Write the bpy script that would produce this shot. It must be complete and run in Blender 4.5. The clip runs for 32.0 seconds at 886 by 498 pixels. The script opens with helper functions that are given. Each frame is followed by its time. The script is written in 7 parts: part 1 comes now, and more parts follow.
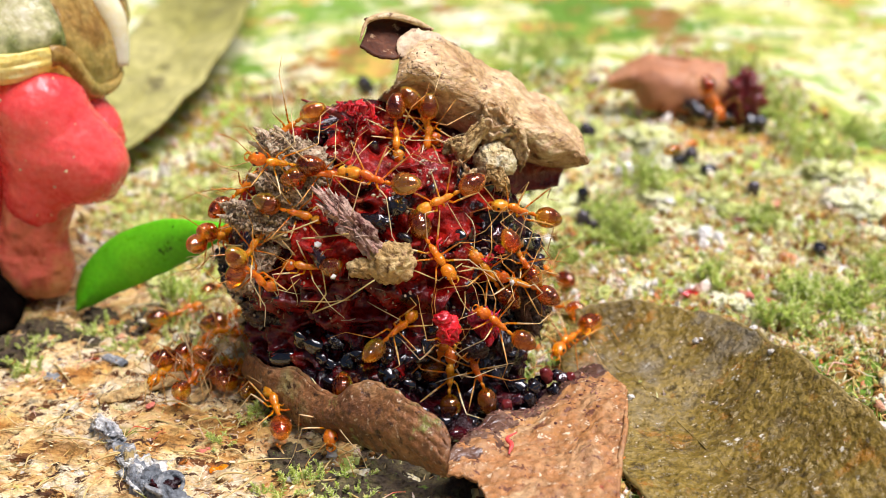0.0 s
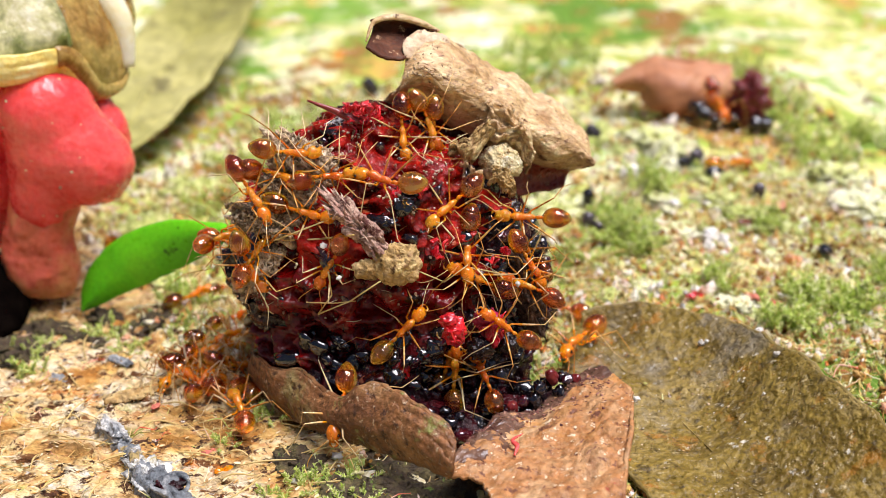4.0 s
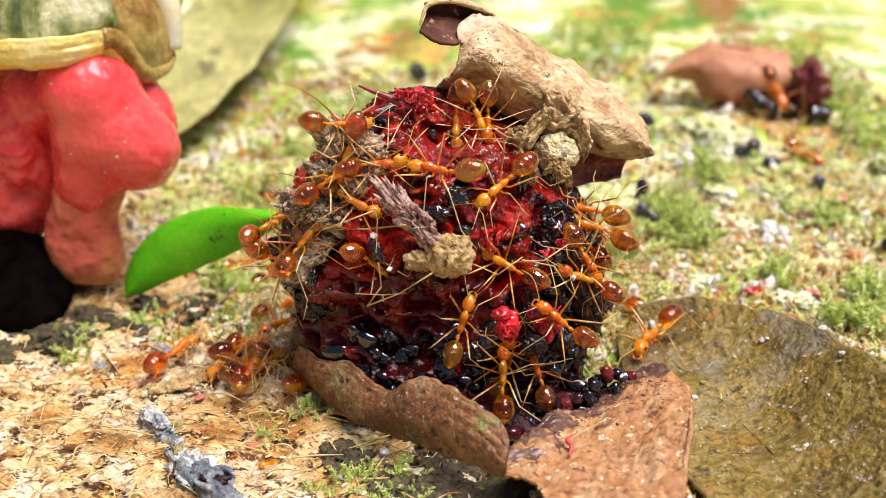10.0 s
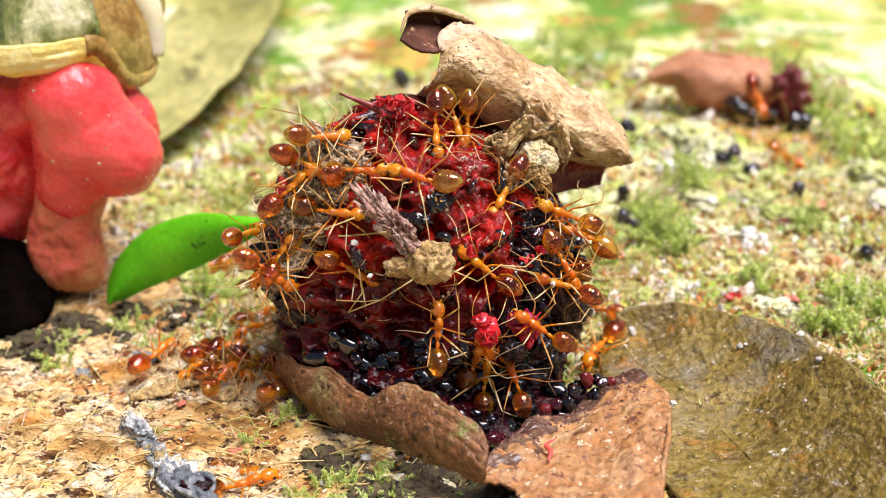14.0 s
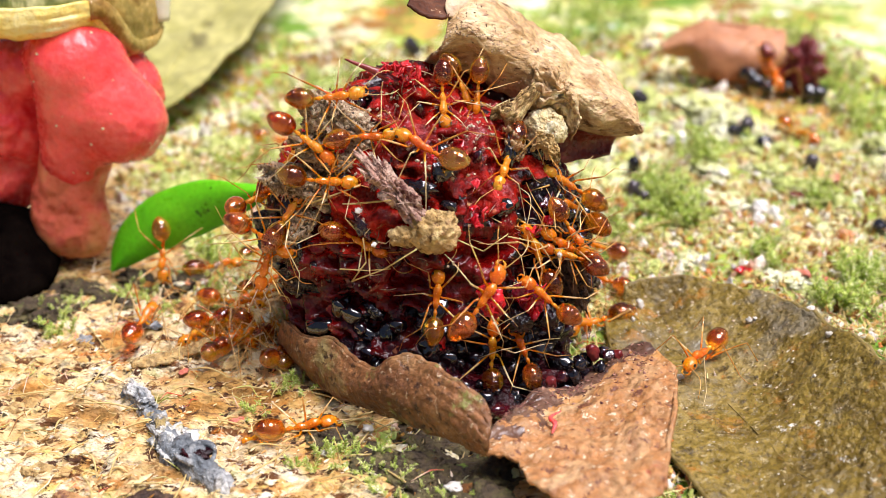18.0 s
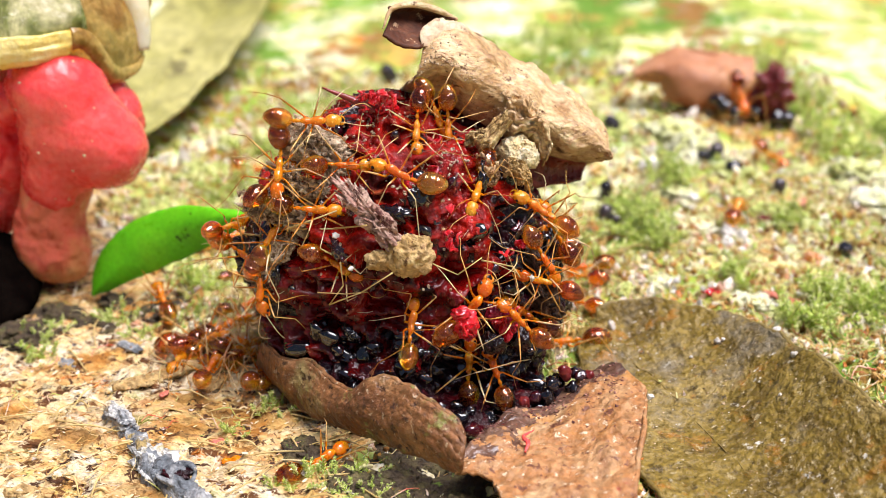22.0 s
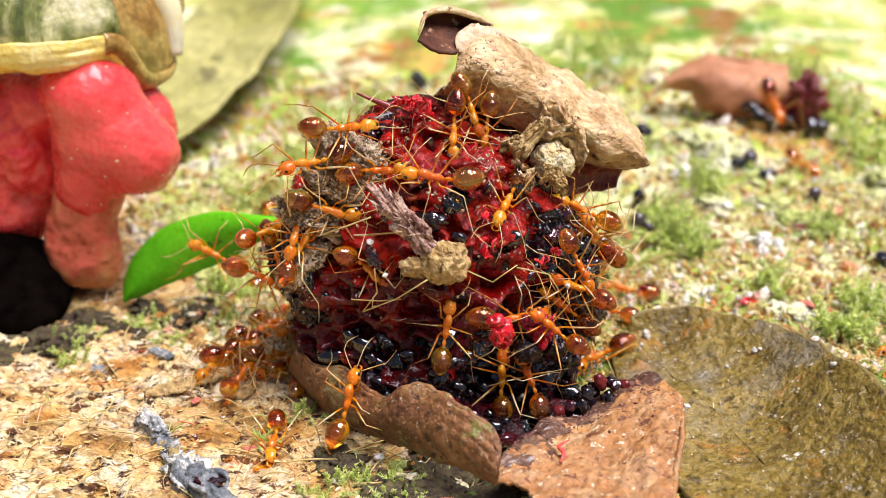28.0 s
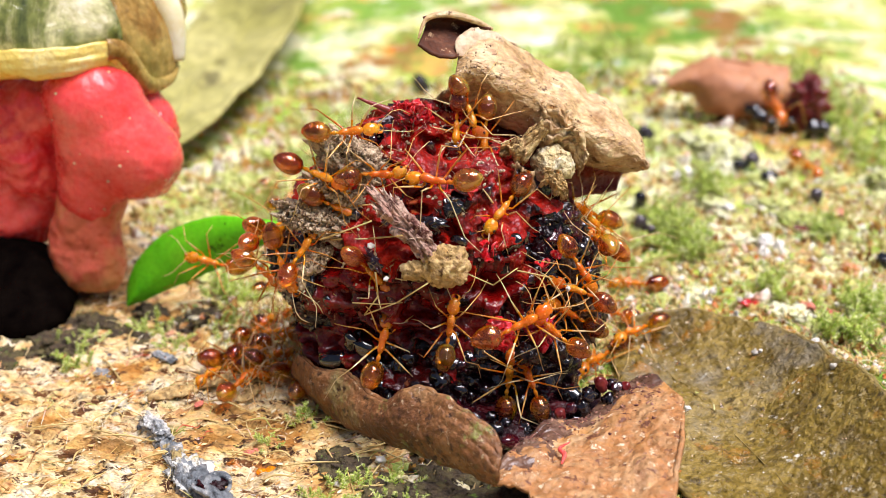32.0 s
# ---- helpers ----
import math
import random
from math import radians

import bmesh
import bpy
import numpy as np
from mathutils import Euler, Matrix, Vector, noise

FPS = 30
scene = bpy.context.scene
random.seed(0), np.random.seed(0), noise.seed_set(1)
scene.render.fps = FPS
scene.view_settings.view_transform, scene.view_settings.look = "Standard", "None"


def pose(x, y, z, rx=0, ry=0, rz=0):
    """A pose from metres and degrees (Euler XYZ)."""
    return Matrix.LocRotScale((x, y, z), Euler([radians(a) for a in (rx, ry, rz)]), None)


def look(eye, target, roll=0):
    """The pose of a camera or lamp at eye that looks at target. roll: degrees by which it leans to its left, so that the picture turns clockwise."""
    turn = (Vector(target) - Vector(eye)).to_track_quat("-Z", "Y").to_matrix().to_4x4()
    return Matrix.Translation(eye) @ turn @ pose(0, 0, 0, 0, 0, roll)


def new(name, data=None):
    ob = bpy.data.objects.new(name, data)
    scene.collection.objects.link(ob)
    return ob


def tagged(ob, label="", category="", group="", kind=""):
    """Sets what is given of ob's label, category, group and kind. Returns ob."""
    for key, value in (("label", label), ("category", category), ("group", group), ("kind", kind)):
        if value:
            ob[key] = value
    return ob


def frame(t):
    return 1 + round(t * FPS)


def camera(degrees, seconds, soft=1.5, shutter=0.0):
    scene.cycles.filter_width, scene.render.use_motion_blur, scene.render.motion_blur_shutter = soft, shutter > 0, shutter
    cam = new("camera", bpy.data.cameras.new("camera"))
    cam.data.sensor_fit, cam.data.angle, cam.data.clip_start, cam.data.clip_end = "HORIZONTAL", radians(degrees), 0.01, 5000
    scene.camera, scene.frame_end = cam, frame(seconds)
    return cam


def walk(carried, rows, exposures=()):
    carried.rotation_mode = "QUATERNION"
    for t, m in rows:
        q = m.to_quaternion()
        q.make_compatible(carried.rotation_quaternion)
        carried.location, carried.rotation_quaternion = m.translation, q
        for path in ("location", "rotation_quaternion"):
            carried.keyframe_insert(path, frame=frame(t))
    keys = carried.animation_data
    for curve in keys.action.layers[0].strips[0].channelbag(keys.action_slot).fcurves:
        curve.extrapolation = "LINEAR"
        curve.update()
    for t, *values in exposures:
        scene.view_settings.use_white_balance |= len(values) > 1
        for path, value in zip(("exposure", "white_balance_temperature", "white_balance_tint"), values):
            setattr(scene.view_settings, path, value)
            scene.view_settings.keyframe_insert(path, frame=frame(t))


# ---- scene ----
# ---- camera: hand-held macro, metres; the subject is about 16 mm wide ----
cam = camera(38.2, 32.0, soft=0.5)
PATH = [
    (0, (0.00143, -0.06364, 0.03984), (0.00309, -0.00765, 0.01326), -0.92),
    (0.5, (0.00149, -0.06369, 0.03978), (0.00302, -0.00768, 0.01325), -0.98),
    (1, (0.00140, -0.06356, 0.03972), (0.00297, -0.00756, 0.01316), -0.99),
    (1.5, (0.00143, -0.06369, 0.03977), (0.00306, -0.00769, 0.01321), -0.96),
    (2, (0.00142, -0.06363, 0.03985), (0.00310, -0.00764, 0.01328), -0.94),
    (2.5, (0.00145, -0.06367, 0.03978), (0.00308, -0.00766, 0.01325), -0.93),
    (3, (0.00135, -0.06358, 0.03976), (0.00294, -0.00756, 0.01326), -0.95),
    (3.5, (0.00132, -0.06360, 0.03982), (0.00285, -0.00759, 0.01328), -0.91),
    (5.5, (0.00101, -0.06330, 0.03960), (0.00227, -0.00719, 0.01325), -0.83),
    (6, (0.00071, -0.06303, 0.03948), (0.00162, -0.00691, 0.01313), -0.66),
    (6.5, (0.00073, -0.06297, 0.03970), (0.00135, -0.00691, 0.01321), -0.84),
    (7, (0.00039, -0.06258, 0.03944), (0.00075, -0.00646, 0.01308), -0.75),
    (7.5, (0.00015, -0.06211, 0.03931), (0.00018, -0.00609, 0.01275), -0.75),
    (8, (0.00017, -0.06175, 0.03921), (-0.00032, -0.00582, 0.01246), -0.95),
    (8.5, (0.00031, -0.06144, 0.03912), (-0.00033, -0.00561, 0.01216), -1.04),
    (9, (0.00042, -0.06138, 0.03910), (-0.00015, -0.00566, 0.01190), -1.07),
    (9.5, (0.00046, -0.06144, 0.03904), (-0.00002, -0.00576, 0.01176), -1.07),
    (10, (0.00059, -0.06154, 0.03917), (0.00019, -0.00578, 0.01207), -1.01),
    (10.5, (0.00050, -0.06148, 0.03910), (0.00027, -0.00573, 0.01199), -0.95),
    (11, (0.00067, -0.06156, 0.03919), (0.00042, -0.00585, 0.01199), -1.00),
    (11.5, (0.00070, -0.06157, 0.03916), (0.00058, -0.00577, 0.01213), -0.96),
    (12, (0.00077, -0.06176, 0.03919), (0.00073, -0.00598, 0.01213), -0.96),
    (12.5, (0.00077, -0.06168, 0.03924), (0.00078, -0.00589, 0.01218), -0.90),
    (13, (0.00080, -0.06180, 0.03932), (0.00094, -0.00601, 0.01227), -0.88),
    (13.5, (0.00092, -0.06174, 0.03932), (0.00111, -0.00591, 0.01236), -0.85),
    (14, (0.00095, -0.06185, 0.03950), (0.00118, -0.00601, 0.01255), -0.73),
    (14.5, (0.00085, -0.06177, 0.03948), (0.00115, -0.00589, 0.01263), -0.45),
    (16.5, (0.00061, -0.06152, 0.03913), (0.00070, -0.00568, 0.01220), -0.34),
    (17, (0.00095, -0.06142, 0.03906), (0.00086, -0.00577, 0.01172), -0.37),
    (17.5, (0.00093, -0.06105, 0.03883), (0.00073, -0.00554, 0.01120), -0.32),
    (18, (0.00136, -0.06110, 0.03892), (0.00094, -0.00585, 0.01080), -0.45),
    (18.5, (0.00154, -0.06154, 0.03904), (0.00128, -0.00643, 0.01065), -0.46),
    (19, (0.00189, -0.06261, 0.03948), (0.00180, -0.00745, 0.01119), -0.46),
    (19.5, (0.00181, -0.06280, 0.03958), (0.00216, -0.00742, 0.01170), -0.44),
    (20, (0.00173, -0.06267, 0.03961), (0.00222, -0.00716, 0.01200), -0.45),
    (20.5, (0.00173, -0.06279, 0.03972), (0.00229, -0.00722, 0.01224), -0.41),
    (21, (0.00183, -0.06270, 0.03973), (0.00235, -0.00705, 0.01240), -0.40),
    (21.5, (0.00149, -0.06260, 0.03964), (0.00224, -0.00687, 0.01248), -0.12),
    (22, (0.00154, -0.06259, 0.03971), (0.00217, -0.00684, 0.01258), -0.16),
    (22.5, (0.00150, -0.06259, 0.03957), (0.00210, -0.00677, 0.01259), -0.14),
    (23, (0.00137, -0.06253, 0.03961), (0.00199, -0.00672, 0.01261), -0.12),
    (23.5, (0.00114, -0.06263, 0.03956), (0.00181, -0.00679, 0.01262), 0.04),
    (24, (0.00099, -0.06252, 0.03952), (0.00131, -0.00664, 0.01266), -0.00),
    (24.5, (0.00098, -0.06246, 0.03951), (0.00093, -0.00655, 0.01272), -0.20),
    (25, (0.00107, -0.06250, 0.03948), (0.00083, -0.00656, 0.01275), -0.36),
    (25.5, (0.00094, -0.06244, 0.03960), (0.00075, -0.00654, 0.01279), -0.33),
    (27.5, (0.00086, -0.06219, 0.03935), (0.00055, -0.00620, 0.01272), -0.37),
    (28, (0.00088, -0.06210, 0.03934), (0.00043, -0.00615, 0.01262), -0.38),
    (28.5, (0.00094, -0.06223, 0.03942), (0.00042, -0.00634, 0.01260), -0.42),
    (29, (0.00084, -0.06210, 0.03941), (0.00031, -0.00621, 0.01257), -0.37),
    (29.5, (0.00097, -0.06226, 0.03943), (0.00035, -0.00636, 0.01262), -0.52),
    (30, (0.00088, -0.06221, 0.03953), (0.00027, -0.00633, 0.01267), -0.48),
    (30.5, (0.00117, -0.06235, 0.03956), (0.00036, -0.00642, 0.01281), -0.75),
    (31, (0.00102, -0.06224, 0.03960), (0.00030, -0.00632, 0.01284), -0.68),
    (31.5, (0.00131, -0.06236, 0.03953), (0.00039, -0.00639, 0.01287), -0.88),
    (32, (0.00119, -0.06234, 0.03955), (0.00043, -0.00636, 0.01291), -0.74),
]
walk(cam, [(t, look(eye, target, roll)) for t, eye, target, roll in PATH],
     [(0, 0.06, 6250, 14), (8, 0.14, 6250, 14), (14, 0.21, 6250, 14), (20, 0.25, 6250, 14), (25, 0.22, 6250, 14), (32, 0.19, 6250, 14)])
cam.data.dof.use_dof = True
cam.data.dof.focus_distance = 0.0682
cam.data.dof.aperture_fstop = 54

# ---- light: bright open shade, soft sun from high above ----
SUN_ELEV, SUN_AZ = 72.0, 108.0            # azimuth from +y towards +x
world = bpy.data.worlds.new("sky")
scene.world = world
world.use_nodes = True
wn = world.node_tree.nodes
sky = wn.new("ShaderNodeTexSky")
sky.sky_type = "NISHITA"
sky.sun_disc = False
sky.sun_elevation, sky.sun_rotation = radians(SUN_ELEV), radians(SUN_AZ)
sky.altitude, sky.air_density, sky.dust_density, sky.ozone_density = 100, 1.0, 4.0, 0.6
wn["Background"].inputs["Strength"].default_value = 0.052
world.node_tree.links.new(sky.outputs["Color"], wn["Background"].inputs["Color"])
sun = new("sun", bpy.data.lights.new("sun", "SUN"))
sun.data.energy, sun.data.angle, sun.data.color = 5.0, radians(38), (1.0, 0.94, 0.95)
sd = Vector((math.sin(radians(SUN_AZ)) * math.cos(radians(SUN_ELEV)),
             math.cos(radians(SUN_AZ)) * math.cos(radians(SUN_ELEV)), math.sin(radians(SUN_ELEV))))
sun.matrix_world = look(sd, (0, 0, 0))

# ---- materials ----
MM = 0.001


def material(name, stops, scale=600, detail=6, rough=0.6, fine=4000, fine_amount=0.35, bump=0.4, bump_scale=2500,
             bump_depth=0.00012, coat=0.0, sss=0.0, sss_radius=(1, 0.35, 0.15), transmission=0.0, ior=1.45, island=0.0,
             random=0.0, stretch=(1, 1, 1), rough_var=0.15, specular=0.5, distortion=0.6, flecks=(), bump_detail=6, coat_ior=1.5):
    """Noise-driven colours over two scales, fine relief, optional wet coat and translucency. Scales are per metre."""
    m = bpy.data.materials.new(name)
    m.use_nodes = True
    n, link = m.node_tree.nodes, m.node_tree.links.new
    b = n["Principled BSDF"]
    co = n.new("ShaderNodeTexCoord")
    mp = n.new("ShaderNodeMapping")
    mp.inputs["Scale"].default_value = stretch
    link(co.outputs["Object"], mp.inputs["Vector"])
    big = n.new("ShaderNodeTexNoise")
    big.inputs["Scale"].default_value, big.inputs["Detail"].default_value = scale, detail
    big.inputs["Distortion"].default_value = distortion
    big.inputs["Roughness"].default_value = 0.62
    link(mp.outputs["Vector"], big.inputs["Vector"])
    ramp = n.new("ShaderNodeValToRGB")
    el = ramp.color_ramp.elements
    while len(el) < len(stops):
        el.new(0.5)
    for e, (p, c) in zip(el, stops):
        e.position, e.color = p, (*c, 1)
    fac = big.outputs["Fac"]
    if island or random:
        if island:
            r = n.new("ShaderNodeNewGeometry").outputs["Random Per Island"]
        else:
            r = n.new("ShaderNodeObjectInfo").outputs["Random"]
        k = n.new("ShaderNodeMath")
        k.operation = "MULTIPLY_ADD"
        link(r, k.inputs[0])
        k.inputs[1].default_value = (island or random)
        s = n.new("ShaderNodeMath")
        s.operation = "ADD"
        s.inputs[1].default_value = -(island or random) / 2
        link(fac, s.inputs[0])
        link(s.outputs[0], k.inputs[2])
        fac = k.outputs[0]
    link(fac, ramp.inputs["Fac"])
    fn = n.new("ShaderNodeTexNoise")
    fn.inputs["Scale"].default_value, fn.inputs["Detail"].default_value = fine, 4
    link(mp.outputs["Vector"], fn.inputs["Vector"])
    mul = n.new("ShaderNodeMix")
    mul.data_type, mul.blend_type = "RGBA", "OVERLAY"
    mul.inputs["Factor"].default_value = fine_amount
    link(ramp.outputs["Color"], mul.inputs[6])
    link(fn.outputs["Fac"], mul.inputs[7])
    colour = mul.outputs[2]
    for k, (fs, lo, hi, fc) in enumerate(flecks):     # sharp-edged flecks, pits or stains of another colour
        sn = n.new("ShaderNodeTexNoise")
        sn.inputs["Scale"].default_value, sn.inputs["Detail"].default_value = fs, 5
        sn.inputs["Roughness"].default_value = 0.7
        sh = n.new("ShaderNodeMapping")
        sh.inputs["Location"].default_value = (0.013 * (k + 1), 0.007 * k, 0.005)
        link(mp.outputs["Vector"], sh.inputs["Vector"])
        link(sh.outputs["Vector"], sn.inputs["Vector"])
        sr = n.new("ShaderNodeMapRange")
        sr.inputs["From Min"].default_value, sr.inputs["From Max"].default_value = lo, hi
        link(sn.outputs["Fac"], sr.inputs["Value"])
        sm = n.new("ShaderNodeMix")
        sm.data_type = "RGBA"
        link(sr.outputs["Result"], sm.inputs["Factor"])
        link(colour, sm.inputs[6])
        sm.inputs[7].default_value = (*fc, 1)
        colour = sm.outputs[2]
    link(colour, b.inputs["Base Color"])
    mr = n.new("ShaderNodeMapRange")
    mr.inputs["To Min"].default_value, mr.inputs["To Max"].default_value = max(0.02, rough - rough_var), min(1, rough + rough_var)
    mr.inputs["From Min"].default_value, mr.inputs["From Max"].default_value = 0.3, 0.7
    link(fn.outputs["Fac"], mr.inputs["Value"])
    link(mr.outputs["Result"], b.inputs["Roughness"])
    bn = n.new("ShaderNodeTexNoise")
    bn.inputs["Scale"].default_value, bn.inputs["Detail"].default_value = bump_scale, bump_detail
    link(mp.outputs["Vector"], bn.inputs["Vector"])
    bp = n.new("ShaderNodeBump")
    bp.inputs["Strength"].default_value, bp.inputs["Distance"].default_value = bump, bump_depth
    link(bn.outputs["Fac"], bp.inputs["Height"])
    link(bp.outputs["Normal"], b.inputs["Normal"])
    b.inputs["Coat Weight"].default_value = coat
    b.inputs["Coat Roughness"].default_value = 0.06
    b.inputs["Coat IOR"].default_value = coat_ior
    b.inputs["Subsurface Weight"].default_value = sss
    b.inputs["Subsurface Scale"].default_value = 0.0006
    b.inputs["Subsurface Radius"].default_value = sss_radius
    b.inputs["Transmission Weight"].default_value = transmission
    b.inputs["IOR"].default_value = ior
    b.inputs["Specular IOR Level"].default_value = specular
    return m


M_BARK = material("bark_ground", [(0.22, (0.11, 0.04, 0.007)), (0.34, (0.38, 0.17, 0.028)), (0.43, (0.66, 0.40, 0.12)),
                                  (0.51, (0.82, 0.62, 0.30)), (0.58, (0.88, 0.77, 0.52)), (0.66, (0.72, 0.46, 0.13)), (0.85, (0.40, 0.16, 0.02))], scale=190, rough=0.8,
                  fine=1500, fine_amount=1.0, bump=1.0, bump_scale=700, bump_depth=0.0020, bump_detail=9, stretch=(0.75, 1.4, 1.0),
                  flecks=[(260, 0.56, 0.64, (0.48, 0.20, 0.03)), (600, 0.56, 0.61, (0.15, 0.055, 0.012)), (1100, 0.57, 0.61, (0.07, 0.026, 0.008)), (300, 0.63, 0.70, (0.66, 0.20, 0.015)), (150, 0.60, 0.68, (0.26, 0.30, 0.05)), (900, 0.64, 0.68, (0.93, 0.88, 0.76)), (80, 0.57, 0.70, (0.40, 0.20, 0.05)), (420, 0.67, 0.71, (0.20, 0.21, 0.25))])
M_FLAKE = material("bark_flake", [(0.08, (0.12, 0.05, 0.010)), (0.28, (0.44, 0.20, 0.035)), (0.44, (0.68, 0.44, 0.15)), (0.60, (0.81, 0.63, 0.32)),
                                  (0.9, (0.88, 0.78, 0.54))], scale=300, rough=0.8, island=0.6, fine=3000, fine_amount=0.8, bump=0.8)
M_CRUMB = material("moss_crumb", [(0.10, (0.16, 0.06, 0.01)), (0.24, (0.58, 0.30, 0.06)), (0.36, (0.80, 0.60, 0.22)),
                                  (0.48, (0.44, 0.52, 0.10)), (0.60, (0.84, 0.74, 0.40)), (0.78, (0.91, 0.88, 0.76)), (0.96, (0.72, 0.22, 0.03))],
                   scale=130, rough=0.85, island=0.8, fine=3000, fine_amount=0.9, bump=1.0, bump_scale=3000, bump_depth=0.0004)
M_MOSS = material("moss", [(0.1, (0.30, 0.46, 0.04)), (0.4, (0.54, 0.68, 0.10)), (0.7, (0.76, 0.82, 0.26)), (0.95, (0.88, 0.86, 0.52))],
                  scale=500, rough=0.6, island=0.9, fine=4000, bump=0.3, sss=0.1, sss_radius=(0.5, 1, 0.2))
M_PULP = material("fruit_pulp", [(0.26, (0.012, 0.001, 0.0006)), (0.38, (0.10, 0.003, 0.0012)), (0.50, (0.27, 0.006, 0.002)),
                                 (0.64, (0.46, 0.013, 0.005)), (0.82, (0.12, 0.004, 0.002))], scale=330, rough=0.14, fine=2600,
                  fine_amount=0.9, bump=0.9, bump_scale=1900, bump_depth=0.0006, bump_detail=5, coat=0.1, sss=0.15, sss_radius=(1, 0.12, 0.04), rough_var=0.1, specular=0.35, distortion=0.0,
                  flecks=[(700, 0.60, 0.66, (0.46, 0.09, 0.03)), (330, 0.58, 0.64, (0.008, 0.001, 0.001)), (1300, 0.64, 0.68, (0.44, 0.26, 0.10))])
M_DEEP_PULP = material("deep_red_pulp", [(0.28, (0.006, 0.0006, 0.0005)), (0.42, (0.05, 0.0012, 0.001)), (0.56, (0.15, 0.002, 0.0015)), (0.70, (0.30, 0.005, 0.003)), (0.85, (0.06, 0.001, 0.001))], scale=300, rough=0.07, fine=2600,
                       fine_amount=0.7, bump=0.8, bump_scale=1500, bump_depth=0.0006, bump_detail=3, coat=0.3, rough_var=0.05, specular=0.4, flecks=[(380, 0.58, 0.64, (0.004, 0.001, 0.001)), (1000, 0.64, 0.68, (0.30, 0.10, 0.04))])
M_BLACK_PULP = material("black_pulp", [(0.3, (0.002, 0.001, 0.001)), (0.52, (0.008, 0.001, 0.002)), (0.66, (0.05, 0.001, 0.003)), (0.8, (0.14, 0.002, 0.006))], scale=420, rough=0.05, fine=2600,
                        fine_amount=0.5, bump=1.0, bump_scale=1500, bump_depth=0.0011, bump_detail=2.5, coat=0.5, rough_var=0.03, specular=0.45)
M_SEED = material("black_seed", [(0.3, (0.002, 0.001, 0.002)), (0.6, (0.006, 0.002, 0.004)), (0.85, (0.08, 0.004, 0.010))], scale=900,
                  rough=0.03, random=0.6, coat=0.9, bump=0.4, bump_scale=800, bump_depth=0.0004, bump_detail=1.5, rough_var=0.02, specular=0.9)
M_SHRED = material("red_shred", [(0.2, (0.34, 0.003, 0.008)), (0.5, (0.72, 0.008, 0.014)), (0.8, (0.88, 0.03, 0.04))], scale=900, rough=0.25,
                   coat=0.8, sss=0.3, bump=0.6, random=0.7)
M_KNOB = material("pink_knob", [(0.25, (0.10, 0.004, 0.015)), (0.5, (0.34, 0.012, 0.05)), (0.8, (0.62, 0.07, 0.12))], scale=900, rough=0.2, coat=0.6, bump=0.9, bump_scale=1600, bump_depth=0.0005)
M_SOIL = material("soil", [(0.22, (0.10, 0.058, 0.03)), (0.38, (0.34, 0.22, 0.12)), (0.54, (0.56, 0.42, 0.26)), (0.68, (0.74, 0.60, 0.41)), (0.88, (0.46, 0.30, 0.16))],
                  scale=1500, rough=0.85, fine=4500, fine_amount=0.9, bump=1.0, bump_scale=3600, bump_depth=0.0004, island=0.4,
                  flecks=[(2600, 0.60, 0.65, (0.05, 0.032, 0.022)), (2000, 0.63, 0.70, (0.82, 0.72, 0.56))])
M_TAN = material("dry_crumb", [(0.2, (0.20, 0.10, 0.025)), (0.42, (0.46, 0.29, 0.10)), (0.6, (0.62, 0.44, 0.19)), (0.85, (0.76, 0.63, 0.36))],
                 scale=1000, rough=0.85, fine=3000, fine_amount=1.0, bump=1.0, bump_scale=2200, bump_depth=0.0006, flecks=[(1500, 0.58, 0.64, (0.12, 0.055, 0.016))])
M_PALE = material("pale_crumb", [(0.2, (0.48, 0.34, 0.12)), (0.40, (0.76, 0.62, 0.32)), (0.7, (0.86, 0.77, 0.50))],
                  scale=1300, rough=0.85, fine=3000, fine_amount=0.9, bump=1.0, bump_scale=2400, bump_depth=0.0006, flecks=[(1700, 0.58, 0.64, (0.28, 0.15, 0.04))])
M_DEAD = material("dead_leaf", [(0.2, (0.14, 0.060, 0.018)), (0.36, (0.34, 0.185, 0.065)), (0.48, (0.57, 0.38, 0.18)), (0.62, (0.74, 0.56, 0.31)), (0.85, (0.40, 0.22, 0.085))],
                  scale=330, rough=0.5, fine=2600, fine_amount=0.8, bump=0.75, bump_scale=2000, bump_depth=0.0004, bump_detail=9, stretch=(0.8, 1.4, 1.4),
                  flecks=[(110, 0.52, 0.68, (0.30, 0.14, 0.05)), (1000, 0.59, 0.65, (0.13, 0.055, 0.02)), (600, 0.63, 0.70, (0.80, 0.66, 0.42))])
M_DEAD_PALE = material("pale_leaf", [(0.25, (0.34, 0.20, 0.10)), (0.5, (0.62, 0.46, 0.28)), (0.8, (0.76, 0.64, 0.46))], scale=700, rough=0.6, fine=3000, fine_amount=0.8, bump=0.8,
                       flecks=[(900, 0.60, 0.66, (0.16, 0.07, 0.03))])
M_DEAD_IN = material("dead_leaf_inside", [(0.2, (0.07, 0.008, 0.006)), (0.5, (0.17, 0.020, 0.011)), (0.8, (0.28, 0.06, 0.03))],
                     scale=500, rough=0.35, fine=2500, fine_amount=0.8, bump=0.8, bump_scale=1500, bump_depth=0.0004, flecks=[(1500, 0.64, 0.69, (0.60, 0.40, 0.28))])
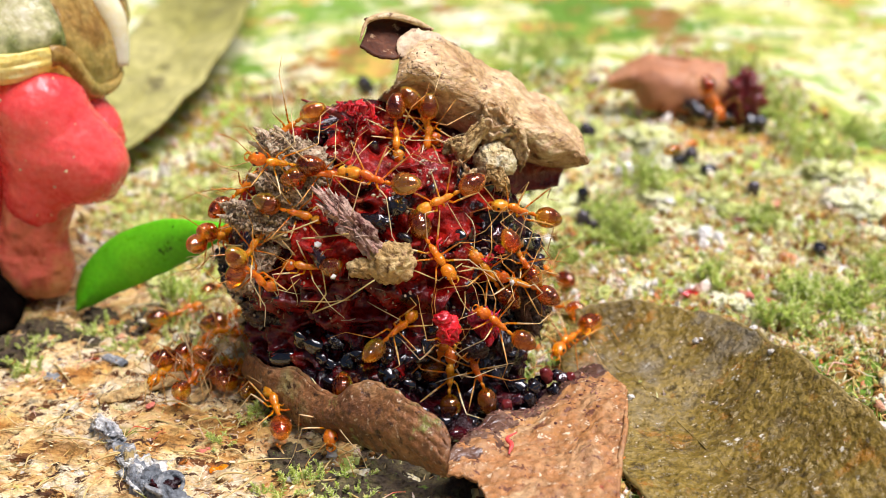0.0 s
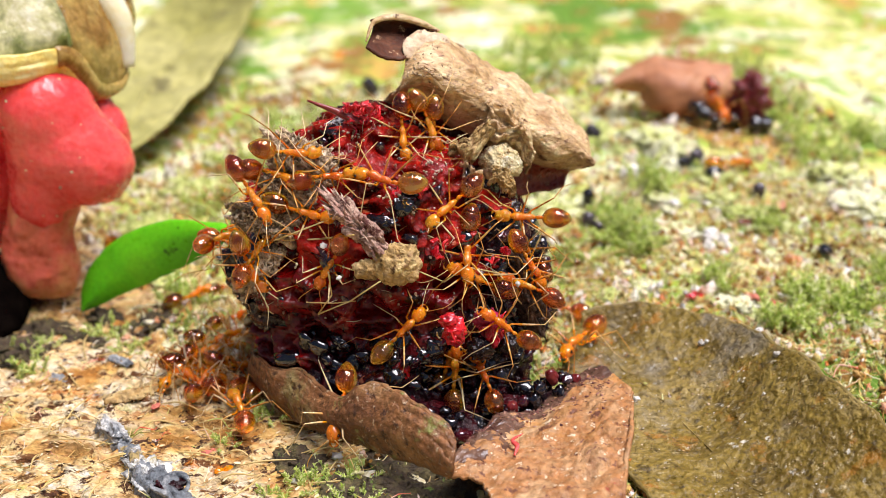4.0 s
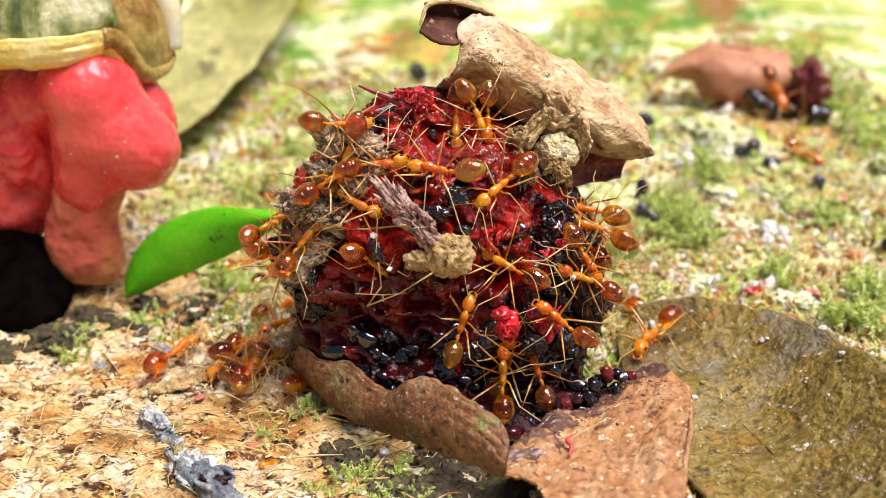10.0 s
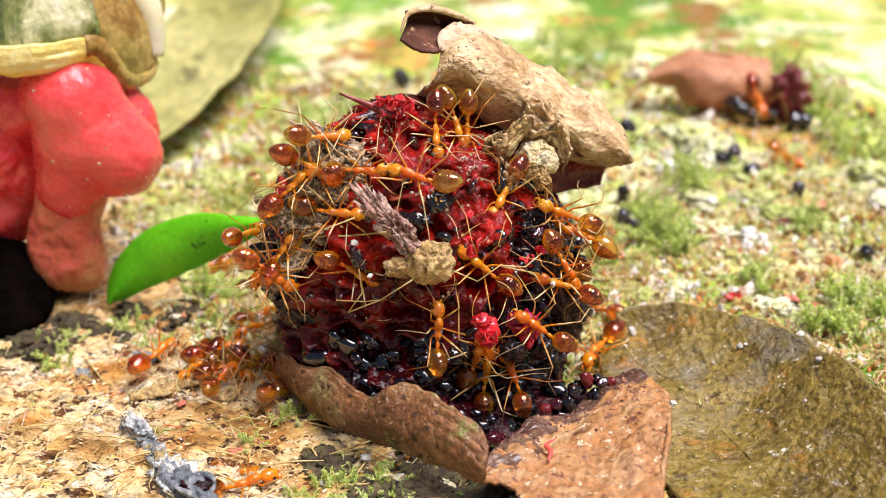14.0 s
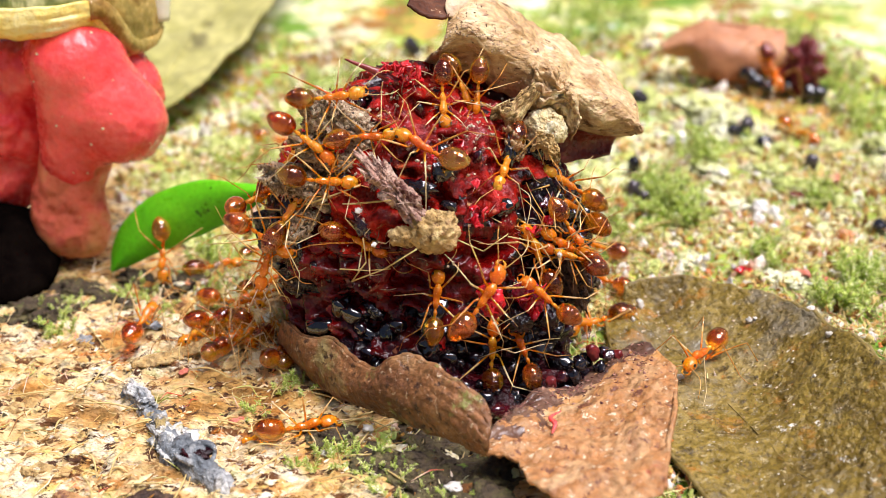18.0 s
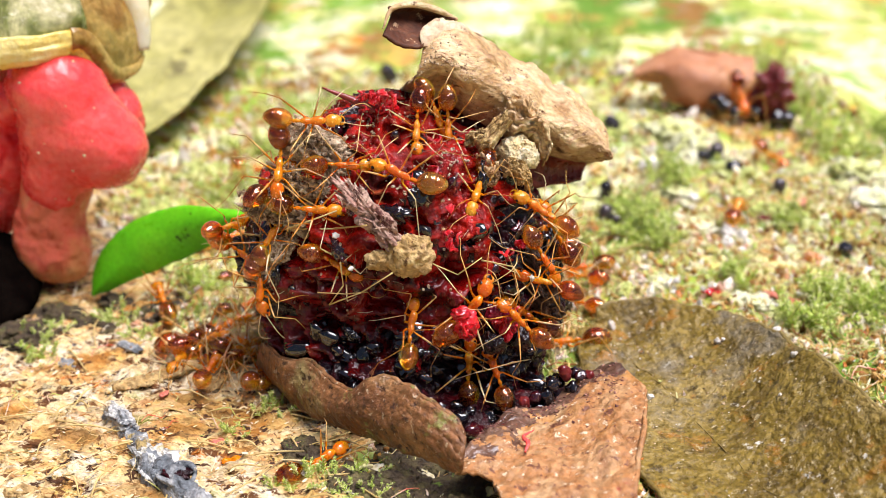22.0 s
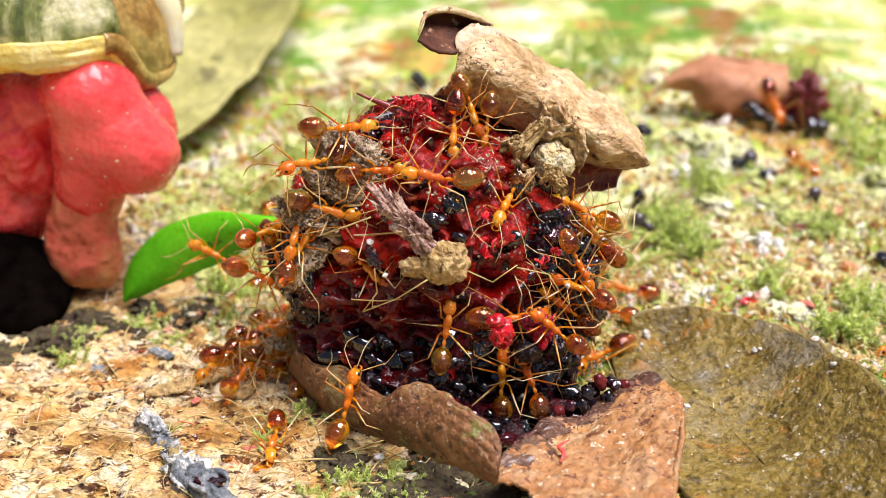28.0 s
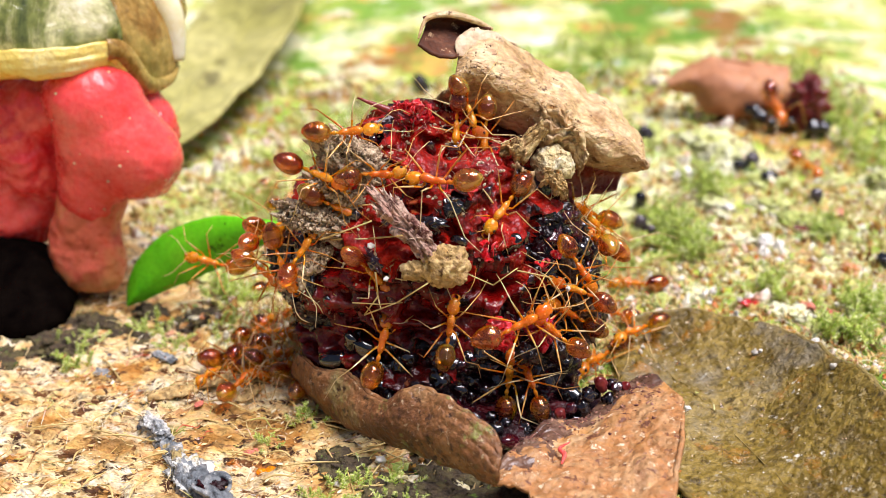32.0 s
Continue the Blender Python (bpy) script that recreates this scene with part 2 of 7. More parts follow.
M_FRONT = material("brown_leaf", [(0.26, (0.055, 0.022, 0.010)), (0.40, (0.155, 0.062, 0.022)), (0.54, (0.25, 0.11, 0.038)),
                                  (0.66, (0.32, 0.17, 0.068)), (0.80, (0.19, 0.145, 0.042)), (0.95, (0.085, 0.036, 0.014))], scale=300, rough=0.5, fine=2800,
                   fine_amount=1.0, bump=0.8, bump_scale=2600, bump_depth=0.0003, bump_detail=8,
                   flecks=[(230, 0.54, 0.66, (0.34, 0.27, 0.10)), (1500, 0.56, 0.64, (0.05, 0.02, 0.01)), (500, 0.60, 0.69, (0.24, 0.25, 0.06)), (2600, 0.60, 0.66, (0.56, 0.42, 0.26))])
M_PINK = material("pinkish_leaf", [(0.26, (0.14, 0.052, 0.022)), (0.38, (0.31, 0.145, 0.060)), (0.47, (0.48, 0.27, 0.115)),
                                   (0.56, (0.40, 0.175, 0.055)), (0.70, (0.60, 0.41, 0.21)), (0.92, (0.22, 0.095, 0.042))], scale=190, rough=0.55, fine=2400,
                  fine_amount=0.75, bump=0.8, bump_scale=1900, bump_depth=0.0004, bump_detail=9,
                  flecks=[(240, 0.54, 0.66, (0.28, 0.11, 0.045)), (130, 0.54, 0.64, (0.48, 0.22, 0.045)), (1300, 0.57, 0.63, (0.16, 0.06, 0.030)), (1800, 0.60, 0.65, (0.80, 0.64, 0.42)), (500, 0.66, 0.72, (0.42, 0.08, 0.05))])
M_OLIVE = material("olive_leaf", [(0.24, (0.060, 0.038, 0.005)), (0.40, (0.145, 0.094, 0.012)), (0.52, (0.22, 0.15, 0.022)),
                                  (0.64, (0.30, 0.215, 0.060)), (0.76, (0.17, 0.12, 0.020)), (0.92, (0.34, 0.14, 0.012))], scale=200, rough=0.38, fine=3200,
                   fine_amount=1.0, bump=1.0, bump_scale=1800, bump_depth=0.0005, bump_detail=9, specular=0.45,
                   flecks=[(420, 0.58, 0.68, (0.34, 0.15, 0.012)), (1700, 0.55, 0.68, (0.055, 0.036, 0.010)), (2200, 0.60, 0.66, (0.46, 0.37, 0.19)), (90, 0.56, 0.70, (0.23, 0.20, 0.14)), (900, 0.64, 0.69, (0.64, 0.60, 0.48))])
M_VEIN = material("leaf_vein", [(0.3, (0.17, 0.115, 0.02)), (0.7, (0.29, 0.22, 0.08))], scale=500, rough=0.5, fine_amount=0.9)
M_GREEN = material("green_leaf", [(0.25, (0.07, 0.34, 0.003)), (0.5, (0.12, 0.50, 0.005)), (0.8, (0.20, 0.60, 0.010))], scale=160, rough=0.4,
                   fine=3000, fine_amount=0.3, bump=0.4, bump_scale=1200, bump_depth=0.00015, specular=0.3, sss=0.2, sss_radius=(0.3, 1, 0.05),
                   flecks=[(420, 0.66, 0.70, (0.03, 0.12, 0.003))])
M_FLESH = material("pink_flesh", [(0.2, (0.60, 0.018, 0.025)), (0.40, (0.80, 0.055, 0.055)), (0.60, (0.90, 0.12, 0.105)), (0.85, (0.93, 0.30, 0.24))],
                   scale=90, rough=0.27, fine=2500, fine_amount=0.35, bump=0.45, bump_scale=700, bump_depth=0.0005, bump_detail=8, coat=0.4, sss=0.3,
                   flecks=[(260, 0.64, 0.76, (0.94, 0.44, 0.38)), (330, 0.66, 0.78, (0.52, 0.03, 0.09)), (900, 0.72, 0.76, (0.94, 0.74, 0.52))])
M_FLESH_DEEP = material("deep_flesh", [(0.2, (0.62, 0.02, 0.03)), (0.45, (0.80, 0.05, 0.06)), (0.65, (0.90, 0.11, 0.10)), (0.85, (0.93, 0.28, 0.23))],
                        scale=130, rough=0.25, fine=2500, fine_amount=0.5, bump=0.5, bump_scale=500, bump_depth=0.0007, coat=0.4, sss=0.3)
M_FLESH_OLD = material("browned_flesh", [(0.25, (0.46, 0.10, 0.04)), (0.45, (0.70, 0.13, 0.08)), (0.6, (0.66, 0.26, 0.10)), (0.8, (0.74, 0.42, 0.18))],
                       scale=200, rough=0.35, fine=2500, fine_amount=0.3, bump=0.5, bump_scale=700, bump_depth=0.0004, coat=0.2, sss=0.15,
                       flecks=[(500, 0.64, 0.70, (0.84, 0.66, 0.30))])
# the near-white stops paint blotchy reflections onto the dark green rind
M_PEEL = material("green_peel", [(0.30, (0.012, 0.022, 0.006)), (0.41, (0.05, 0.07, 0.012)), (0.49, (0.17, 0.19, 0.04)), (0.56, (0.56, 0.53, 0.26)), (0.63, (0.88, 0.83, 0.60)), (0.71, (0.40, 0.36, 0.09)), (0.85, (0.24, 0.14, 0.03))],
                  scale=150, rough=0.08, fine=2500, fine_amount=0.7, bump=0.5, bump_scale=700, bump_depth=0.0005, coat=1.0, coat_ior=1.7)
M_RIM = material("yellow_rim", [(0.25, (0.56, 0.26, 0.015)), (0.40, (0.86, 0.56, 0.06)), (0.55, (0.93, 0.74, 0.20)), (0.8, (0.94, 0.86, 0.50))], scale=240, rough=0.35,
                 fine=2600, fine_amount=0.6, bump=0.7, bump_scale=900, bump_depth=0.0005, coat=0.3, flecks=[(420, 0.62, 0.68, (0.34, 0.15, 0.02)), (150, 0.58, 0.68, (0.66, 0.46, 0.07))])
M_GREY = material("grey_twig", [(0.26, (0.05, 0.055, 0.065)), (0.42, (0.17, 0.19, 0.20)), (0.54, (0.38, 0.39, 0.38)), (0.66, (0.74, 0.72, 0.64)), (0.88, (0.34, 0.26, 0.11))],
                  scale=600, rough=0.8, fine=3500, fine_amount=0.9, bump=1.0, bump_scale=2200, bump_depth=0.0006, bump_detail=9,
                  flecks=[(1100, 0.57, 0.62, (0.05, 0.05, 0.05)), (380, 0.57, 0.66, (0.46, 0.34, 0.13)), (1500, 0.60, 0.65, (0.86, 0.86, 0.82))])
M_GRAIN = material("white_grain", [(0.25, (0.46, 0.42, 0.34)), (0.6, (0.72, 0.69, 0.62))], scale=1500, rough=0.4, bump=0.3, random=0.3)
M_STRAW = material("straw_fibre", [(0.3, (0.46, 0.30, 0.08)), (0.7, (0.70, 0.54, 0.22))], scale=900, rough=0.6, island=0.5)
M_HEAD = material("ant_orange", [(0.20, (0.86, 0.14, 0.001)), (0.45, (0.98, 0.26, 0.002)), (0.62, (0.99, 0.36, 0.004)), (0.8, (0.99, 0.52, 0.03))], scale=1300, rough=0.2,
                  fine=6000, fine_amount=0.4, bump=0.7, bump_scale=3500, bump_depth=0.0001, coat=0.6, coat_ior=1.6, sss=0.35, sss_radius=(1, 0.45, 0.05), random=0.4, transmission=0.3)
M_LEG = material("ant_leg", [(0.15, (0.56, 0.19, 0.015)), (0.45, (0.82, 0.46, 0.11)), (0.8, (0.93, 0.74, 0.40))], scale=900, rough=0.25, random=0.8, coat=0.4, transmission=0.25)
M_EYE = material("ant_eye", [(0.3, (0.01, 0.006, 0.004)), (0.7, (0.03, 0.012, 0.006))], scale=2000, rough=0.15, coat=0.5)
M_GASTER = material("ant_gaster", [(0.15, (0.52, 0.07, 0.001)), (0.36, (0.94, 0.28, 0.004)), (0.60, (0.99, 0.46, 0.012)), (0.85, (0.99, 0.62, 0.06))], scale=380, rough=0.02,
                    fine=5000, fine_amount=0.2, bump=0.05, bump_scale=4000, bump_depth=0.00003, coat=1.0, coat_ior=1.75, random=0.6, rough_var=0.01, sss=0.4, sss_radius=(1, 0.4, 0.05), transmission=0.78, ior=1.38)
M_DARK = material("ant_tergite", [(0.2, (0.62, 0.28, 0.08)), (0.5, (0.86, 0.54, 0.22)), (0.8, (0.96, 0.78, 0.46))], scale=500, rough=0.02, coat=0.8, coat_ior=1.7,
                  fine=5000, fine_amount=0.1, bump=0.1, bump_scale=4000, bump_depth=0.00003, rough_var=0.01, transmission=1.0, ior=1.03, random=0.7)
M_STALK = material("rough_stalk", [(0.22, (0.16, 0.06, 0.04)), (0.42, (0.42, 0.22, 0.16)), (0.58, (0.62, 0.43, 0.32)), (0.8, (0.76, 0.64, 0.50))],
                   scale=900, rough=0.7, fine=3500, fine_amount=1.0, bump=1.0, bump_scale=2200, bump_depth=0.0007, flecks=[(1100, 0.56, 0.62, (0.13, 0.035, 0.025))])
M_SCRAP = material("scrap_leaf", [(0.25, (0.28, 0.10, 0.04)), (0.5, (0.50, 0.22, 0.10)), (0.8, (0.64, 0.38, 0.21))], scale=200, rough=0.6, fine=1500, bump=0.4)
M_MAROON = material("maroon_flesh", [(0.25, (0.06, 0.008, 0.008)), (0.5, (0.18, 0.015, 0.015)), (0.8, (0.30, 0.05, 0.03))], scale=300, rough=0.35, fine=1500, bump=0.5, coat=0.3)
M_CRUST = material("lichen_crust", [(0.2, (0.12, 0.12, 0.11)), (0.38, (0.42, 0.42, 0.38)), (0.52, (0.76, 0.76, 0.70)), (0.7, (0.86, 0.85, 0.80)), (0.88, (0.52, 0.44, 0.20))], scale=600, rough=0.9,
                   fine=4500, fine_amount=0.9, bump=1.0, bump_scale=2400, bump_depth=0.0006, bump_detail=9, flecks=[(900, 0.58, 0.63, (0.10, 0.09, 0.06)), (350, 0.58, 0.66, (0.50, 0.42, 0.18))])
# black spilled pulp; also the painted dark of the twig's knot hole
M_SPILL_HOLE = material("black_spill_hole", [(0.3, (0.004, 0.002, 0.003)), (0.55, (0.03, 0.004, 0.006)), (0.7, (0.14, 0.006, 0.010))], scale=500, rough=0.25, fine=2500, bump=1.0, bump_scale=1300, bump_depth=0.0006, specular=0.35)
M_OLD_SEED = material("old_seed", [(0.3, (0.012, 0.011, 0.014)), (0.7, (0.07, 0.055, 0.06))], scale=500, rough=0.22, fine=2500, bump=0.6, random=0.6, coat=0.4)

M_PALE_RIM = material("cream_edge", [(0.25, (0.76, 0.62, 0.24)), (0.45, (0.90, 0.86, 0.60)), (0.75, (0.93, 0.92, 0.80))], scale=330, rough=0.4, fine=2600, bump=0.4)
M_FUZZ = material("moss_fuzz", [(0.1, (0.40, 0.24, 0.04)), (0.3, (0.78, 0.62, 0.20)), (0.5, (0.52, 0.62, 0.12)), (0.7, (0.88, 0.82, 0.50)), (0.95, (0.80, 0.42, 0.08))],
                  scale=130, rough=0.6, island=0.8, fine=4000, bump=0.3)
M_CUSHION = material("lichen_cushion", [(0.25, (0.34, 0.40, 0.08)), (0.42, (0.62, 0.66, 0.22)), (0.56, (0.80, 0.80, 0.48)), (0.75, (0.90, 0.89, 0.72))], scale=450, rough=0.9, fine=2600, fine_amount=1.0,
                     bump=1.0, bump_scale=1500, bump_depth=0.0008, random=0.3, flecks=[(900, 0.58, 0.64, (0.24, 0.20, 0.05)), (300, 0.62, 0.68, (0.60, 0.34, 0.07))])
M_CHALK = material("chalky_lump", [(0.25, (0.66, 0.60, 0.50)), (0.5, (0.85, 0.82, 0.75)), (0.8, (0.92, 0.91, 0.88))], scale=900, rough=0.8, fine=2600, fine_amount=0.6, bump=0.8, bump_scale=1800, bump_depth=0.0004)
M_REDDISH = material("reddish_scrap", [(0.25, (0.38, 0.07, 0.05)), (0.5, (0.66, 0.20, 0.13)), (0.8, (0.80, 0.42, 0.30))], scale=700, rough=0.5, fine=2600, bump=0.6, coat=0.2)
M_FELT = material("fibre_felt", [(0.1, (0.34, 0.14, 0.03)), (0.3, (0.70, 0.46, 0.14)), (0.5, (0.86, 0.72, 0.40)), (0.64, (0.52, 0.60, 0.12)), (0.8, (0.90, 0.84, 0.62)), (0.97, (0.66, 0.10, 0.04))],
                  scale=200, rough=0.6, island=0.9, fine=4000, bump=0.3)
M_BROWN_RIND = material("browned_rind", [(0.28, (0.09, 0.04, 0.008)), (0.42, (0.25, 0.13, 0.022)), (0.55, (0.46, 0.31, 0.08)), (0.72, (0.26, 0.20, 0.04)), (0.9, (0.66, 0.54, 0.24))],
                  scale=200, rough=0.25, fine=2500, fine_amount=0.7, bump=0.6, bump_scale=700, bump_depth=0.0005, coat=0.4)
# dark soil whose colour also holds the shade under leaf and fruit
M_SHADED_SOIL = material("damp_soil", [(0.25, (0.02, 0.014, 0.008)), (0.45, (0.07, 0.048, 0.025)), (0.6, (0.12, 0.10, 0.035)), (0.8, (0.22, 0.17, 0.08))], scale=700, rough=0.8, fine=3500, fine_amount=0.9,
                  bump=1.0, bump_scale=2400, bump_depth=0.0006, flecks=[(900, 0.60, 0.66, (0.16, 0.26, 0.03))])
# matte black for the shade below the split fruit
M_SHADE = material("shade_black", [(0.3, (0.0015, 0.001, 0.001)), (0.7, (0.006, 0.004, 0.003))], scale=500, rough=0.9, fine=2500, bump=0.6, bump_scale=900, bump_depth=0.0005, specular=0.0)
M_STAIN = material("dried_pulp", [(0.25, (0.08, 0.025, 0.02)), (0.5, (0.20, 0.075, 0.055)), (0.8, (0.40, 0.22, 0.15))], scale=700, rough=0.8, fine=2500, bump=0.6, island=0.6)
M_DARK_SOIL = material("dark_soil", [(0.25, (0.008, 0.005, 0.004)), (0.5, (0.04, 0.022, 0.014)), (0.75, (0.16, 0.09, 0.05))], scale=1400, rough=0.5, fine=4500, fine_amount=0.9, bump=1.0, bump_scale=3000, bump_depth=0.0004, island=0.6)
M_JUICE = material("juice_stained_leaf", [(0.25, (0.04, 0.017, 0.010)), (0.45, (0.12, 0.058, 0.034)), (0.62, (0.23, 0.135, 0.085)), (0.85, (0.13, 0.05, 0.03))], scale=600, rough=0.35, fine=2600, fine_amount=0.8, bump=0.7, bump_scale=1500, bump_depth=0.0003, coat=0.3)
M_TIP = material("dark_leaf_tip", [(0.25, (0.035, 0.010, 0.005)), (0.5, (0.09, 0.028, 0.012)), (0.8, (0.22, 0.09, 0.04))], scale=500, rough=0.6, fine=2500, fine_amount=0.9, bump=0.8, specular=0.3,
                 flecks=[(1400, 0.63, 0.68, (0.50, 0.32, 0.18))])
# ---- mesh helpers (all in millimetres) ----
def mesh_of(name, verts, faces, mats, smooth=True, face_mats=None):
    me = bpy.data.meshes.new(name)
    me.from_pydata([(v[0] * MM, v[1] * MM, v[2] * MM) for v in verts], [], faces)
    for m in (mats if isinstance(mats, (list, tuple)) else [mats]):
        me.materials.append(m)
    me.polygons.foreach_set("use_smooth", [smooth] * len(me.polygons))
    if face_mats:
        me.polygons.foreach_set("material_index", face_mats)
    me.update()
    return me


def part(name, geo, mat, parent=None, label="", at=None, smooth=True):
    """Links (verts, faces) in millimetres, or a finished mesh, as one object under a thing."""
    me = geo if isinstance(geo, bpy.types.Mesh) else mesh_of(name, geo[0], geo[1], mat, smooth)
    ob = new(name, me)
    if parent:
        ob.parent = parent
    if at is not None:
        ob.matrix_basis = at
    if label:
        ob["label"] = label
    return ob


def mm(x, y, z, rx=0, ry=0, rz=0):
    return pose(x * MM, y * MM, z * MM, rx, ry, rz)


def spline(pts, n):
    """n points along a smooth curve through a few points."""
    p = np.array(pts, float)
    if len(p) == 2:
        return np.array([p[0] + (p[1] - p[0]) * k / (n - 1) for k in range(n)])
    q = np.vstack([2 * p[0] - p[1], p, 2 * p[-1] - p[-2]])
    out = []
    for k in range(n):
        s = k / (n - 1) * (len(p) - 1)
        i = min(int(s), len(p) - 2)
        t = s - i
        a, b, c, d = q[i], q[i + 1], q[i + 2], q[i + 3]
        out.append(0.5 * (2 * b + (c - a) * t + (2 * a - 5 * b + 4 * c - d) * t * t + (3 * b - a - 3 * c + d) * t ** 3))
    return np.array(out)


def tube(pts, radii, sides=6, cap=True):
    """A tapered tube along points."""
    p = np.array(pts, float)
    r = np.interp(np.linspace(0, 1, len(p)), np.linspace(0, 1, len(radii)), radii)
    verts, faces = [], []
    for i in range(len(p)):
        t = p[min(i + 1, len(p) - 1)] - p[max(i - 1, 0)]
        t = t / (np.linalg.norm(t) + 1e-9)
        a = np.cross(t, (0.31, 0.17, 0.93))
        a /= np.linalg.norm(a) + 1e-9
        b = np.cross(t, a)
        for k in range(sides):
            w = 2 * math.pi * k / sides
            verts.append(p[i] + r[i] * (a * math.cos(w) + b * math.sin(w)))
    for i in range(len(p) - 1):
        for k in range(sides):
            k2 = (k + 1) % sides
            faces.append((i * sides + k, i * sides + k2, (i + 1) * sides + k2, (i + 1) * sides + k))
    if cap:
        faces.append(tuple(range(sides))[::-1])
        faces.append(tuple((len(p) - 1) * sides + k for k in range(sides)))
    return verts, faces


def joined(*geos):
    verts, faces = [], []
    for v, f in geos:
        o = len(verts)
        verts += [tuple(q) for q in v]
        faces += [tuple(i + o for i in q) for q in f]
    return verts, faces


def moved(geo, m):
    return [tuple(m @ Vector(v)) for v in geo[0]], geo[1]


def ball(rx, ry, rz, nu=16, nv=10, wobble=0.0, freq=1.0, seed=0.0, power=1.0):
    """An ellipsoid with an uneven skin."""
    verts, faces = [], []
    for j in range(nv + 1):
        th = math.pi * j / nv
        for i in range(nu):
            ph = 2 * math.pi * i / nu
            d = Vector((math.sin(th) * math.cos(ph), math.sin(th) * math.sin(ph), math.cos(th)))
            k = 1.0
            if wobble:
                k += wobble * noise.fractal(d * freq + Vector((seed, seed * 0.7, -seed)), 0.8, 2.1, 4)
            verts.append((d.x * rx * k, d.y * ry * k, d.z * rz * k))
    for j in range(nv):
        for i in range(nu):
            i2 = (i + 1) % nu
            faces.append((j * nu + i, (j + 1) * nu + i, (j + 1) * nu + i2, j * nu + i2))
    return verts, faces


def sheet(fn, nu, nv, thick=0.12):
    """A closed thin sheet: fn(u, v) gives the middle surface for u, v in 0..1."""
    p = np.array([[fn(i / (nu - 1), j / (nv - 1)) for j in range(nv)] for i in range(nu)], float)
    du = np.gradient(p, axis=0)
    dv = np.gradient(p, axis=1)
    nn = np.cross(du, dv)
    nn /= np.linalg.norm(nn, axis=2, keepdims=True) + 1e-9
    top, bot = (p + nn * thick / 2).reshape(-1, 3), (p - nn * thick / 2).reshape(-1, 3)
    o = nu * nv
    faces = []
    for i in range(nu - 1):
        for j in range(nv - 1):
            a, b, c, d = i * nv + j, (i + 1) * nv + j, (i + 1) * nv + j + 1, i * nv + j + 1
            faces.append((a, b, c, d))
            faces.append((o + d, o + c, o + b, o + a))
    rim = [(i, 0) for i in range(nu)] + [(nu - 1, j) for j in range(1, nv)] + [(i, nv - 1) for i in range(nu - 2, -1, -1)] + [(0, j) for j in range(nv - 2, 0, -1)]
    ids = [i * nv + j for i, j in rim]
    for k in range(len(ids)):
        a, b = ids[k], ids[(k + 1) % len(ids)]
        faces.append((a, o + a, o + b, b))
    return [tuple(v) for v in np.vstack([top, bot])], faces


def fused(centre, blobs, k=1.2, nu=72, nv=48, wobble=0.0, freq=0.25, seed=0.0, ridge=0.0):
    """A fleshy form: the outer skin, seen from centre, of rounded lumps (x, y, z, rx, ry, rz) that run into one another."""
    c = np.array(centre, float)
    th = np.linspace(0, math.pi, nv + 1)[:, None]
    ph = np.linspace(0, 2 * math.pi, nu, endpoint=False)[None, :]
    d = np.stack([np.sin(th) * np.cos(ph), np.sin(th) * np.sin(ph), np.cos(th) * np.ones_like(ph)], -1)
    lo, hi = np.zeros(d.shape[:2]), np.full(d.shape[:2], 40.0)

    def field(r):
        p = c + d * r[..., None]
        acc = 0
        for x, y, z, a, b, e in blobs:
            q = (p - (x, y, z)) / (a, b, e)
            acc = acc + np.exp(-(np.linalg.norm(q, axis=-1) - 1) * min(a, b, e) / k)
        return acc - 1
    rs = np.linspace(0.05, 40, 160)
    last = np.zeros(d.shape[:2])
    for r in rs:
        inside = field(np.full(d.shape[:2], r)) > 0
        last = np.where(inside, r, last)
    lo, hi = last, last + rs[1] - rs[0]
    for _ in range(18):
        mid = (lo + hi) / 2
        inside = field(mid) > 0
        lo, hi = np.where(inside, mid, lo), np.where(inside, hi, mid)
    verts = []
    for j in range(nv + 1):
        for i in range(nu):
            p = c + d[j, i] * lo[j, i]
            v = Vector(p)
            if wobble:
                h = noise.fractal(v * freq + Vector((seed, 0, 0)), 0.9, 2.1, 4)
                if ridge:
                    h -= ridge * abs(noise.noise(v * freq * 1.7 + Vector((0, seed, 3))))
                p = p + d[j, i] * h * wobble
            verts.append(tuple(p))
    faces = []
    for j in range(nv):
        for i in range(nu):
            i2 = (i + 1) % nu
            faces.append((j * nu + i, (j + 1) * nu + i, (j + 1) * nu + i2, j * nu + i2))
    return verts, faces


def scatter(name, forms, places, mat, smooth=True):
    """Many small pieces in one mesh. forms: (verts, faces) each; places: (form, 4x4) rows."""
    vs, fs, o = [], [], 0
    arr = [(np.array(v, float), [tuple(q) for q in f]) for v, f in forms]
    for k, m in places:
        v, f = arr[k]
        mt = np.array(m)
        vs.append(v @ mt[:3, :3].T + mt[:3, 3])
        fs += [tuple(i + o for i in q) for q in f]
        o += len(v)
    return mesh_of(name, np.vstack(vs).tolist(), fs, mat, smooth)


def thing(name, label, category, at=None, group="", kind=""):
    ob = new(name)
    ob.empty_display_size = 0.002
    if at is not None:
        ob.matrix_basis = at
    return tagged(ob, label, category, group, kind)


def rnd(a, b):
    return random.uniform(a, b)


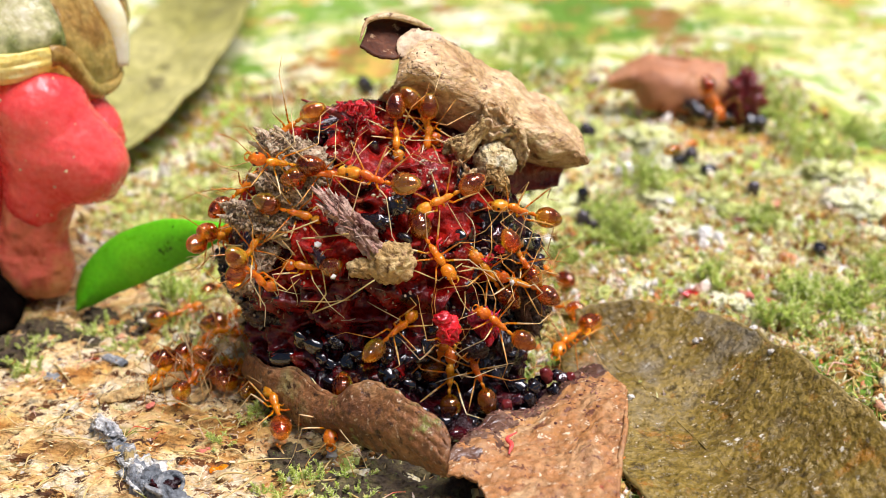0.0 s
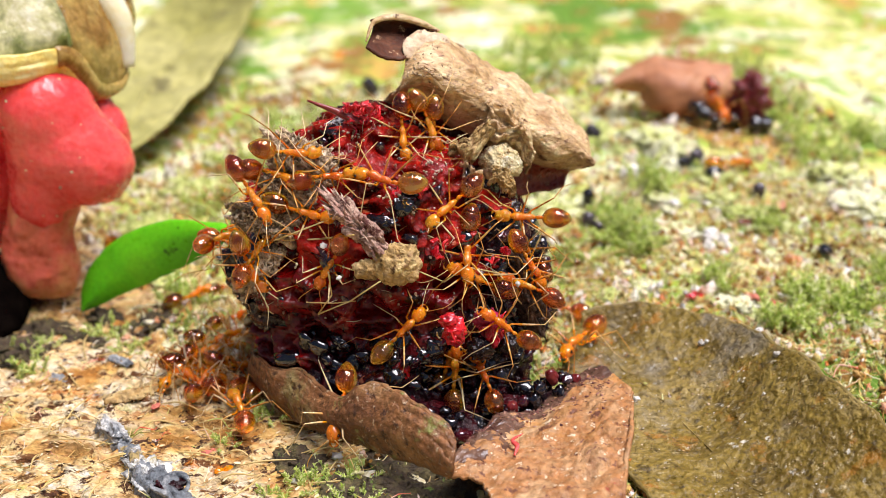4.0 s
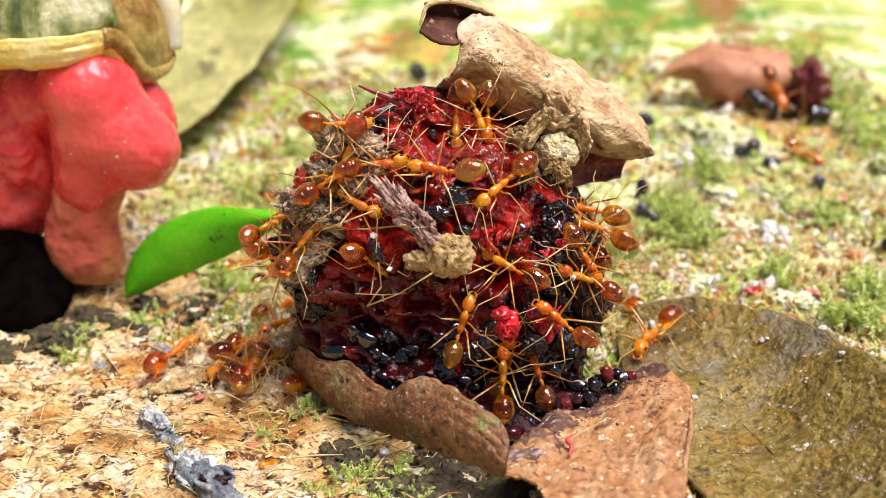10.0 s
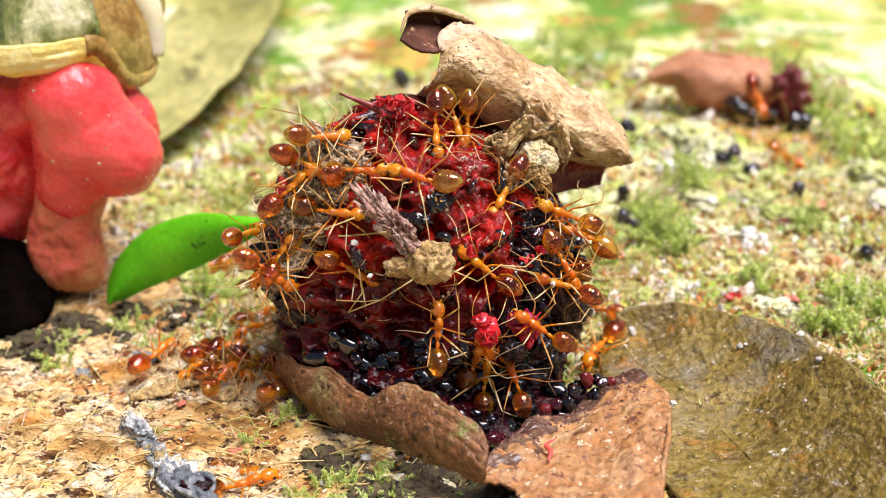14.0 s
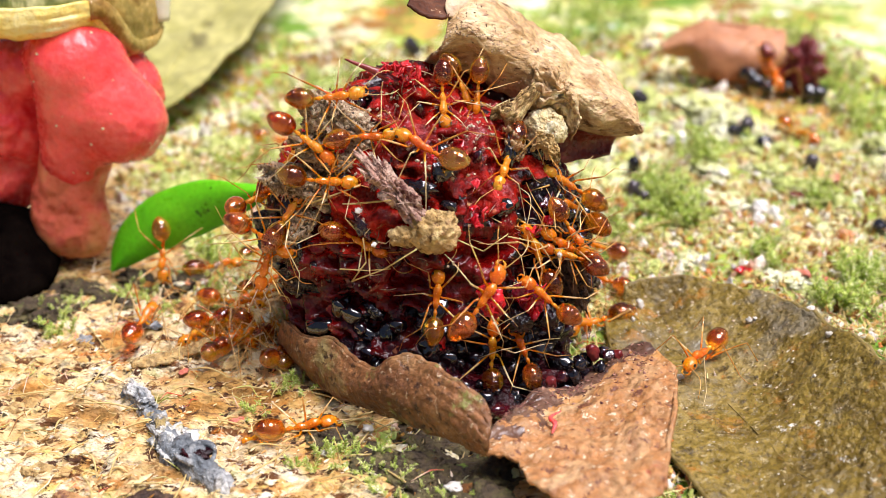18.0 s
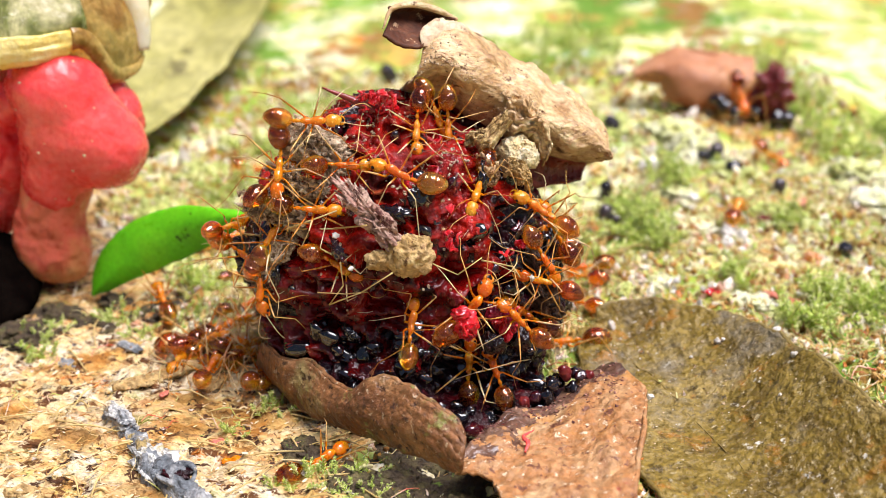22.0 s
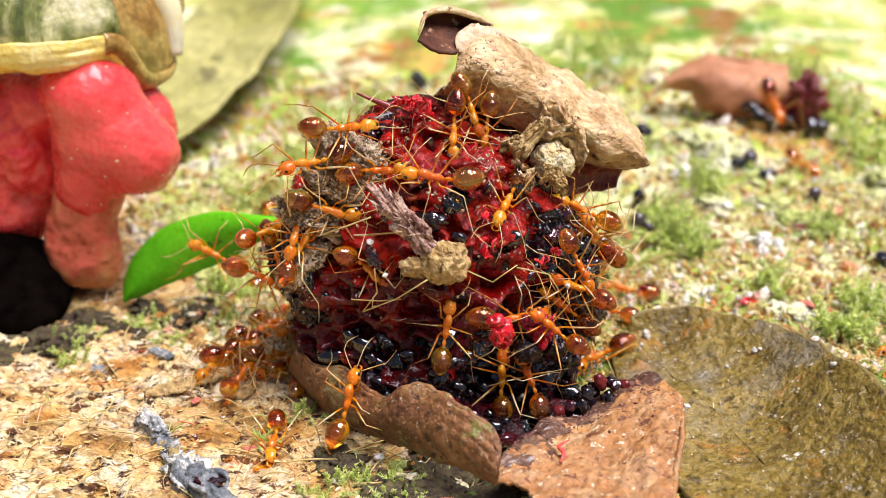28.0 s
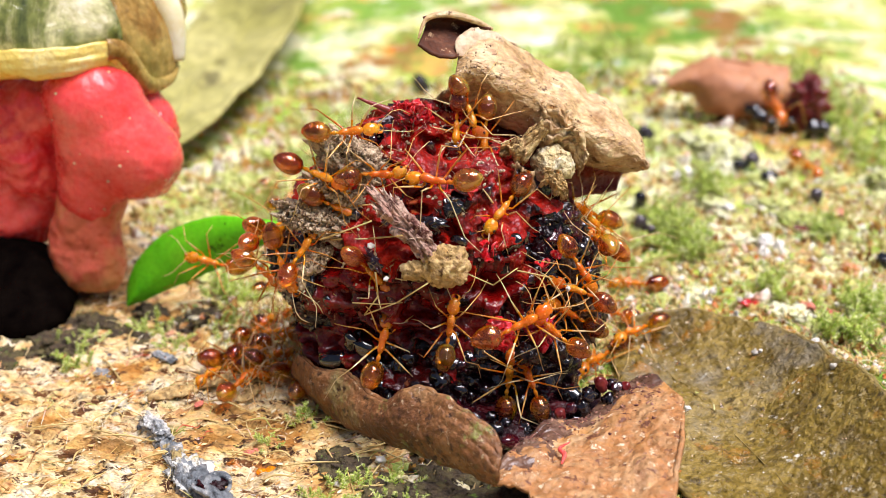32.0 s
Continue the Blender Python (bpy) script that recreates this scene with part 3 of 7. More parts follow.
# ---- ground ----
def gz(x, y):
    """Height of the ground, millimetres."""
    v = Vector((x, y, 0))
    h = 0.9 * noise.noise(v * 0.07 + Vector((3.1, 0.4, 0))) + 0.45 * noise.noise(v * 0.23) + 0.22 * noise.noise(v * 0.7)
    near = math.exp(-((x - 1) ** 2 + (y - 2) ** 2) / 160)
    h *= 1 - 0.75 * near
    if x < 4 and y < 16:
        k = min(1, (4 - x) / 8) * min(1, (16 - y) / 6)
        r = Vector((x * 0.35 + y * 0.22, y * 0.9 - x * 0.35, 1.7))
        h += k * 0.26 * (0.4 - abs(noise.noise(Vector((x * 0.55 + y * 0.4, y * 1.5 - x * 0.7, 6)))) - abs(noise.noise(v * 1.7)))
        h += k * 0.44 * (1 - 2 * abs(noise.noise(r * 1.3))) + k * 0.26 * noise.noise(v * 1.9) - k * 0.5 * max(0.0, noise.noise(v * 0.9 + Vector((4, 1, 8))) - 0.25) - k * 0.16 * abs(noise.noise(Vector((x * 0.8 + y * 0.5, y * 1.9 - x, 3))))
    else:
        h += 0.16 * noise.noise(v * 1.9) + 0.25 * max(0, noise.noise(v * 0.8 + Vector((9, 2, 0))))
    return h - 0.25


def bark_zone(x, y):
    """How far the bare flaky bark, rather than moss and crumbs, covers a spot: above 0 it does."""
    return -0.10 * (x + 4) - 0.09 * (y - 3) + 1.1 * noise.noise(Vector((x, y, 4)) * 0.16) + 0.8 * noise.noise(Vector((x, y, 1)) * 0.5)


def axis_steps(a, b, step, far):
    inner = list(np.arange(a, b + step / 2, step))
    out, d, lo, hi = [], step, a, b
    left, right = [], []
    while hi < far:
        d *= 1.35
        lo, hi = lo - d, hi + d
        left.append(lo)
        right.append(hi)
    return left[::-1] + inner + right


def build_ground():
    xs, ys = axis_steps(-34, 36, 0.23, 60000), axis_steps(-14, 50, 0.25, 60000)
    verts = []
    for y in ys:
        for x in xs:
            far = abs(x) > 300 or abs(y) > 300
            verts.append((x, y, 0 if far else gz(x, y)))
    nx = len(xs)
    faces, fm = [], []
    for j in range(len(ys) - 1):
        for i in range(nx - 1):
            faces.append((j * nx + i, j * nx + i + 1, (j + 1) * nx + i + 1, (j + 1) * nx + i))
            x, y = (xs[i] + xs[i + 1]) / 2, (ys[j] + ys[j + 1]) / 2
            fm.append(0 if abs(x) < 60 and y < 60 and bark_zone(x, y) + 0.25 * (random.random() - 0.5) > 0 else 1)
    me = mesh_of("ground", verts, faces, [M_BARK, M_LITTER], True, fm)
    return tagged(new("ground", me), "flaky tan bark ground with yellow-green moss and crumbs", "ground", kind="structure")


M_LITTER = material("mossy_litter", [(0.28, (0.12, 0.05, 0.010)), (0.36, (0.62, 0.34, 0.08)), (0.43, (0.28, 0.42, 0.045)),
                                     (0.50, (0.62, 0.60, 0.18)), (0.57, (0.80, 0.78, 0.50)), (0.63, (0.26, 0.44, 0.045)), (0.72, (0.74, 0.55, 0.19)), (0.86, (0.30, 0.14, 0.03))], scale=80, detail=8,
                    rough=0.9, fine=900, fine_amount=0.8, bump=1.0, bump_scale=1300, bump_depth=0.0005,
                    flecks=[(38, 0.54, 0.60, (0.13, 0.26, 0.02)), (60, 0.61, 0.67, (0.86, 0.83, 0.68)), (48, 0.57, 0.62, (0.30, 0.15, 0.03)), (30, 0.58, 0.63, (0.20, 0.36, 0.04)), (420, 0.58, 0.65, (0.12, 0.055, 0.012)), (260, 0.62, 0.69, (0.88, 0.86, 0.80)), (160, 0.60, 0.70, (0.66, 0.24, 0.03))])
build_ground()


# ---- fruit pulp mound ----
LZ = [0, 3, 6, 8.5, 11, 12.8, 14.3, 15.6, 16.4]
LRX = [7.3, 8.4, 9.0, 9.0, 7.8, 6.3, 4.5, 2.8, 0.5]
LRY = [8.7, 8.0, 7.1, 6.7, 6.3, 5.4, 4.0, 2.5, 0.5]
LCX = [0.9, 0.5, 0.0, -0.3, -0.3, -0.5, -0.9, -1.2, -1.2]
LCY = [4.2, 4.2, 4.2, 4.4, 4.8, 5.4, 6.0, 6.4, 6.6]
PITS = [(3.6, -3.2, 2.8, 2.4, 3.2), (-2.4, -3.2, 6.6, 2.4, 1.7), (6.4, -1.4, 7.4, 1.4, 1.6), (1.4, -3.2, 7.0, 1.7, 1.4),
        (-5.6, -1.6, 6.2, 1.3, 1.1), (3.0, 0.0, 12.2, 1.3, 1.2), (0.5, 3.0, 14.8, 1.0, 0.9), (5.4, 1.0, 10.6, 1.1, 1.2),
        (3.6, -2.4, 9.0, 1.5, 1.2), (-0.6, -1.6, 11.6, 1.0, 0.9), (-3.0, -2.6, 9.2, 0.9, 0.6)]


def hollow(p):
    """0 on the walls between the seed sockets of the pulp, up to 1 in the sockets."""
    w = p + Vector((noise.noise(p * 0.7), noise.noise(p * 0.7 + Vector((9, 0, 0))), noise.noise(p * 0.7 + Vector((0, 9, 0))))) * 0.8
    d = noise.voronoi(w * 0.52 + Vector((2, 5, 1)))[0]
    k = min(1.0, max(0.0, (d[1] - d[0] - 0.06) / 0.42))
    return k * k * (3 - 2 * k)


def mound(z, a):
    """A point of the mound's skin at height z and angle a (0 is +x, -90 degrees faces the camera's side)."""
    f = [np.interp(z, LZ, q) for q in (LRX, LRY, LCX, LCY)]
    p = Vector((f[2] + f[0] * math.cos(a), f[3] + f[1] * math.sin(a), z))
    out = Vector((math.cos(a), math.sin(a), 0.25)).normalized()
    h = 0.6 * noise.fractal(p * 0.35, 0.8, 2.0, 3) + 0.3 * noise.fractal(p * 1.0 + Vector((5, 1, 2)), 0.9, 2.1, 3)
    h -= 0.45 * abs(noise.noise(p * 0.8 + Vector((1, 7, 3)))) + 0.2 * abs(noise.noise(p * 2.1 + Vector((4, 2, 9))))
    h += 0.10 * noise.noise(p * 3.3) + 0.05 * noise.noise(p * 6.0)
    h += 0.3 - 0.95 * hollow(p)
    for x, y, zz, r, dep in PITS:
        d = (p - Vector((x, y, zz))).length / r
        h -= dep * math.exp(-d * d)
    return p + out * h, out


def build_mound():
    nu, nv = 300, 170
    verts, faces = [], []
    for j in range(nv + 1):
        z = 16.4 * j / nv
        for i in range(nu):
            verts.append(tuple(mound(z, 2 * math.pi * i / nu)[0] - Vector((0, 0, 0.3))))
    for j in range(nv):
        for i in range(nu):
            i2 = (i + 1) % nu
            faces.append((j * nu + i, j * nu + i2, (j + 1) * nu + i2, (j + 1) * nu + i))
    faces.append(tuple(nv * nu + i for i in range(nu)))
    top = thing("fruit_pulp", "wet dark red fruit pulp mound studded with black seeds", "fruit")
    fm = []
    for f in faces:
        c = Vector(verts[f[0]])
        # black at the foot and on both flanks, deep red below mid-height, noise-broken
        dark_bias = max(3.2 - c.z, (c.x - 4.6) * 0.9 if c.z < 11 else -1, (-7.4 - c.x) * 0.8 if c.z > 5 else -1)
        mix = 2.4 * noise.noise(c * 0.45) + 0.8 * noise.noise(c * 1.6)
        fm.append(1 if dark_bias + mix > 0 else 2 if 8.8 - c.z + 1.2 * mix > 0 else 0)
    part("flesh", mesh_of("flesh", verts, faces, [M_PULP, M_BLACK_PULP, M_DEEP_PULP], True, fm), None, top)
    random.seed(5)
    forms = [mesh_of("seed", *ball(0.60 * s, 0.44, 0.40, 14, 9, 0.3, 1.7, k * 3.1), M_SEED) for k, s in enumerate((1.0, 1.3, 0.8, 1.15, 0.95))]
    spots = []
    for k in range(150):     # a dense row of wet seeds along the foot
        spots.append((rnd(1.0, 5.2), radians(rnd(-132, -40)), rnd(0.55, 1.3)))
    for k in range(34):
        spots.append((rnd(4.5, 15.0), radians(rnd(-170, -10)), rnd(0.5, 0.95)))
    for k in range(34):     # the flank towards +x is darkest
        spots.append((rnd(2, 10.5), radians(rnd(-48, 0)), rnd(0.7, 1.3)))
    for z, a, s in spots:
        p, out = mound(z, a)
        for k in range(6):      # most seeds sit in the sockets
            if hollow(p) > 0.5:
                break
            z, a = z + rnd(-0.5, 0.5), a + rnd(-0.1, 0.1)
            p, out = mound(min(15.5, max(0.6, z)), a)
        q = out.to_track_quat("Z", "Y").to_matrix().to_4x4()
        m = Matrix.Translation((p + out * rnd(-0.30, 0.06)) * MM) @ q @ pose(0, 0, 0, rnd(-35, 35), rnd(-35, 35), rnd(0, 180)) @ Matrix.Scale(s, 4)
        part("seed", random.choice(forms), None, top, at=m)
    spill = fused((5.0, -1.5, 0.2), [(4.0, -2.0, 0.0, 4.6, 2.6, 1.0), (7.4, -1.6, 0.2, 2.6, 1.8, 1.0), (0.5, -2.6, 0.0, 3.0, 2.4, 1.0)], 0.4, 90, 46, 0.6, 0.9, 3.0, 0.8)
    for k in range(52):
        x, y = rnd(-1.5, 8.6), rnd(-5.0, -1.0)
        part("seed", random.choice(forms), None, top, at=mm(x, y, 0.9 + rnd(-0.3, 0.5) + 0.25 * (y + 3), rnd(-40, 40), rnd(-40, 40), rnd(0, 180)) @ Matrix.Scale(rnd(0.6, 1.3), 4))
    part("spilled_pulp", spill, M_SPILL_HOLE, top, "black wet spilled pulp")
    bits = [mesh_of("dark_fragment", *ball(0.85, 0.4, 0.3, 26, 16, 0.8, 2.4, k * 4.7), M_SEED) for k in range(4)]
    for k in range(30):
        z, a = (rnd(3, 13), radians(rnd(-165, -15))) if k > 14 else (rnd(3, 10), radians(rnd(-45, -5)))
        p, out = mound(z, a)
        m = Matrix.Translation((p + out * rnd(-0.1, 0.08)) * MM) @ out.to_track_quat("Z", "Y").to_matrix().to_4x4() @ pose(0, 0, 0, rnd(-20, 20), rnd(-20, 20), rnd(0, 180)) @ Matrix.Scale(rnd(0.5, 1.15), 4)
        part("dark_fragment", random.choice(bits), None, top, "shiny blackish scrap of fruit skin", at=m)
    forms = [ball(0.14, 0.1, 0.09, 7, 5, 0.5, 2.0, k) for k in range(3)] + [tube([(-0.5, 0, 0), (-0.1, 0.08, 0.06), (0.5, 0, 0)], [0.02, 0.03, 0.012], 4)]
    places = []
    for k in range(1700):
        z = 16.0 - 11.0 * random.random() ** 1.4
        a = radians(rnd(-185, 5))
        if noise.noise(Vector((z * 0.4, a * 2.5, 3))) < rnd(-0.25, 0.5):
            continue
        p, out = mound(z, a)
        f = random.choice((0, 1, 2, 3))
        places.append((f, Matrix.Translation(p + out * rnd(-0.02, 0.1)) @ out.to_track_quat("Z", "Y").to_matrix().to_4x4() @ Euler((rnd(-0.5, 0.5), rnd(-0.5, 0.5), rnd(0, 6.3))).to_matrix().to_4x4() @ Matrix.Scale(rnd(0.25, 0.85), 4)))
    part("clinging_dirt", scatter("clinging_dirt", forms, places, M_SOIL), None, top, "grey-brown dirt and fibres on the pulp")["kind"] = "stuff"
    # torn rags and strands of red flesh
    rags = []
    for k in range(5):
        def rag(u, v, k=k):
            w = 0.5 * math.sin(math.pi * (0.08 + 0.84 * u)) * (1 + 0.5 * noise.noise(Vector((u * 6, k * 3.0, 0))))
            r = noise.noise(Vector((u * 4, v * 4, k * 5.0)))
            return np.array(((u - 0.5) * 1.3, (v - 0.5) * 2 * w, 0.35 * r + 0.25 * math.sin(u * 7 + k)))
        rags.append(mesh_of("pulp_shred", *sheet(rag, 16, 9, 0.14), M_SHRED))
    strands = [mesh_of("pulp_strand", *tube(spline([(0, 0, 0), (0.3, 0.2 * k - 0.3, 0.25), (0.8, 0.1, 0.1 * k), (1.2, 0.25 - 0.1 * k, 0.4)], 10), [0.09, 0.12, 0.07, 0.03], 5), M_SHRED) for k in range(4)]
    for cx, cy, cz, n, spread in ((-1.3, 4.2, 16.2, 16, 0.9), (3.3, -3.9, 6.5, 4, 0.55), (5.6, -2.8, 6.0, 4, 0.7), (0.5, 0.8, 12.9, 5, 1.5),
                                  (3.6, -0.8, 10.3, 3, 1.1), (0.8, -5.0, 2.4, 4, 0.3), (-5.0, 0.8, 13.4, 6, 0.6), (6.2, -0.4, 9.4, 3, 0.7), (2.0, 0.6, 11.8, 3, 1.0), (2.6, 3.6, 14.2, 4, 0.9)):
        for k in range(int(n * 1.5)):
            b = Vector((cx, cy, cz)) + Vector((rnd(-1, 1), rnd(-0.45, 0.3), rnd(-0.7, 0.6))) * spread
            m = Matrix.Translation(b * MM) @ pose(0, 0, 0, rnd(0, 360), rnd(0, 360), rnd(0, 360)) @ Matrix.Scale(rnd(0.3, 0.8), 4)
            if k % 5 < 3:
                part("pulp_shred", random.choice(rags), None, top, "bright red torn shred", at=m)
            else:
                part("pulp_strand", random.choice(strands), None, top, "thin red pulp strand", at=m)
    for x, y, z, r, mat, label in ((3.45, -3.7, 6.6, (0.62, 0.5, 0.85), M_SHRED, "bright red wet knob of flesh"), (3.15, -3.8, 7.3, (0.5, 0.4, 0.4), M_SHRED, "bright red wet knob of flesh"),
                                   (5.6, -2.4, 6.1, (0.7, 0.55, 0.95), M_KNOB, "dark pink knob of flesh"), (5.0, -2.5, 6.6, (0.5, 0.4, 0.5), M_KNOB, "dark pink knob of flesh"), (4.9, -2.9, 5.0, (0.75, 0.6, 0.65), M_BLACK_PULP, "blackened round knob"),
                                   (6.4, -2.0, 4.7, (0.7, 0.6, 0.7), M_BLACK_PULP, "blackened round knob"), (0.9, 0.2, 12.1, (0.75, 0.6, 0.7), M_SEED, "round black seed in the pulp")):
        part("flesh_knob", ball(*r, 40, 26, 0.28, 2.6, x + z), mat, top, label, at=mm(x, y, z))
    return top


build_mound()


# ---- dead leaves ----
def edged(low, up, bulge, wave=0.0, seed=0.0, n=60, wrinkle=0.0):
    """A leaf piece between two edges, bowed out by bulge (a vector) and a little wavy."""
    a, b = spline(low, n), spline(up, n)

    def fn(u, v):
        i = min(int(u * (n - 1)), n - 2)
        t = u * (n - 1) - i
        p, q = a[i] * (1 - t) + a[i + 1] * t, b[i] * (1 - t) + b[i + 1] * t
        r = p * (1 - v) + q * v + np.array(bulge) * math.sin(math.pi * v)
        w = Vector((r[0], r[1], r[2]))
        k = wave * noise.fractal(w * 0.5 + Vector((seed, 0, 0)), 0.8, 2.1, 4)
        e = 0.5 * wave * noise.noise(Vector((u * 17 + seed, v * 3, 0))) * (1 if v in (0, 1) or u in (0, 1) else 0.2)
        g = wrinkle * (noise.fractal(Vector((u * 2.6 + v, v * 11, seed)), 0.7, 2.2, 4) - 0.3 * abs(noise.noise(Vector((u * 7 - v * 3, v * 19, seed + 4)))))
        return r + np.array((k * 0.5 + e * 0.4, k * 0.6 - g, k + e + g))
    return fn


def build_top_leaf():
    top = thing("curled_leaf", "curled dry brown leaf leaning over the fruit pulp", "leaf")
    fn = edged([(-0.1, 7.2, 15.8), (1.4, 6.9, 15.9), (2.9, 6.8, 15.2), (4.8, 6.6, 14.15), (6.3, 6.6, 13.2), (8.1, 6.8, 12.5), (9.8, 7.2, 11.8), (11.5, 7.7, 11.4)],
               [(1.25, 7.6, 18.6), (2.6, 8.0, 19.4), (4.6, 8.6, 18.6), (6.9, 9.2, 16.9), (8.9, 9.6, 15.6), (10.6, 9.8, 14.3), (11.7, 9.6, 13.0), (12.0, 8.9, 12.0)],
               (0.4, -2.3, 0.5), 0.3, 2.0, 60, 0.075)
    part("blade", sheet(fn, 120, 70, 0.22), M_DEAD, top)
    random.seed(41)
    forms = [ball(0.12, 0.09, 0.06, 7, 5, 0.9, 1.8, k) for k in range(3)] + [tube([(-0.3, 0, 0), (0, 0.06, 0.06), (0.3, 0, 0.04)], [0.012, 0.02, 0.008], 4)]
    places = []
    for k in range(420):        # soil dust, thickest near the leaf's base
        u, v = abs(random.gauss(0, 0.28)), rnd(0.05, 0.98)
        if u < 0.95:
            places.append((k % 4, Matrix.Translation(Vector(fn(u, v)) + Vector((-0.04, -0.12, 0.06))) @ Euler((rnd(0, 6), rnd(0, 6), rnd(0, 6))).to_matrix().to_4x4() @ Matrix.Scale(rnd(0.25, 0.7), 4)))
    part("soil_dust", scatter("soil_dust", forms, places, M_SOIL), None, top, "tan soil dust on the blade")["kind"] = "stuff"
    tip = edged([(1.25, 6.5, 18.9), (0.95, 6.1, 18.6), (-0.2, 5.9, 18.9), (-0.95, 6.1, 19.5)],
                [(3.1, 8.0, 19.8), (1.7, 8.2, 20.2), (0.4, 7.7, 20.65), (-0.7, 6.8, 20.7)], (0.3, 1.5, 0.1), 0.12, 6.0)
    part("curled_tip", sheet(tip, 40, 26, 0.16), M_TIP, top, "dark curled leaf tip")
    lap = edged([(1.2, 6.4, 18.7), (1.1, 6.9, 19.4), (2.0, 7.7, 19.7), (3.4, 8.1, 19.7)], [(1.6, 6.6, 18.0), (2.2, 6.9, 18.4), (3.0, 7.3, 18.7), (4.2, 7.7, 18.4)], (0, -0.15, 0.15), 0.25, 4.0)
    part("torn_lap", sheet(lap, 40, 16, 0.14), M_DEAD_PALE, top, "pale torn lap below the tip")
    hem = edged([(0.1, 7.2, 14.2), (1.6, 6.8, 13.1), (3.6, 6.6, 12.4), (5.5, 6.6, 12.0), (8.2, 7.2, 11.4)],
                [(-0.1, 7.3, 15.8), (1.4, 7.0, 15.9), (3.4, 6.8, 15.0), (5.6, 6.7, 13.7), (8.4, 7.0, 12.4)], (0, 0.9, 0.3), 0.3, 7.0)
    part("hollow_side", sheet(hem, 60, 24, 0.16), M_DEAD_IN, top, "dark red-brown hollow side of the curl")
    rim = spline([(-0.95, 6.1, 19.8), (-0.5, 6.9, 20.65), (0.6, 7.8, 20.7), (2.0, 8.1, 20.3), (3.2, 8.2, 19.7)], 40)
    part("tip_edge", tube(rim, [0.05, 0.14, 0.2, 0.22, 0.1], 6), M_DEAD, top)
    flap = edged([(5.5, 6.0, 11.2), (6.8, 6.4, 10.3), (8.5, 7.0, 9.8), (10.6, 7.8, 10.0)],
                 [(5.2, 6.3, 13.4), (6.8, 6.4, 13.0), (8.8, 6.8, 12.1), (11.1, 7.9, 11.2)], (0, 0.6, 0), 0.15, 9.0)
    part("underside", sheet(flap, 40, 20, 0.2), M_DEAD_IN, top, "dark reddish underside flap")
    roll = spline([(4.9, 6.5, 14.1), (6.3, 6.5, 13.2), (8.1, 6.7, 12.45), (9.8, 7.1, 11.75), (11.3, 7.7, 11.3)], 40)
    part("rolled_edge", tube(roll, [0.10, 0.22, 0.28, 0.24, 0.10], 10), M_DEAD, top)
    random.seed(8)
    for k in range(3):
        v = [0.3, 0.55, 0.78][k]
        pts = [np.array(fn(u, v)) + (0, -0.09, 0.12) for u in np.linspace(0.08, 0.95, 30)]
        part("vein", tube([q + (0, 0.06, -0.08) for q in pts], [0.03, 0.05, 0.03], 5), M_DEAD, top)
    return top


def build_front_leaf():
    top = thing("brown_leaf", "rolled brown dead leaf curling up before the pulp", "leaf")
    fn = edged([(-8.6, 2.6, 0.3), (-6.5, -0.7, 0.3), (-4.7, -3.3, 0.6), (-2.7, -5.5, 1.1), (-0.4, -7.6, 1.6), (1.5, -9.2, 1.9), (3.0, -10.6, 2.1)],
               [(-7.9, 1.0, 3.2), (-6.8, -1.1, 3.0), (-5.1, -2.0, 3.4), (-3.8, -3.9, 3.4), (-2.6, -5.3, 3.6), (-1.6, -5.9, 4.5), (-0.5, -6.1, 4.9), (0.5, -7.3, 4.9), (1.6, -8.6, 4.7), (2.7, -9.3, 4.5), (3.3, -10.2, 4.0)],
               (-0.1, -0.75, 0.1), 0.2, 3.0, 60, 0.06)
    part("blade", sheet(fn, 90, 34, 0.24), M_FRONT, top)
    lip = [np.array(fn(u, 1.0)) + (0.05, 0.12, -0.02) for u in np.linspace(0.02, 0.98, 60)]
    part("edge", tube(lip, [0.08, 0.14, 0.18, 0.2, 0.16, 0.1], 6), M_FRONT, top)
    return top


TORN = edged([(2.8, -10.4, 2.3), (4.3, -11.3, 2.3), (5.0, -13.1, 2.3), (7.0, -14.9, 2.4), (9.0, -15.5, 2.5), (11.0, -14.3, 2.8)],
             [(3.6, -8.5, 2.3), (5.6, -5.3, 2.0), (7.7, -3.9, 1.5), (9.1, -2.3, 1.6), (10.7, -1.2, 2.2), (12.1, -1.9, 2.8), (13.0, -4.5, 3.0)], (0, 0, 0.25), 0.35, 12.0, 60, 0.06)


def build_torn_leaf():
    top = thing("torn_leaf", "torn pinkish-brown dry leaf piece lying before the pulp", "leaf")
    fn = TORN
    pulp_side = [Vector(fn(u, 1.0)) for u in np.linspace(0.0, 0.75, 40)]
    v, f = sheet(fn, 110, 80, 0.2)[:2]
    fm = []
    for q in f:
        c = sum((Vector(v[i]) for i in q), Vector()) / len(q)
        near = min((c - e).length for e in pulp_side)
        fm.append(1 if near + 1.3 * noise.fractal(c * 0.9, 0.8, 2.1, 4) < 1.25 else 0)
    part("blade", mesh_of("blade", v, f, [M_PINK, M_JUICE], True, fm), None, top)
    edge = [np.array(fn(1.0, v)) + (0.03, 0, 0.05) for v in np.linspace(0.02, 0.98, 50)]
    part("edge", tube(edge, [0.12, 0.16, 0.1], 6), M_PINK, top)
    strip = spline([(6.2, -9.8, 2.75), (6.4, -9.0, 2.75), (6.2, -8.4, 2.7), (6.8, -7.6, 2.55)], 20)
    part("red_smear", tube(strip, [0.05, 0.14, 0.1, 0.03], 6), M_FLESH, top, "red pulp smear")
    return top


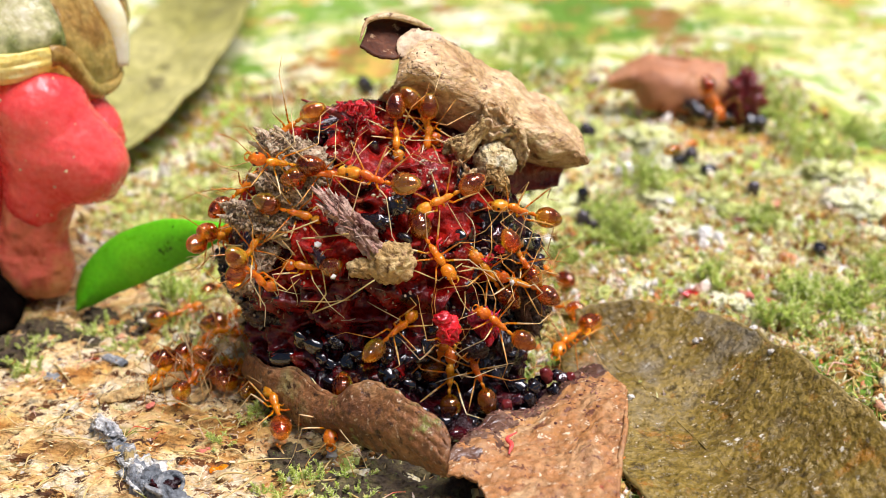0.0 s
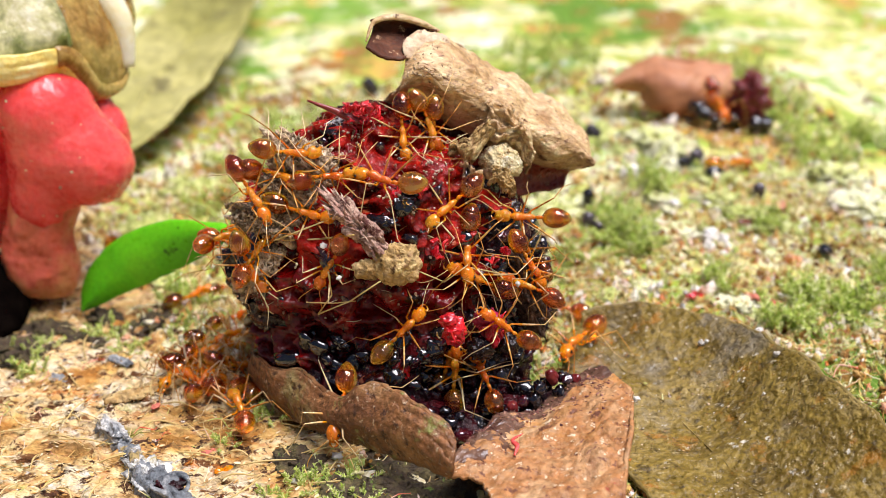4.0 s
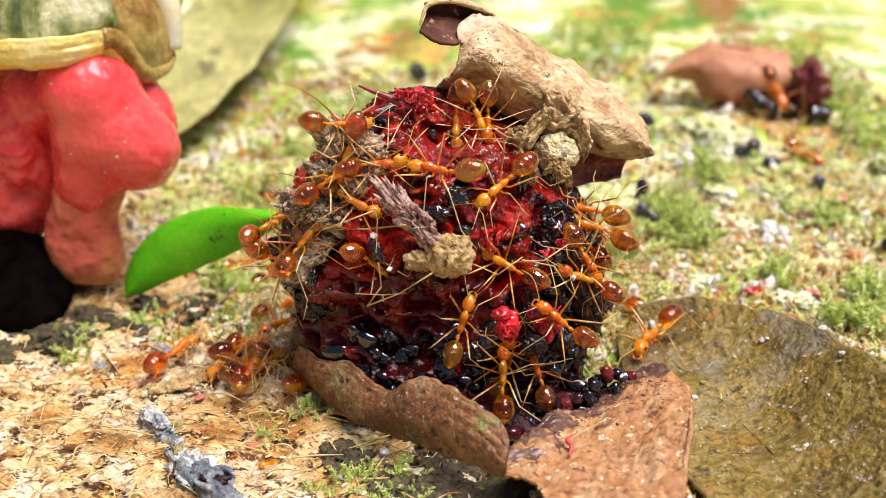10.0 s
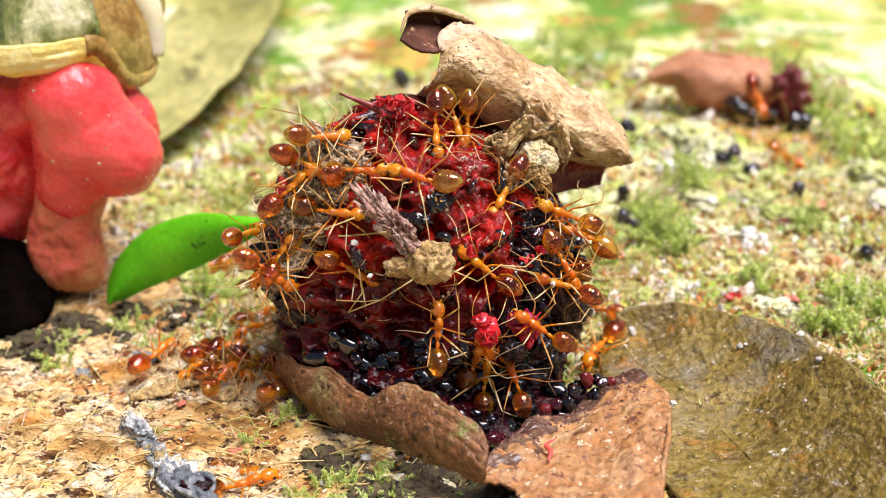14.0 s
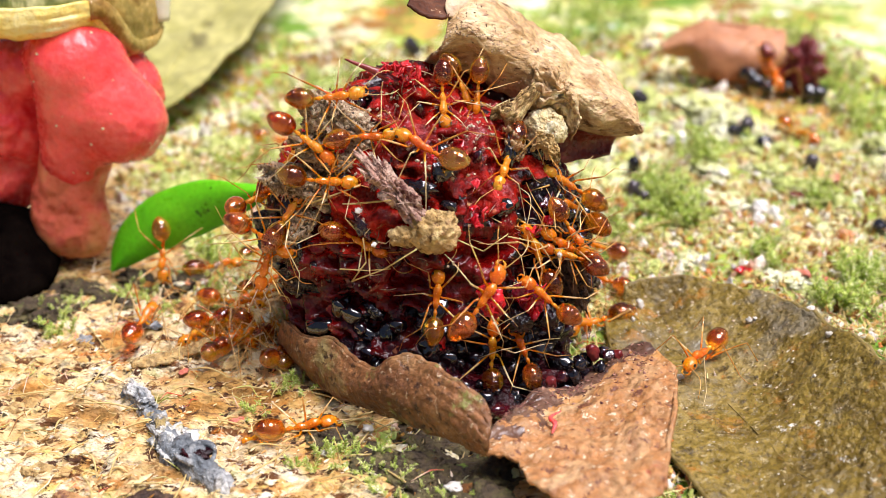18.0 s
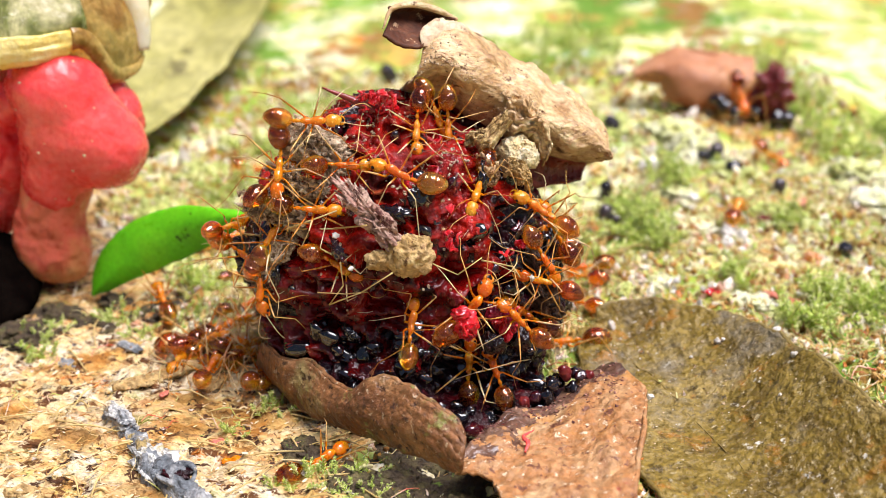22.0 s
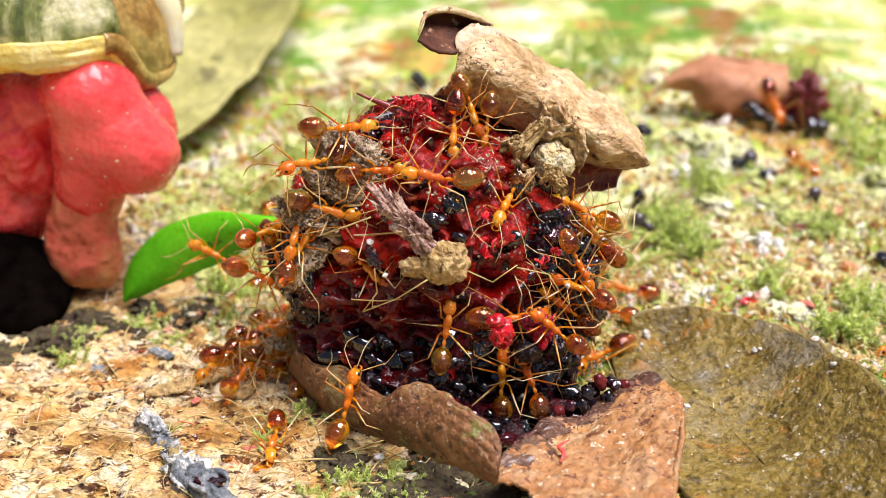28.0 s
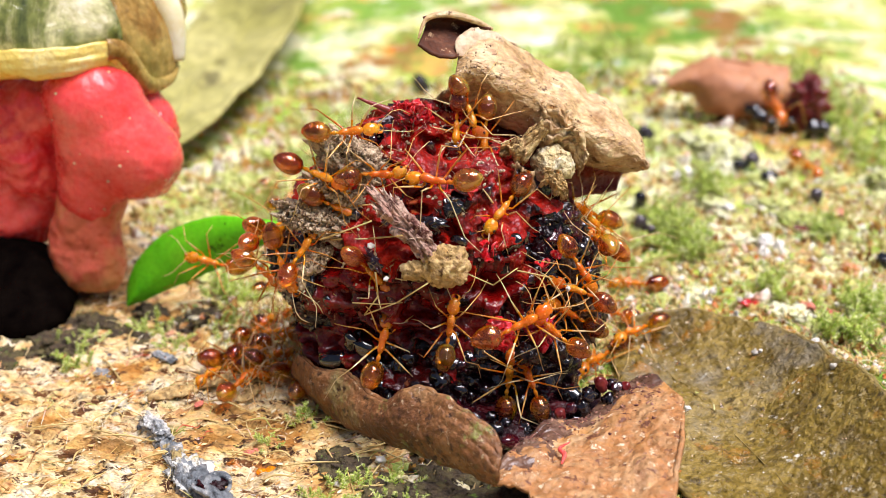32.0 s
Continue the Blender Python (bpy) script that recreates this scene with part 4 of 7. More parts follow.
def leaf_blade(base, axis, side, length, width, power, cup, lift, wave, seed, near_half=1.0):
    """A leaf: fn(u along, v across). cup bends its sides up, lift raises its far end."""
    base, axis, side = Vector(base), Vector(axis).normalized(), Vector(side).normalized()
    up = axis.cross(side).normalized()
    if up.z < 0:
        up = -up

    def fn(u, v):
        s = (v - 0.5) * 2
        w = width * max(0.02, math.sin(math.pi * min(1, max(0, u)) ** power)) ** 0.9
        if s < 0:
            w *= near_half * min(1.0, 0.15 + 2.6 * u)
        p = base + axis * (u * length) + side * (s * w)
        p += up * ((cup if s > 0 or near_half == 1.0 else -1.0) * (s * w / width) ** 2 + lift * u * u)
        p += up * wave * noise.fractal(p * 0.25 + Vector((seed, 0, 0)), 0.8, 2.1, 4)
        return np.array(p)
    return fn


def build_leaf(name, label, fn, mat, vein_mat, thick=0.25, nu=80, nv=44, veins=8, r=0.22, mid=0.5):
    top = thing(name, label, "leaf")
    part("blade", sheet(fn, nu, nv, thick), mat, top)
    off = np.array((0, 0, thick * 0.5))
    part("midrib", tube([fn(u, mid) + off for u in np.linspace(0.02, 0.98, 50)], [r, r * 0.8, r * 0.3], 7), vein_mat, top)
    for v in (0.0, 1.0):
        part("margin", tube([fn(u, v) for u in np.linspace(0.01, 0.99, 90)], [thick * 0.45, thick * 0.6, thick * 0.45], 6), vein_mat, top)
    for k in range(veins):
        u0 = 0.08 + 0.8 * k / veins
        for sgn in (-1, 1):
            pts = [fn(min(0.99, u0 + 0.16 * s ** 1.3), mid + sgn * (0.46 if sgn > 0 or mid == 0.5 else 0.9 * mid) * s * (1 if sgn < 0 else 0.96 * (1 - mid) / 0.46)) + off * 0.9 for s in np.linspace(0, 1, 16)]
            part("side_vein", tube(pts, [r * 0.4, r * 0.25, r * 0.1], 5), vein_mat, top)
    return top


M_FADED = material("faded_leaf", [(0.25, (0.17, 0.16, 0.035)), (0.45, (0.34, 0.32, 0.085)), (0.62, (0.50, 0.46, 0.17)), (0.85, (0.26, 0.24, 0.05))], scale=60, rough=0.45, fine=900, fine_amount=0.6, bump=0.4, flecks=[(160, 0.62, 0.68, (0.16, 0.14, 0.05))])
build_top_leaf()
build_front_leaf()
build_torn_leaf()
OLIVE_FLAT = edged([(10.8, 6.4, 0.5), (10.5, 3.5, 0.3), (10.8, 0.0, 0.4), (11.5, -5.0, 0.6), (13.0, -11.0, 0.6), (16.0, -17.0, 0.6), (22.0, -21.0, 0.8), (29.0, -22.5, 1.2)],
                   [(11.9, 7.7, 1.4), (13.8, 8.0, 1.7), (15.8, 7.9, 1.8), (17.9, 6.4, 2.0), (20.0, 4.2, 2.4), (21.4, 0.8, 3.2), (22.6, -4.0, 4.2), (23.9, -9.5, 4.8), (26.0, -16.0, 4.0), (29.0, -22.0, 2.0)], (0.4, 0, -1.1), 0.25, 4.0, 80)


def olive_blade(u, v):
    """The cupped blade, with a crease across it near its blunt base."""
    p = OLIVE_FLAT(u, v)
    p = p + np.array((0, 0, -0.35 * math.exp(-((u - 0.13 - 0.05 * v) / 0.03) ** 2) * v * (1 - v) * 2 + 0.12 * math.sin(60 * (u - 0.35 * v)) * v * (1 - v)))
    return np.array((p[0], p[1], max(p[2], gz(p[0], p[1]) + 0.7)))


build_leaf("olive_leaf", "large olive-brown fallen leaf, cupped, with fine veins",
           olive_blade, M_OLIVE, M_VEIN, 0.25, 130, 70, 14, 0.05, 0.4)
GREEN = edged([(-20.65, 12.4, 0.05), (-19.4, 12.0, 0.7), (-16.7, 11.4, 2.2), (-14.0, 10.8, 3.65), (-12.0, 10.2, 4.9), (-10.5, 9.8, 6.0), (-8.9, 9.4, 7.05)],
              [(-20.8, 12.5, 0.1), (-20.6, 12.7, 1.4), (-19.8, 12.7, 3.1), (-18.0, 12.3, 5.0), (-15.7, 11.8, 6.3), (-13.8, 11.2, 6.9), (-11.8, 10.4, 7.15), (-8.9, 9.4, 7.1)], (0.1, -0.5, 0.15), 0.06, 7.0, 80)
build_leaf("green_leaf", "fresh bright green lance-shaped leaf standing on edge", GREEN, M_GREEN, M_GREEN, 0.15, 70, 26, 6, 0.05)
build_leaf("fallen_leaf", "long dull olive fallen leaf lying on the moss",
           leaf_blade((-24.5, 33, 1.5), (8.5, 66, 6), (1, -0.13, 0.04), 68, 5.4, 0.75, 0.6, 0.0, 0.5, 11.0), M_FADED, M_FADED, 0.4, 60, 24, 6, 0.3)


# ---- pink fruit with its rind ----
def build_fruit():
    top = thing("split_fruit", "split fruit with pink flesh and green-yellow rind", "fruit")
    flesh = (fused((-21.6, 15.6, 10.6), [(-21.6, 15.0, 13.0, 2.7, 2.8, 2.8), (-20.55, 14.7, 10.6, 3.0, 2.8, 3.0), (-19.3, 14.6, 9.3, 2.2, 2.4, 2.3), (-22.5, 14.6, 10.1, 2.0, 2.2, 4.3),
                                              (-22.6, 15.2, 13.8, 2.6, 2.6, 2.0), (-18.7, 14.8, 9.6, 1.9, 2.0, 2.0), (-22.9, 14.7, 7.4, 1.9, 2.0, 3.0)], 0.4, 180, 120, 0.12, 0.5, 2.0, 0.5))
    part("flesh", flesh, M_FLESH, top)
    part("back_lobe", fused((-18.9, 17.8, 10.4), [(-18.9, 17.6, 10.5, 1.5, 1.6, 1.8), (-19.8, 17.9, 11.6, 1.6, 1.8, 1.9), (-19.6, 18.0, 8.6, 1.4, 1.6, 2.0)], 0.4, 70, 46, 0.2, 0.6, 4.0, 0.6), M_FLESH, top)
    part("inner_mass", fused((-28.6, 17.4, 9.5), [(-28.4, 17.2, 10.4, 4.0, 3.2, 4.4), (-30.0, 17.2, 5.4, 4.2, 3.2, 3.8), (-25.6, 16.4, 12.6, 2.6, 2.2, 2.2), (-26.0, 16.6, 8.8, 1.7, 1.8, 3.2), (-32.4, 17.8, 10, 4.5, 4.6, 7.0), (-27.2, 15.0, 9.8, 1.1, 1.2, 2.6)],
                             0.2, 150, 100, 0.35, 0.45, 9.0, 1.2), M_FLESH_DEEP, top, "deep red folded inner flesh")
    part("stump", fused((-23.5, 14.4, 4), [(-23.9, 14.4, 2.3, 2.2, 1.8, 2.0), (-23.3, 14.6, 4.8, 2.2, 2.0, 3.4), (-24.6, 14.4, 3.2, 1.3, 1.5, 2.6), (-22.4, 14.6, 2.4, 1.3, 1.5, 2.0), (-22.6, 14.8, 7.2, 2.2, 2.0, 2.4)], 0.3, 90, 66, 0.25, 0.5, 5.0, 0.8),
         M_FLESH_OLD, top, "brownish flesh stump")
    # added black mass: the deep shade under the fruit, built as a solid
    part("shade_mass", fused((-30, 15.8, 1.5), [(-28.6, 11.4, 0.1, 4.4, 3.4, 2.0), (-29.0, 14.0, 1.0, 4.2, 3.6, 3.0), (-33.5, 15.5, 2.5, 4.0, 4.0, 4.5)], 0.5, 60, 36, 0.4, 0.5, 8.0, 0.4), M_SHADE, top, "matte black mass standing in for shade under the fruit")

    def dome(u, v):
        a = radians(-175 + 190 * u)
        e = radians(70 * v)
        rr = 1 + 0.05 * noise.noise(Vector((u * 6, v * 4, 2)))
        droop = -3.2 * math.exp(-((u - 0.80) / 0.088) ** 4) * (1 - v) ** 2
        return np.array((-27.2 + 9.7 * rr * math.cos(e) * math.cos(a), 21.5 + 8.8 * rr * math.cos(e) * math.sin(a), 16.9 + droop + 7 * math.sin(e)))
    part("rind", sheet(lambda u, v: dome(0.7 * u, v), 64, 30, 0.7), M_PEEL, top, "green rind with white reflections painted into its colour")
    part("browned_rind", sheet(lambda u, v: dome(0.7 + 0.3 * u, v), 30, 30, 0.7), M_BROWN_RIND, top, "browned, yellowish end of the rind")
    rim = [dome(u, 0.0) for u in np.linspace(0.0, 0.74, 26)]
    lip = edged([q + np.array((0, 1.5, -1.5 + 0.35 * noise.noise(Vector(q) * 0.4))) for q in rim], [q + np.array((0, -0.45, 0.55 + 0.2 * noise.noise(Vector(q) * 0.5))) for q in rim], (0, -0.75, -0.45), 0.12, 6.0, 60, 0.1)
    part("rim", sheet(lip, 110, 24, 0.5), M_RIM, top, "thick yellow cut rim turned under")
    rim = [dome(u, 0.0) + np.array((0.1, -0.05, -0.1)) for u in np.linspace(0.66, 0.86, 32)]
    part("browned_rim", tube(rim, [0.8, 0.75, 0.6, 0.45, 0.3], 12), M_BROWN_RIND, top, "browned drooping end of the rim")
    inside = edged([dome(u, 0.0) + np.array((-0.6, 0.9, -0.2)) for u in (0.60, 0.68, 0.75, 0.81, 0.86)], [dome(u, 0.0) + np.array((-1.6, 1.4, 2.6)) for u in (0.60, 0.68, 0.75, 0.81, 0.86)], (-0.3, 0.3, 0), 0.2, 3.0)
    part("rind_inside", sheet(inside, 30, 14, 0.3), M_TIP, top, "dark brown inner side of the drooping rind")
    cut = [dome(u, v) + np.array((0.1, -0.1, 0.0)) for u, v in zip(np.linspace(0.865, 0.93, 40), np.linspace(0.0, 0.95, 40) ** 1.1)]
    part("cut_edge", tube(cut, [0.6, 1.0, 1.05, 1.0, 0.8], 12), M_PALE_RIM, top, "pale cream cut edge of the rind")
    random.seed(29)
    front = [q for q in flesh[0] if q[1] < 14.2 and q[2] > 5.5]
    for k in range(18):
        x, y, z = random.choice(front)
        r = rnd(0.03, 0.085)
        part("speck", ball(r * 1.3, r * 0.7, r, 8, 6, 0.3, 2, k), M_PALE, top, at=mm(x, y - 0.02, z))
    return top



build_fruit()


# ---- debris on and round the mound ----
def lump_thing(name, label, category, mat, at, r, wobble, freq, seed, group="", nu=40, nv=26):
    ob = new(name, mesh_of(name, *ball(*r, nu, nv, wobble, freq, seed), mat))
    ob.matrix_basis = at
    return tagged(ob, label, category, group)


def clod(label, at, r, seed, n, mat, group=""):
    """A clod of soil: a rough core with many small crumbs stuck to it."""
    top = thing("soil_clod", label, "soil", at, group)
    part("core", ball(r[0], r[1], r[2], 90, 56, 0.5, 3.0, seed), mat, top)
    random.seed(int(seed * 10))
    forms = [ball(0.10, 0.08, 0.06, 8, 6, 1.0, 1.6, k) for k in range(3)] + [tube([(-0.35, 0, 0), (0, 0.1, 0.08), (0.35, 0, 0.05)], [0.012, 0.022, 0.01], 4)]
    places = []
    for k in range(n):
        d = Vector((rnd(-1, 1), rnd(-1, 0.6), rnd(-0.6, 1))).normalized()
        p = Vector((d.x * r[0], d.y * r[1], d.z * r[2])) * (0.85 + 0.3 * random.random() + 0.35 * noise.noise(d * 2.3 + Vector((seed, 0, 0))))
        places.append((3 if k % 9 == 0 else k % 3, Matrix.Translation(p) @ Euler((rnd(0, 6), rnd(0, 6), rnd(0, 6))).to_matrix().to_4x4() @ Matrix.Scale(rnd(0.5, 1.6), 4)))
    part("loose_soil", scatter("loose_soil", forms, places, mat), None, top)["kind"] = "stuff"
    return top


clod("grey-brown crumbly soil clod stuck on the pulp", mm(-3.9, 2.3, 13.7, 10, 40, 20), (3.0, 1.1, 1.1), 1.3, 1600, M_SOIL, "soil clods on the pulp")
clod("brown crumbly soil clod on the pulp's shoulder", mm(-5.7, 0.9, 11.0, 0, 22, 15), (2.7, 1.1, 0.8), 4.1, 1500, M_SOIL, "soil clods on the pulp")
clod("grey-brown crumbly soil clod bridging the pulp's shoulder", mm(-4.9, 1.3, 12.5, 0, 35, 15), (2.2, 0.9, 0.7), 2.9, 1100, M_SOIL, "soil clods on the pulp")
clod("brown soil clod on the pulp's flank", mm(-7.2, 0.0, 8.8, 0, -45, 15), (1.6, 0.7, 0.7), 6.4, 500, M_SOIL, "soil clods on the pulp")
clod("dark crumbly soil clod low on the pulp", mm(7.8, 0.4, 6.6, 0, 75, -20), (2.2, 0.7, 0.8), 8.2, 300, M_DARK_SOIL, "soil clods on the pulp")

c = thing("porous_crumb", "tan porous plant crumb with a rough stalk on the pulp", "plant debris", mm(0.5, -2.9, 10.2))
part("knob", ball(1.22, 0.95, 1.15, 56, 36, 0.34, 1.6, 3.3), M_TAN, c)
part("stalk", moved(ball(2.0, 0.5, 0.5, 100, 50, 0.9, 3.4, 7.7), Matrix.Translation((-1.8, 0.9, 1.7)) @ Euler((0.3, radians(42), radians(-22))).to_matrix().to_4x4()), M_STALK, c, "rough reddish-grey stalk")
random.seed(83)
for k in range(22):
    f = random.random()
    b = Vector((-0.6 - 2.9 * f, 0.4 + rnd(-0.2, 0.3), 0.9 + 2.0 * f + rnd(-0.4, 0.4)))
    t = b + Vector((rnd(-0.9, 0.5), rnd(-0.5, 0.2), rnd(-0.2, 0.8)))
    part("fray", tube(spline([tuple(b), tuple((b + t) / 2 + Vector((0, -0.15, 0.1))), tuple(t)], 6), [0.05, 0.035, 0.012], 4), M_STALK, c, "frayed fibre of the stalk")
part("lobe", moved(ball(0.7, 0.5, 0.5, 30, 20, 0.45, 2.0, 5), Matrix.Translation((-1.6, 0.2, -0.3))), M_TAN, c)
c = thing("pale_crumb", "pale cream porous crumb resting against the leaf", "plant debris", mm(6.5, 4.3, 13.0))
part("knob", ball(1.15, 1.0, 1.1, 48, 30, 0.25, 2.4, 9.1), M_PALE, c)


def bract(label, low, up, bulge, seed, mat):
    top = thing("dry_bract", label, "plant debris", group="dry bracts on the pulp")
    part("blade", sheet(edged(low, up, bulge, 0.6, seed, 60, 0.35), 60, 30, 0.08), mat, top)
    return top


bract("curled tan dry bract with a pale crinkled edge", [(3.4, 3.6, 13.6), (4.6, 3.4, 13.9), (6.0, 4.0, 14.6)], [(3.5, 4.2, 14.1), (4.6, 4.2, 14.9), (5.8, 4.6, 15.5)], (0, -0.5, 0.2), 1.0, M_TAN)
bract("broad pale brown curled bract beside the crumb", [(5.4, 5.0, 14.9), (7.0, 4.6, 13.8), (8.1, 5.0, 12.3)], [(5.6, 5.6, 16.2), (7.3, 5.2, 15.6), (8.2, 5.4, 13.8)], (0.3, -0.6, 0.3), 2.0, M_DEAD)
bract("small orange-brown curled scale", [(5.6, 2.6, 12.4), (6.4, 2.2, 12.4), (6.9, 2.4, 11.6)], [(5.7, 3.0, 12.8), (6.6, 2.8, 12.9), (7.2, 2.8, 12.0)], (0.1, -0.3, 0.1), 3.0, M_TAN)
bract("translucent brown scale hanging on the pulp", [(4.0, 2.0, 12.2), (4.6, 1.8, 11.9), (5.2, 2.0, 12.3)], [(4.1, 2.8, 13.6), (4.8, 2.6, 13.8), (5.5, 2.8, 13.4)], (0.1, -0.3, 0.0), 4.0, M_DEAD)

for pts, r in (([(-8.8, 2.0, 9.3), (-7.9, 1.4, 9.5), (-5.9, -0.7, 10.9), (-3.4, -0.5, 11.8)], 0.06), ([(-6.0, 0.0, 10.5), (-3.6, -0.6, 10.8), (-1.7, -2.8, 12.0)], 0.06),
               ([(-3.2, -2.2, 9.6), (-3.1, -2.0, 8.1), (-3.9, -1.9, 6.9), (-2.1, -2.4, 7.9), (-0.4, -3.9, 9.8)], 0.05), ([(-4.5, -2.0, 7.7), (-3.0, -2.2, 7.7), (-1.8, -2.2, 7.8)], 0.04),
               ([(1.6, -2.4, 9.6), (3.0, -2.0, 8.7), (4.3, -1.6, 9.5)], 0.04), ([(4.3, -1.3, 9.2), (6.0, -1.1, 8.7), (6.8, -0.9, 7.3), (7.3, -0.8, 6.6)], 0.05)):
    ob = new("straw", mesh_of("straw", *joined(*[tube([a, (np.array(a) + np.array(b)) / 2, b], [r, r * 0.8, r * 0.8], 5) for a, b in zip(pts, pts[1:])]), M_STRAW))
    tagged(ob, "thin bent pale straw lying on the pulp", "straw", "straws on the pulp")
ob = new("splinter", mesh_of("splinter", *tube(spline([(-1.5, 4.2, 15.7), (-2.6, 4.3, 16.3), (-4.3, 4.4, 17.0)], 12), [0.28, 0.22, 0.05], 7), M_MAROON))
tagged(ob, "dark red splinter jutting from the pulp's crest", "splinter")

random.seed(31)
for k, (x, y, z, s) in enumerate(((-3.0, -5.9, 0.35, 0.42), (13.9, -1.5, 0.60, 0.3), (12.8, 6.6, 0.64, 0.42), (18.5, 2.8, 1.69, 0.3), (18.8, 2.8, 1.82, 0.2), (21.6, 1.8, 3.0, 0.34),
                                  (21.6, -2.0, 3.58, 0.32), (19.5, 11.9, 0.4, 0.35), (18.0, 13.1, 0.4, 0.4), (7.0, -1.7, 8.3, 0.22), (-3.4, -1.9, 11.0, 0.3), (-2.6, -3.0, 9.6, 0.22),
                                  (16.9, 2.4, 0.87, 0.16), (20.3, -4.4, 2.51, 0.16), (24.0, 26.0, 0.6, 0.5), (-5.2, -8.0, 0.3, 0.25), (12.1, 4.7, 0.67, 0.25), (12.3, 5.3, 0.67, 0.2))):
    lump_thing("grain", "small white mineral grain", "grain", M_GRAIN, mm(x, y, z, rnd(0, 90), rnd(0, 90), rnd(0, 90)), (s * 0.75, s * 0.58, s * 0.5), 0.6, 1.6, k, "white grains", 14, 9)
# fallen fruit seeds, dark and shiny
for k, (x, y, z, s) in enumerate(((8.2, -3.0, 2.5, 0.75), (8.9, -2.6, 2.9, 0.7), (7.8, -3.4, 1.9, 0.8), (9.8, -2.4, 2.6, 0.55), (7.2, -3.6, 1.9, 0.7), (10.3, -2.2, 2.5, 0.6), (9.3, -2.9, 2.0, 0.75), (8.6, -2.2, 2.2, 0.8), (9.6, -1.8, 2.4, 0.7), (6.6, -3.9, 1.8, 0.6),
                                  (15.1, 27.7, 1.0, 1.0), (14.6, 23.4, 0.7, 1.2), (15.4, 22.7, 0.6, 0.9), (28.6, 28.2, 0.6, 1.1), (25.5, 36.4, 0.8, 1.2), (24.2, 35.2, 0.6, 0.9), (26.1, 32.7, 0.6, 1.1),
                                  (31.2, 19.1, 0.6, 1.0), (-2.4, 58.9, 0.8, 1.6), (17.5, 42.6, 0.8, 1.5), 
                                  (-12.5, 20.0, 0.4, 0.8))):
    near = k < 10
    lump_thing("fallen_seed", "dark purple shiny fallen fruit seed" if near else "black shiny fallen seed on the moss", "seed", (M_MAROON if k % 4 == 1 else M_SEED) if near else M_OLD_SEED,
               mm(x, y, z + (0 if near else gz(x, y)), rnd(0, 90), rnd(0, 90), rnd(0, 90)), (s * 0.7, s * 0.52, s * 0.48), 0.3 if near else 0.25, 1.2, k + 0.5, "fallen seeds", 20, 13)

# brown scrap with dark fruit remains, farther off
c = thing("leaf_scrap", "reddish-brown dry leaf scrap on the moss", "leaf")
part("blade", sheet(edged([(20.4, 50.6, 2.2), (22.6, 49.4, 1.9), (24.0, 47.4, 0.6), (27.0, 47.0, 0.5), (30.5, 47.5, 0.5)], [(20.3, 51.0, 2.7), (22.5, 50.6, 4.2), (25.0, 50.0, 4.9), (28.0, 49.5, 4.7), (31.0, 49.5, 4.3)], (0, -1.6, 0.3), 0.4, 5.0), 50, 26, 0.3), M_SCRAP, c)
part("stem", tube(spline([(20.8, 50.6, 2.2), (19.6, 50.8, 1.6), (18.6, 50.4, 0.9)], 10), [0.25, 0.2, 0.12], 6), M_SCRAP, c)
part("edge", tube(spline([(20.4, 51.0, 2.7), (22.5, 50.5, 4.2), (25.0, 49.9, 4.9), (28.0, 49.4, 4.7), (31.0, 49.4, 4.3)], 30), [0.1, 0.25, 0.25, 0.15], 6), M_SCRAP, c)
c = thing("fruit_remains", "dark maroon lump of fruit remains on the moss", "fruit")
part("flesh", moved(ball(1.6, 1.4, 2.0, 50, 34, 0.75, 2.2, 2.0), Matrix.Translation((32.0, 45.0, 2.4))), M_MAROON, c)
for k, (x, y, z) in enumerate(((28.0, 45.0, 1.2), (28.8, 44.2, 1.0), (27.4, 45.6, 1.7), (29.4, 44.6, 0.8), (33.0, 43.2, 0.8), (32.2, 43.0, 0.9), (30.4, 44.4, 1.0))):
    part("seed", ball(0.8, 0.7, 0.6, 16, 10, 0.3, 1.4, k), M_SEED, c, at=mm(x, y, z))

# weathered grey twig with a hollow end
c = thing("grey_twig", "weathered grey-white hollow twig end in the bark", "twig")
tw = spline([(-16.8, -2.0, -0.2), (-15.2, -3.4, -0.1), (-14.0, -5.4, 0.1), (-12.9, -7.5, 0.2), (-11.6, -8.8, 0.1), (-10.0, -10.6, 0.1), (-8.6, -12.5, -0.1)], 60)
g = tube(tw, [0.25, 0.5, 0.42, 0.7, 0.75, 0.5, 0.4], 22)
part("wood", ([tuple(np.array(v) * 1.0 + np.array((0.25, 0.15, 0.7)) * 0.75 * noise.fractal(Vector(v) * 0.9, 0.7, 2.1, 6) + np.array((0, 0, 0.12))) for v in g[0]], g[1]), M_GREY, c)
ring = [(-11.5 + 0.95 * math.cos(a), -8.7 + 0.78 * math.sin(a), 0.8 + 0.15 * math.sin(a * 2)) for a in np.linspace(0, 2 * math.pi, 26)]
part("hollow_rim", tube(ring, [0.10, 0.26, 0.08, 0.2, 0.10], 8), M_GREY, c)
part("crust", moved(ball(1.9, 1.0, 0.6, 60, 36, 0.7, 2.2, 4.4), Matrix.Translation((-13.0, -7.0, 0.15)) @ Euler((0, 0, radians(-55))).to_matrix().to_4x4()), M_CRUST, c, "white crusty lichen")
part("chip", moved(ball(1.3, 0.5, 0.4, 40, 20, 0.5, 2.0, 1.4), Matrix.Translation((-15.6, -2.9, 0.5)) @ Euler((0, 0, radians(-50))).to_matrix().to_4x4()), M_GREY, c)
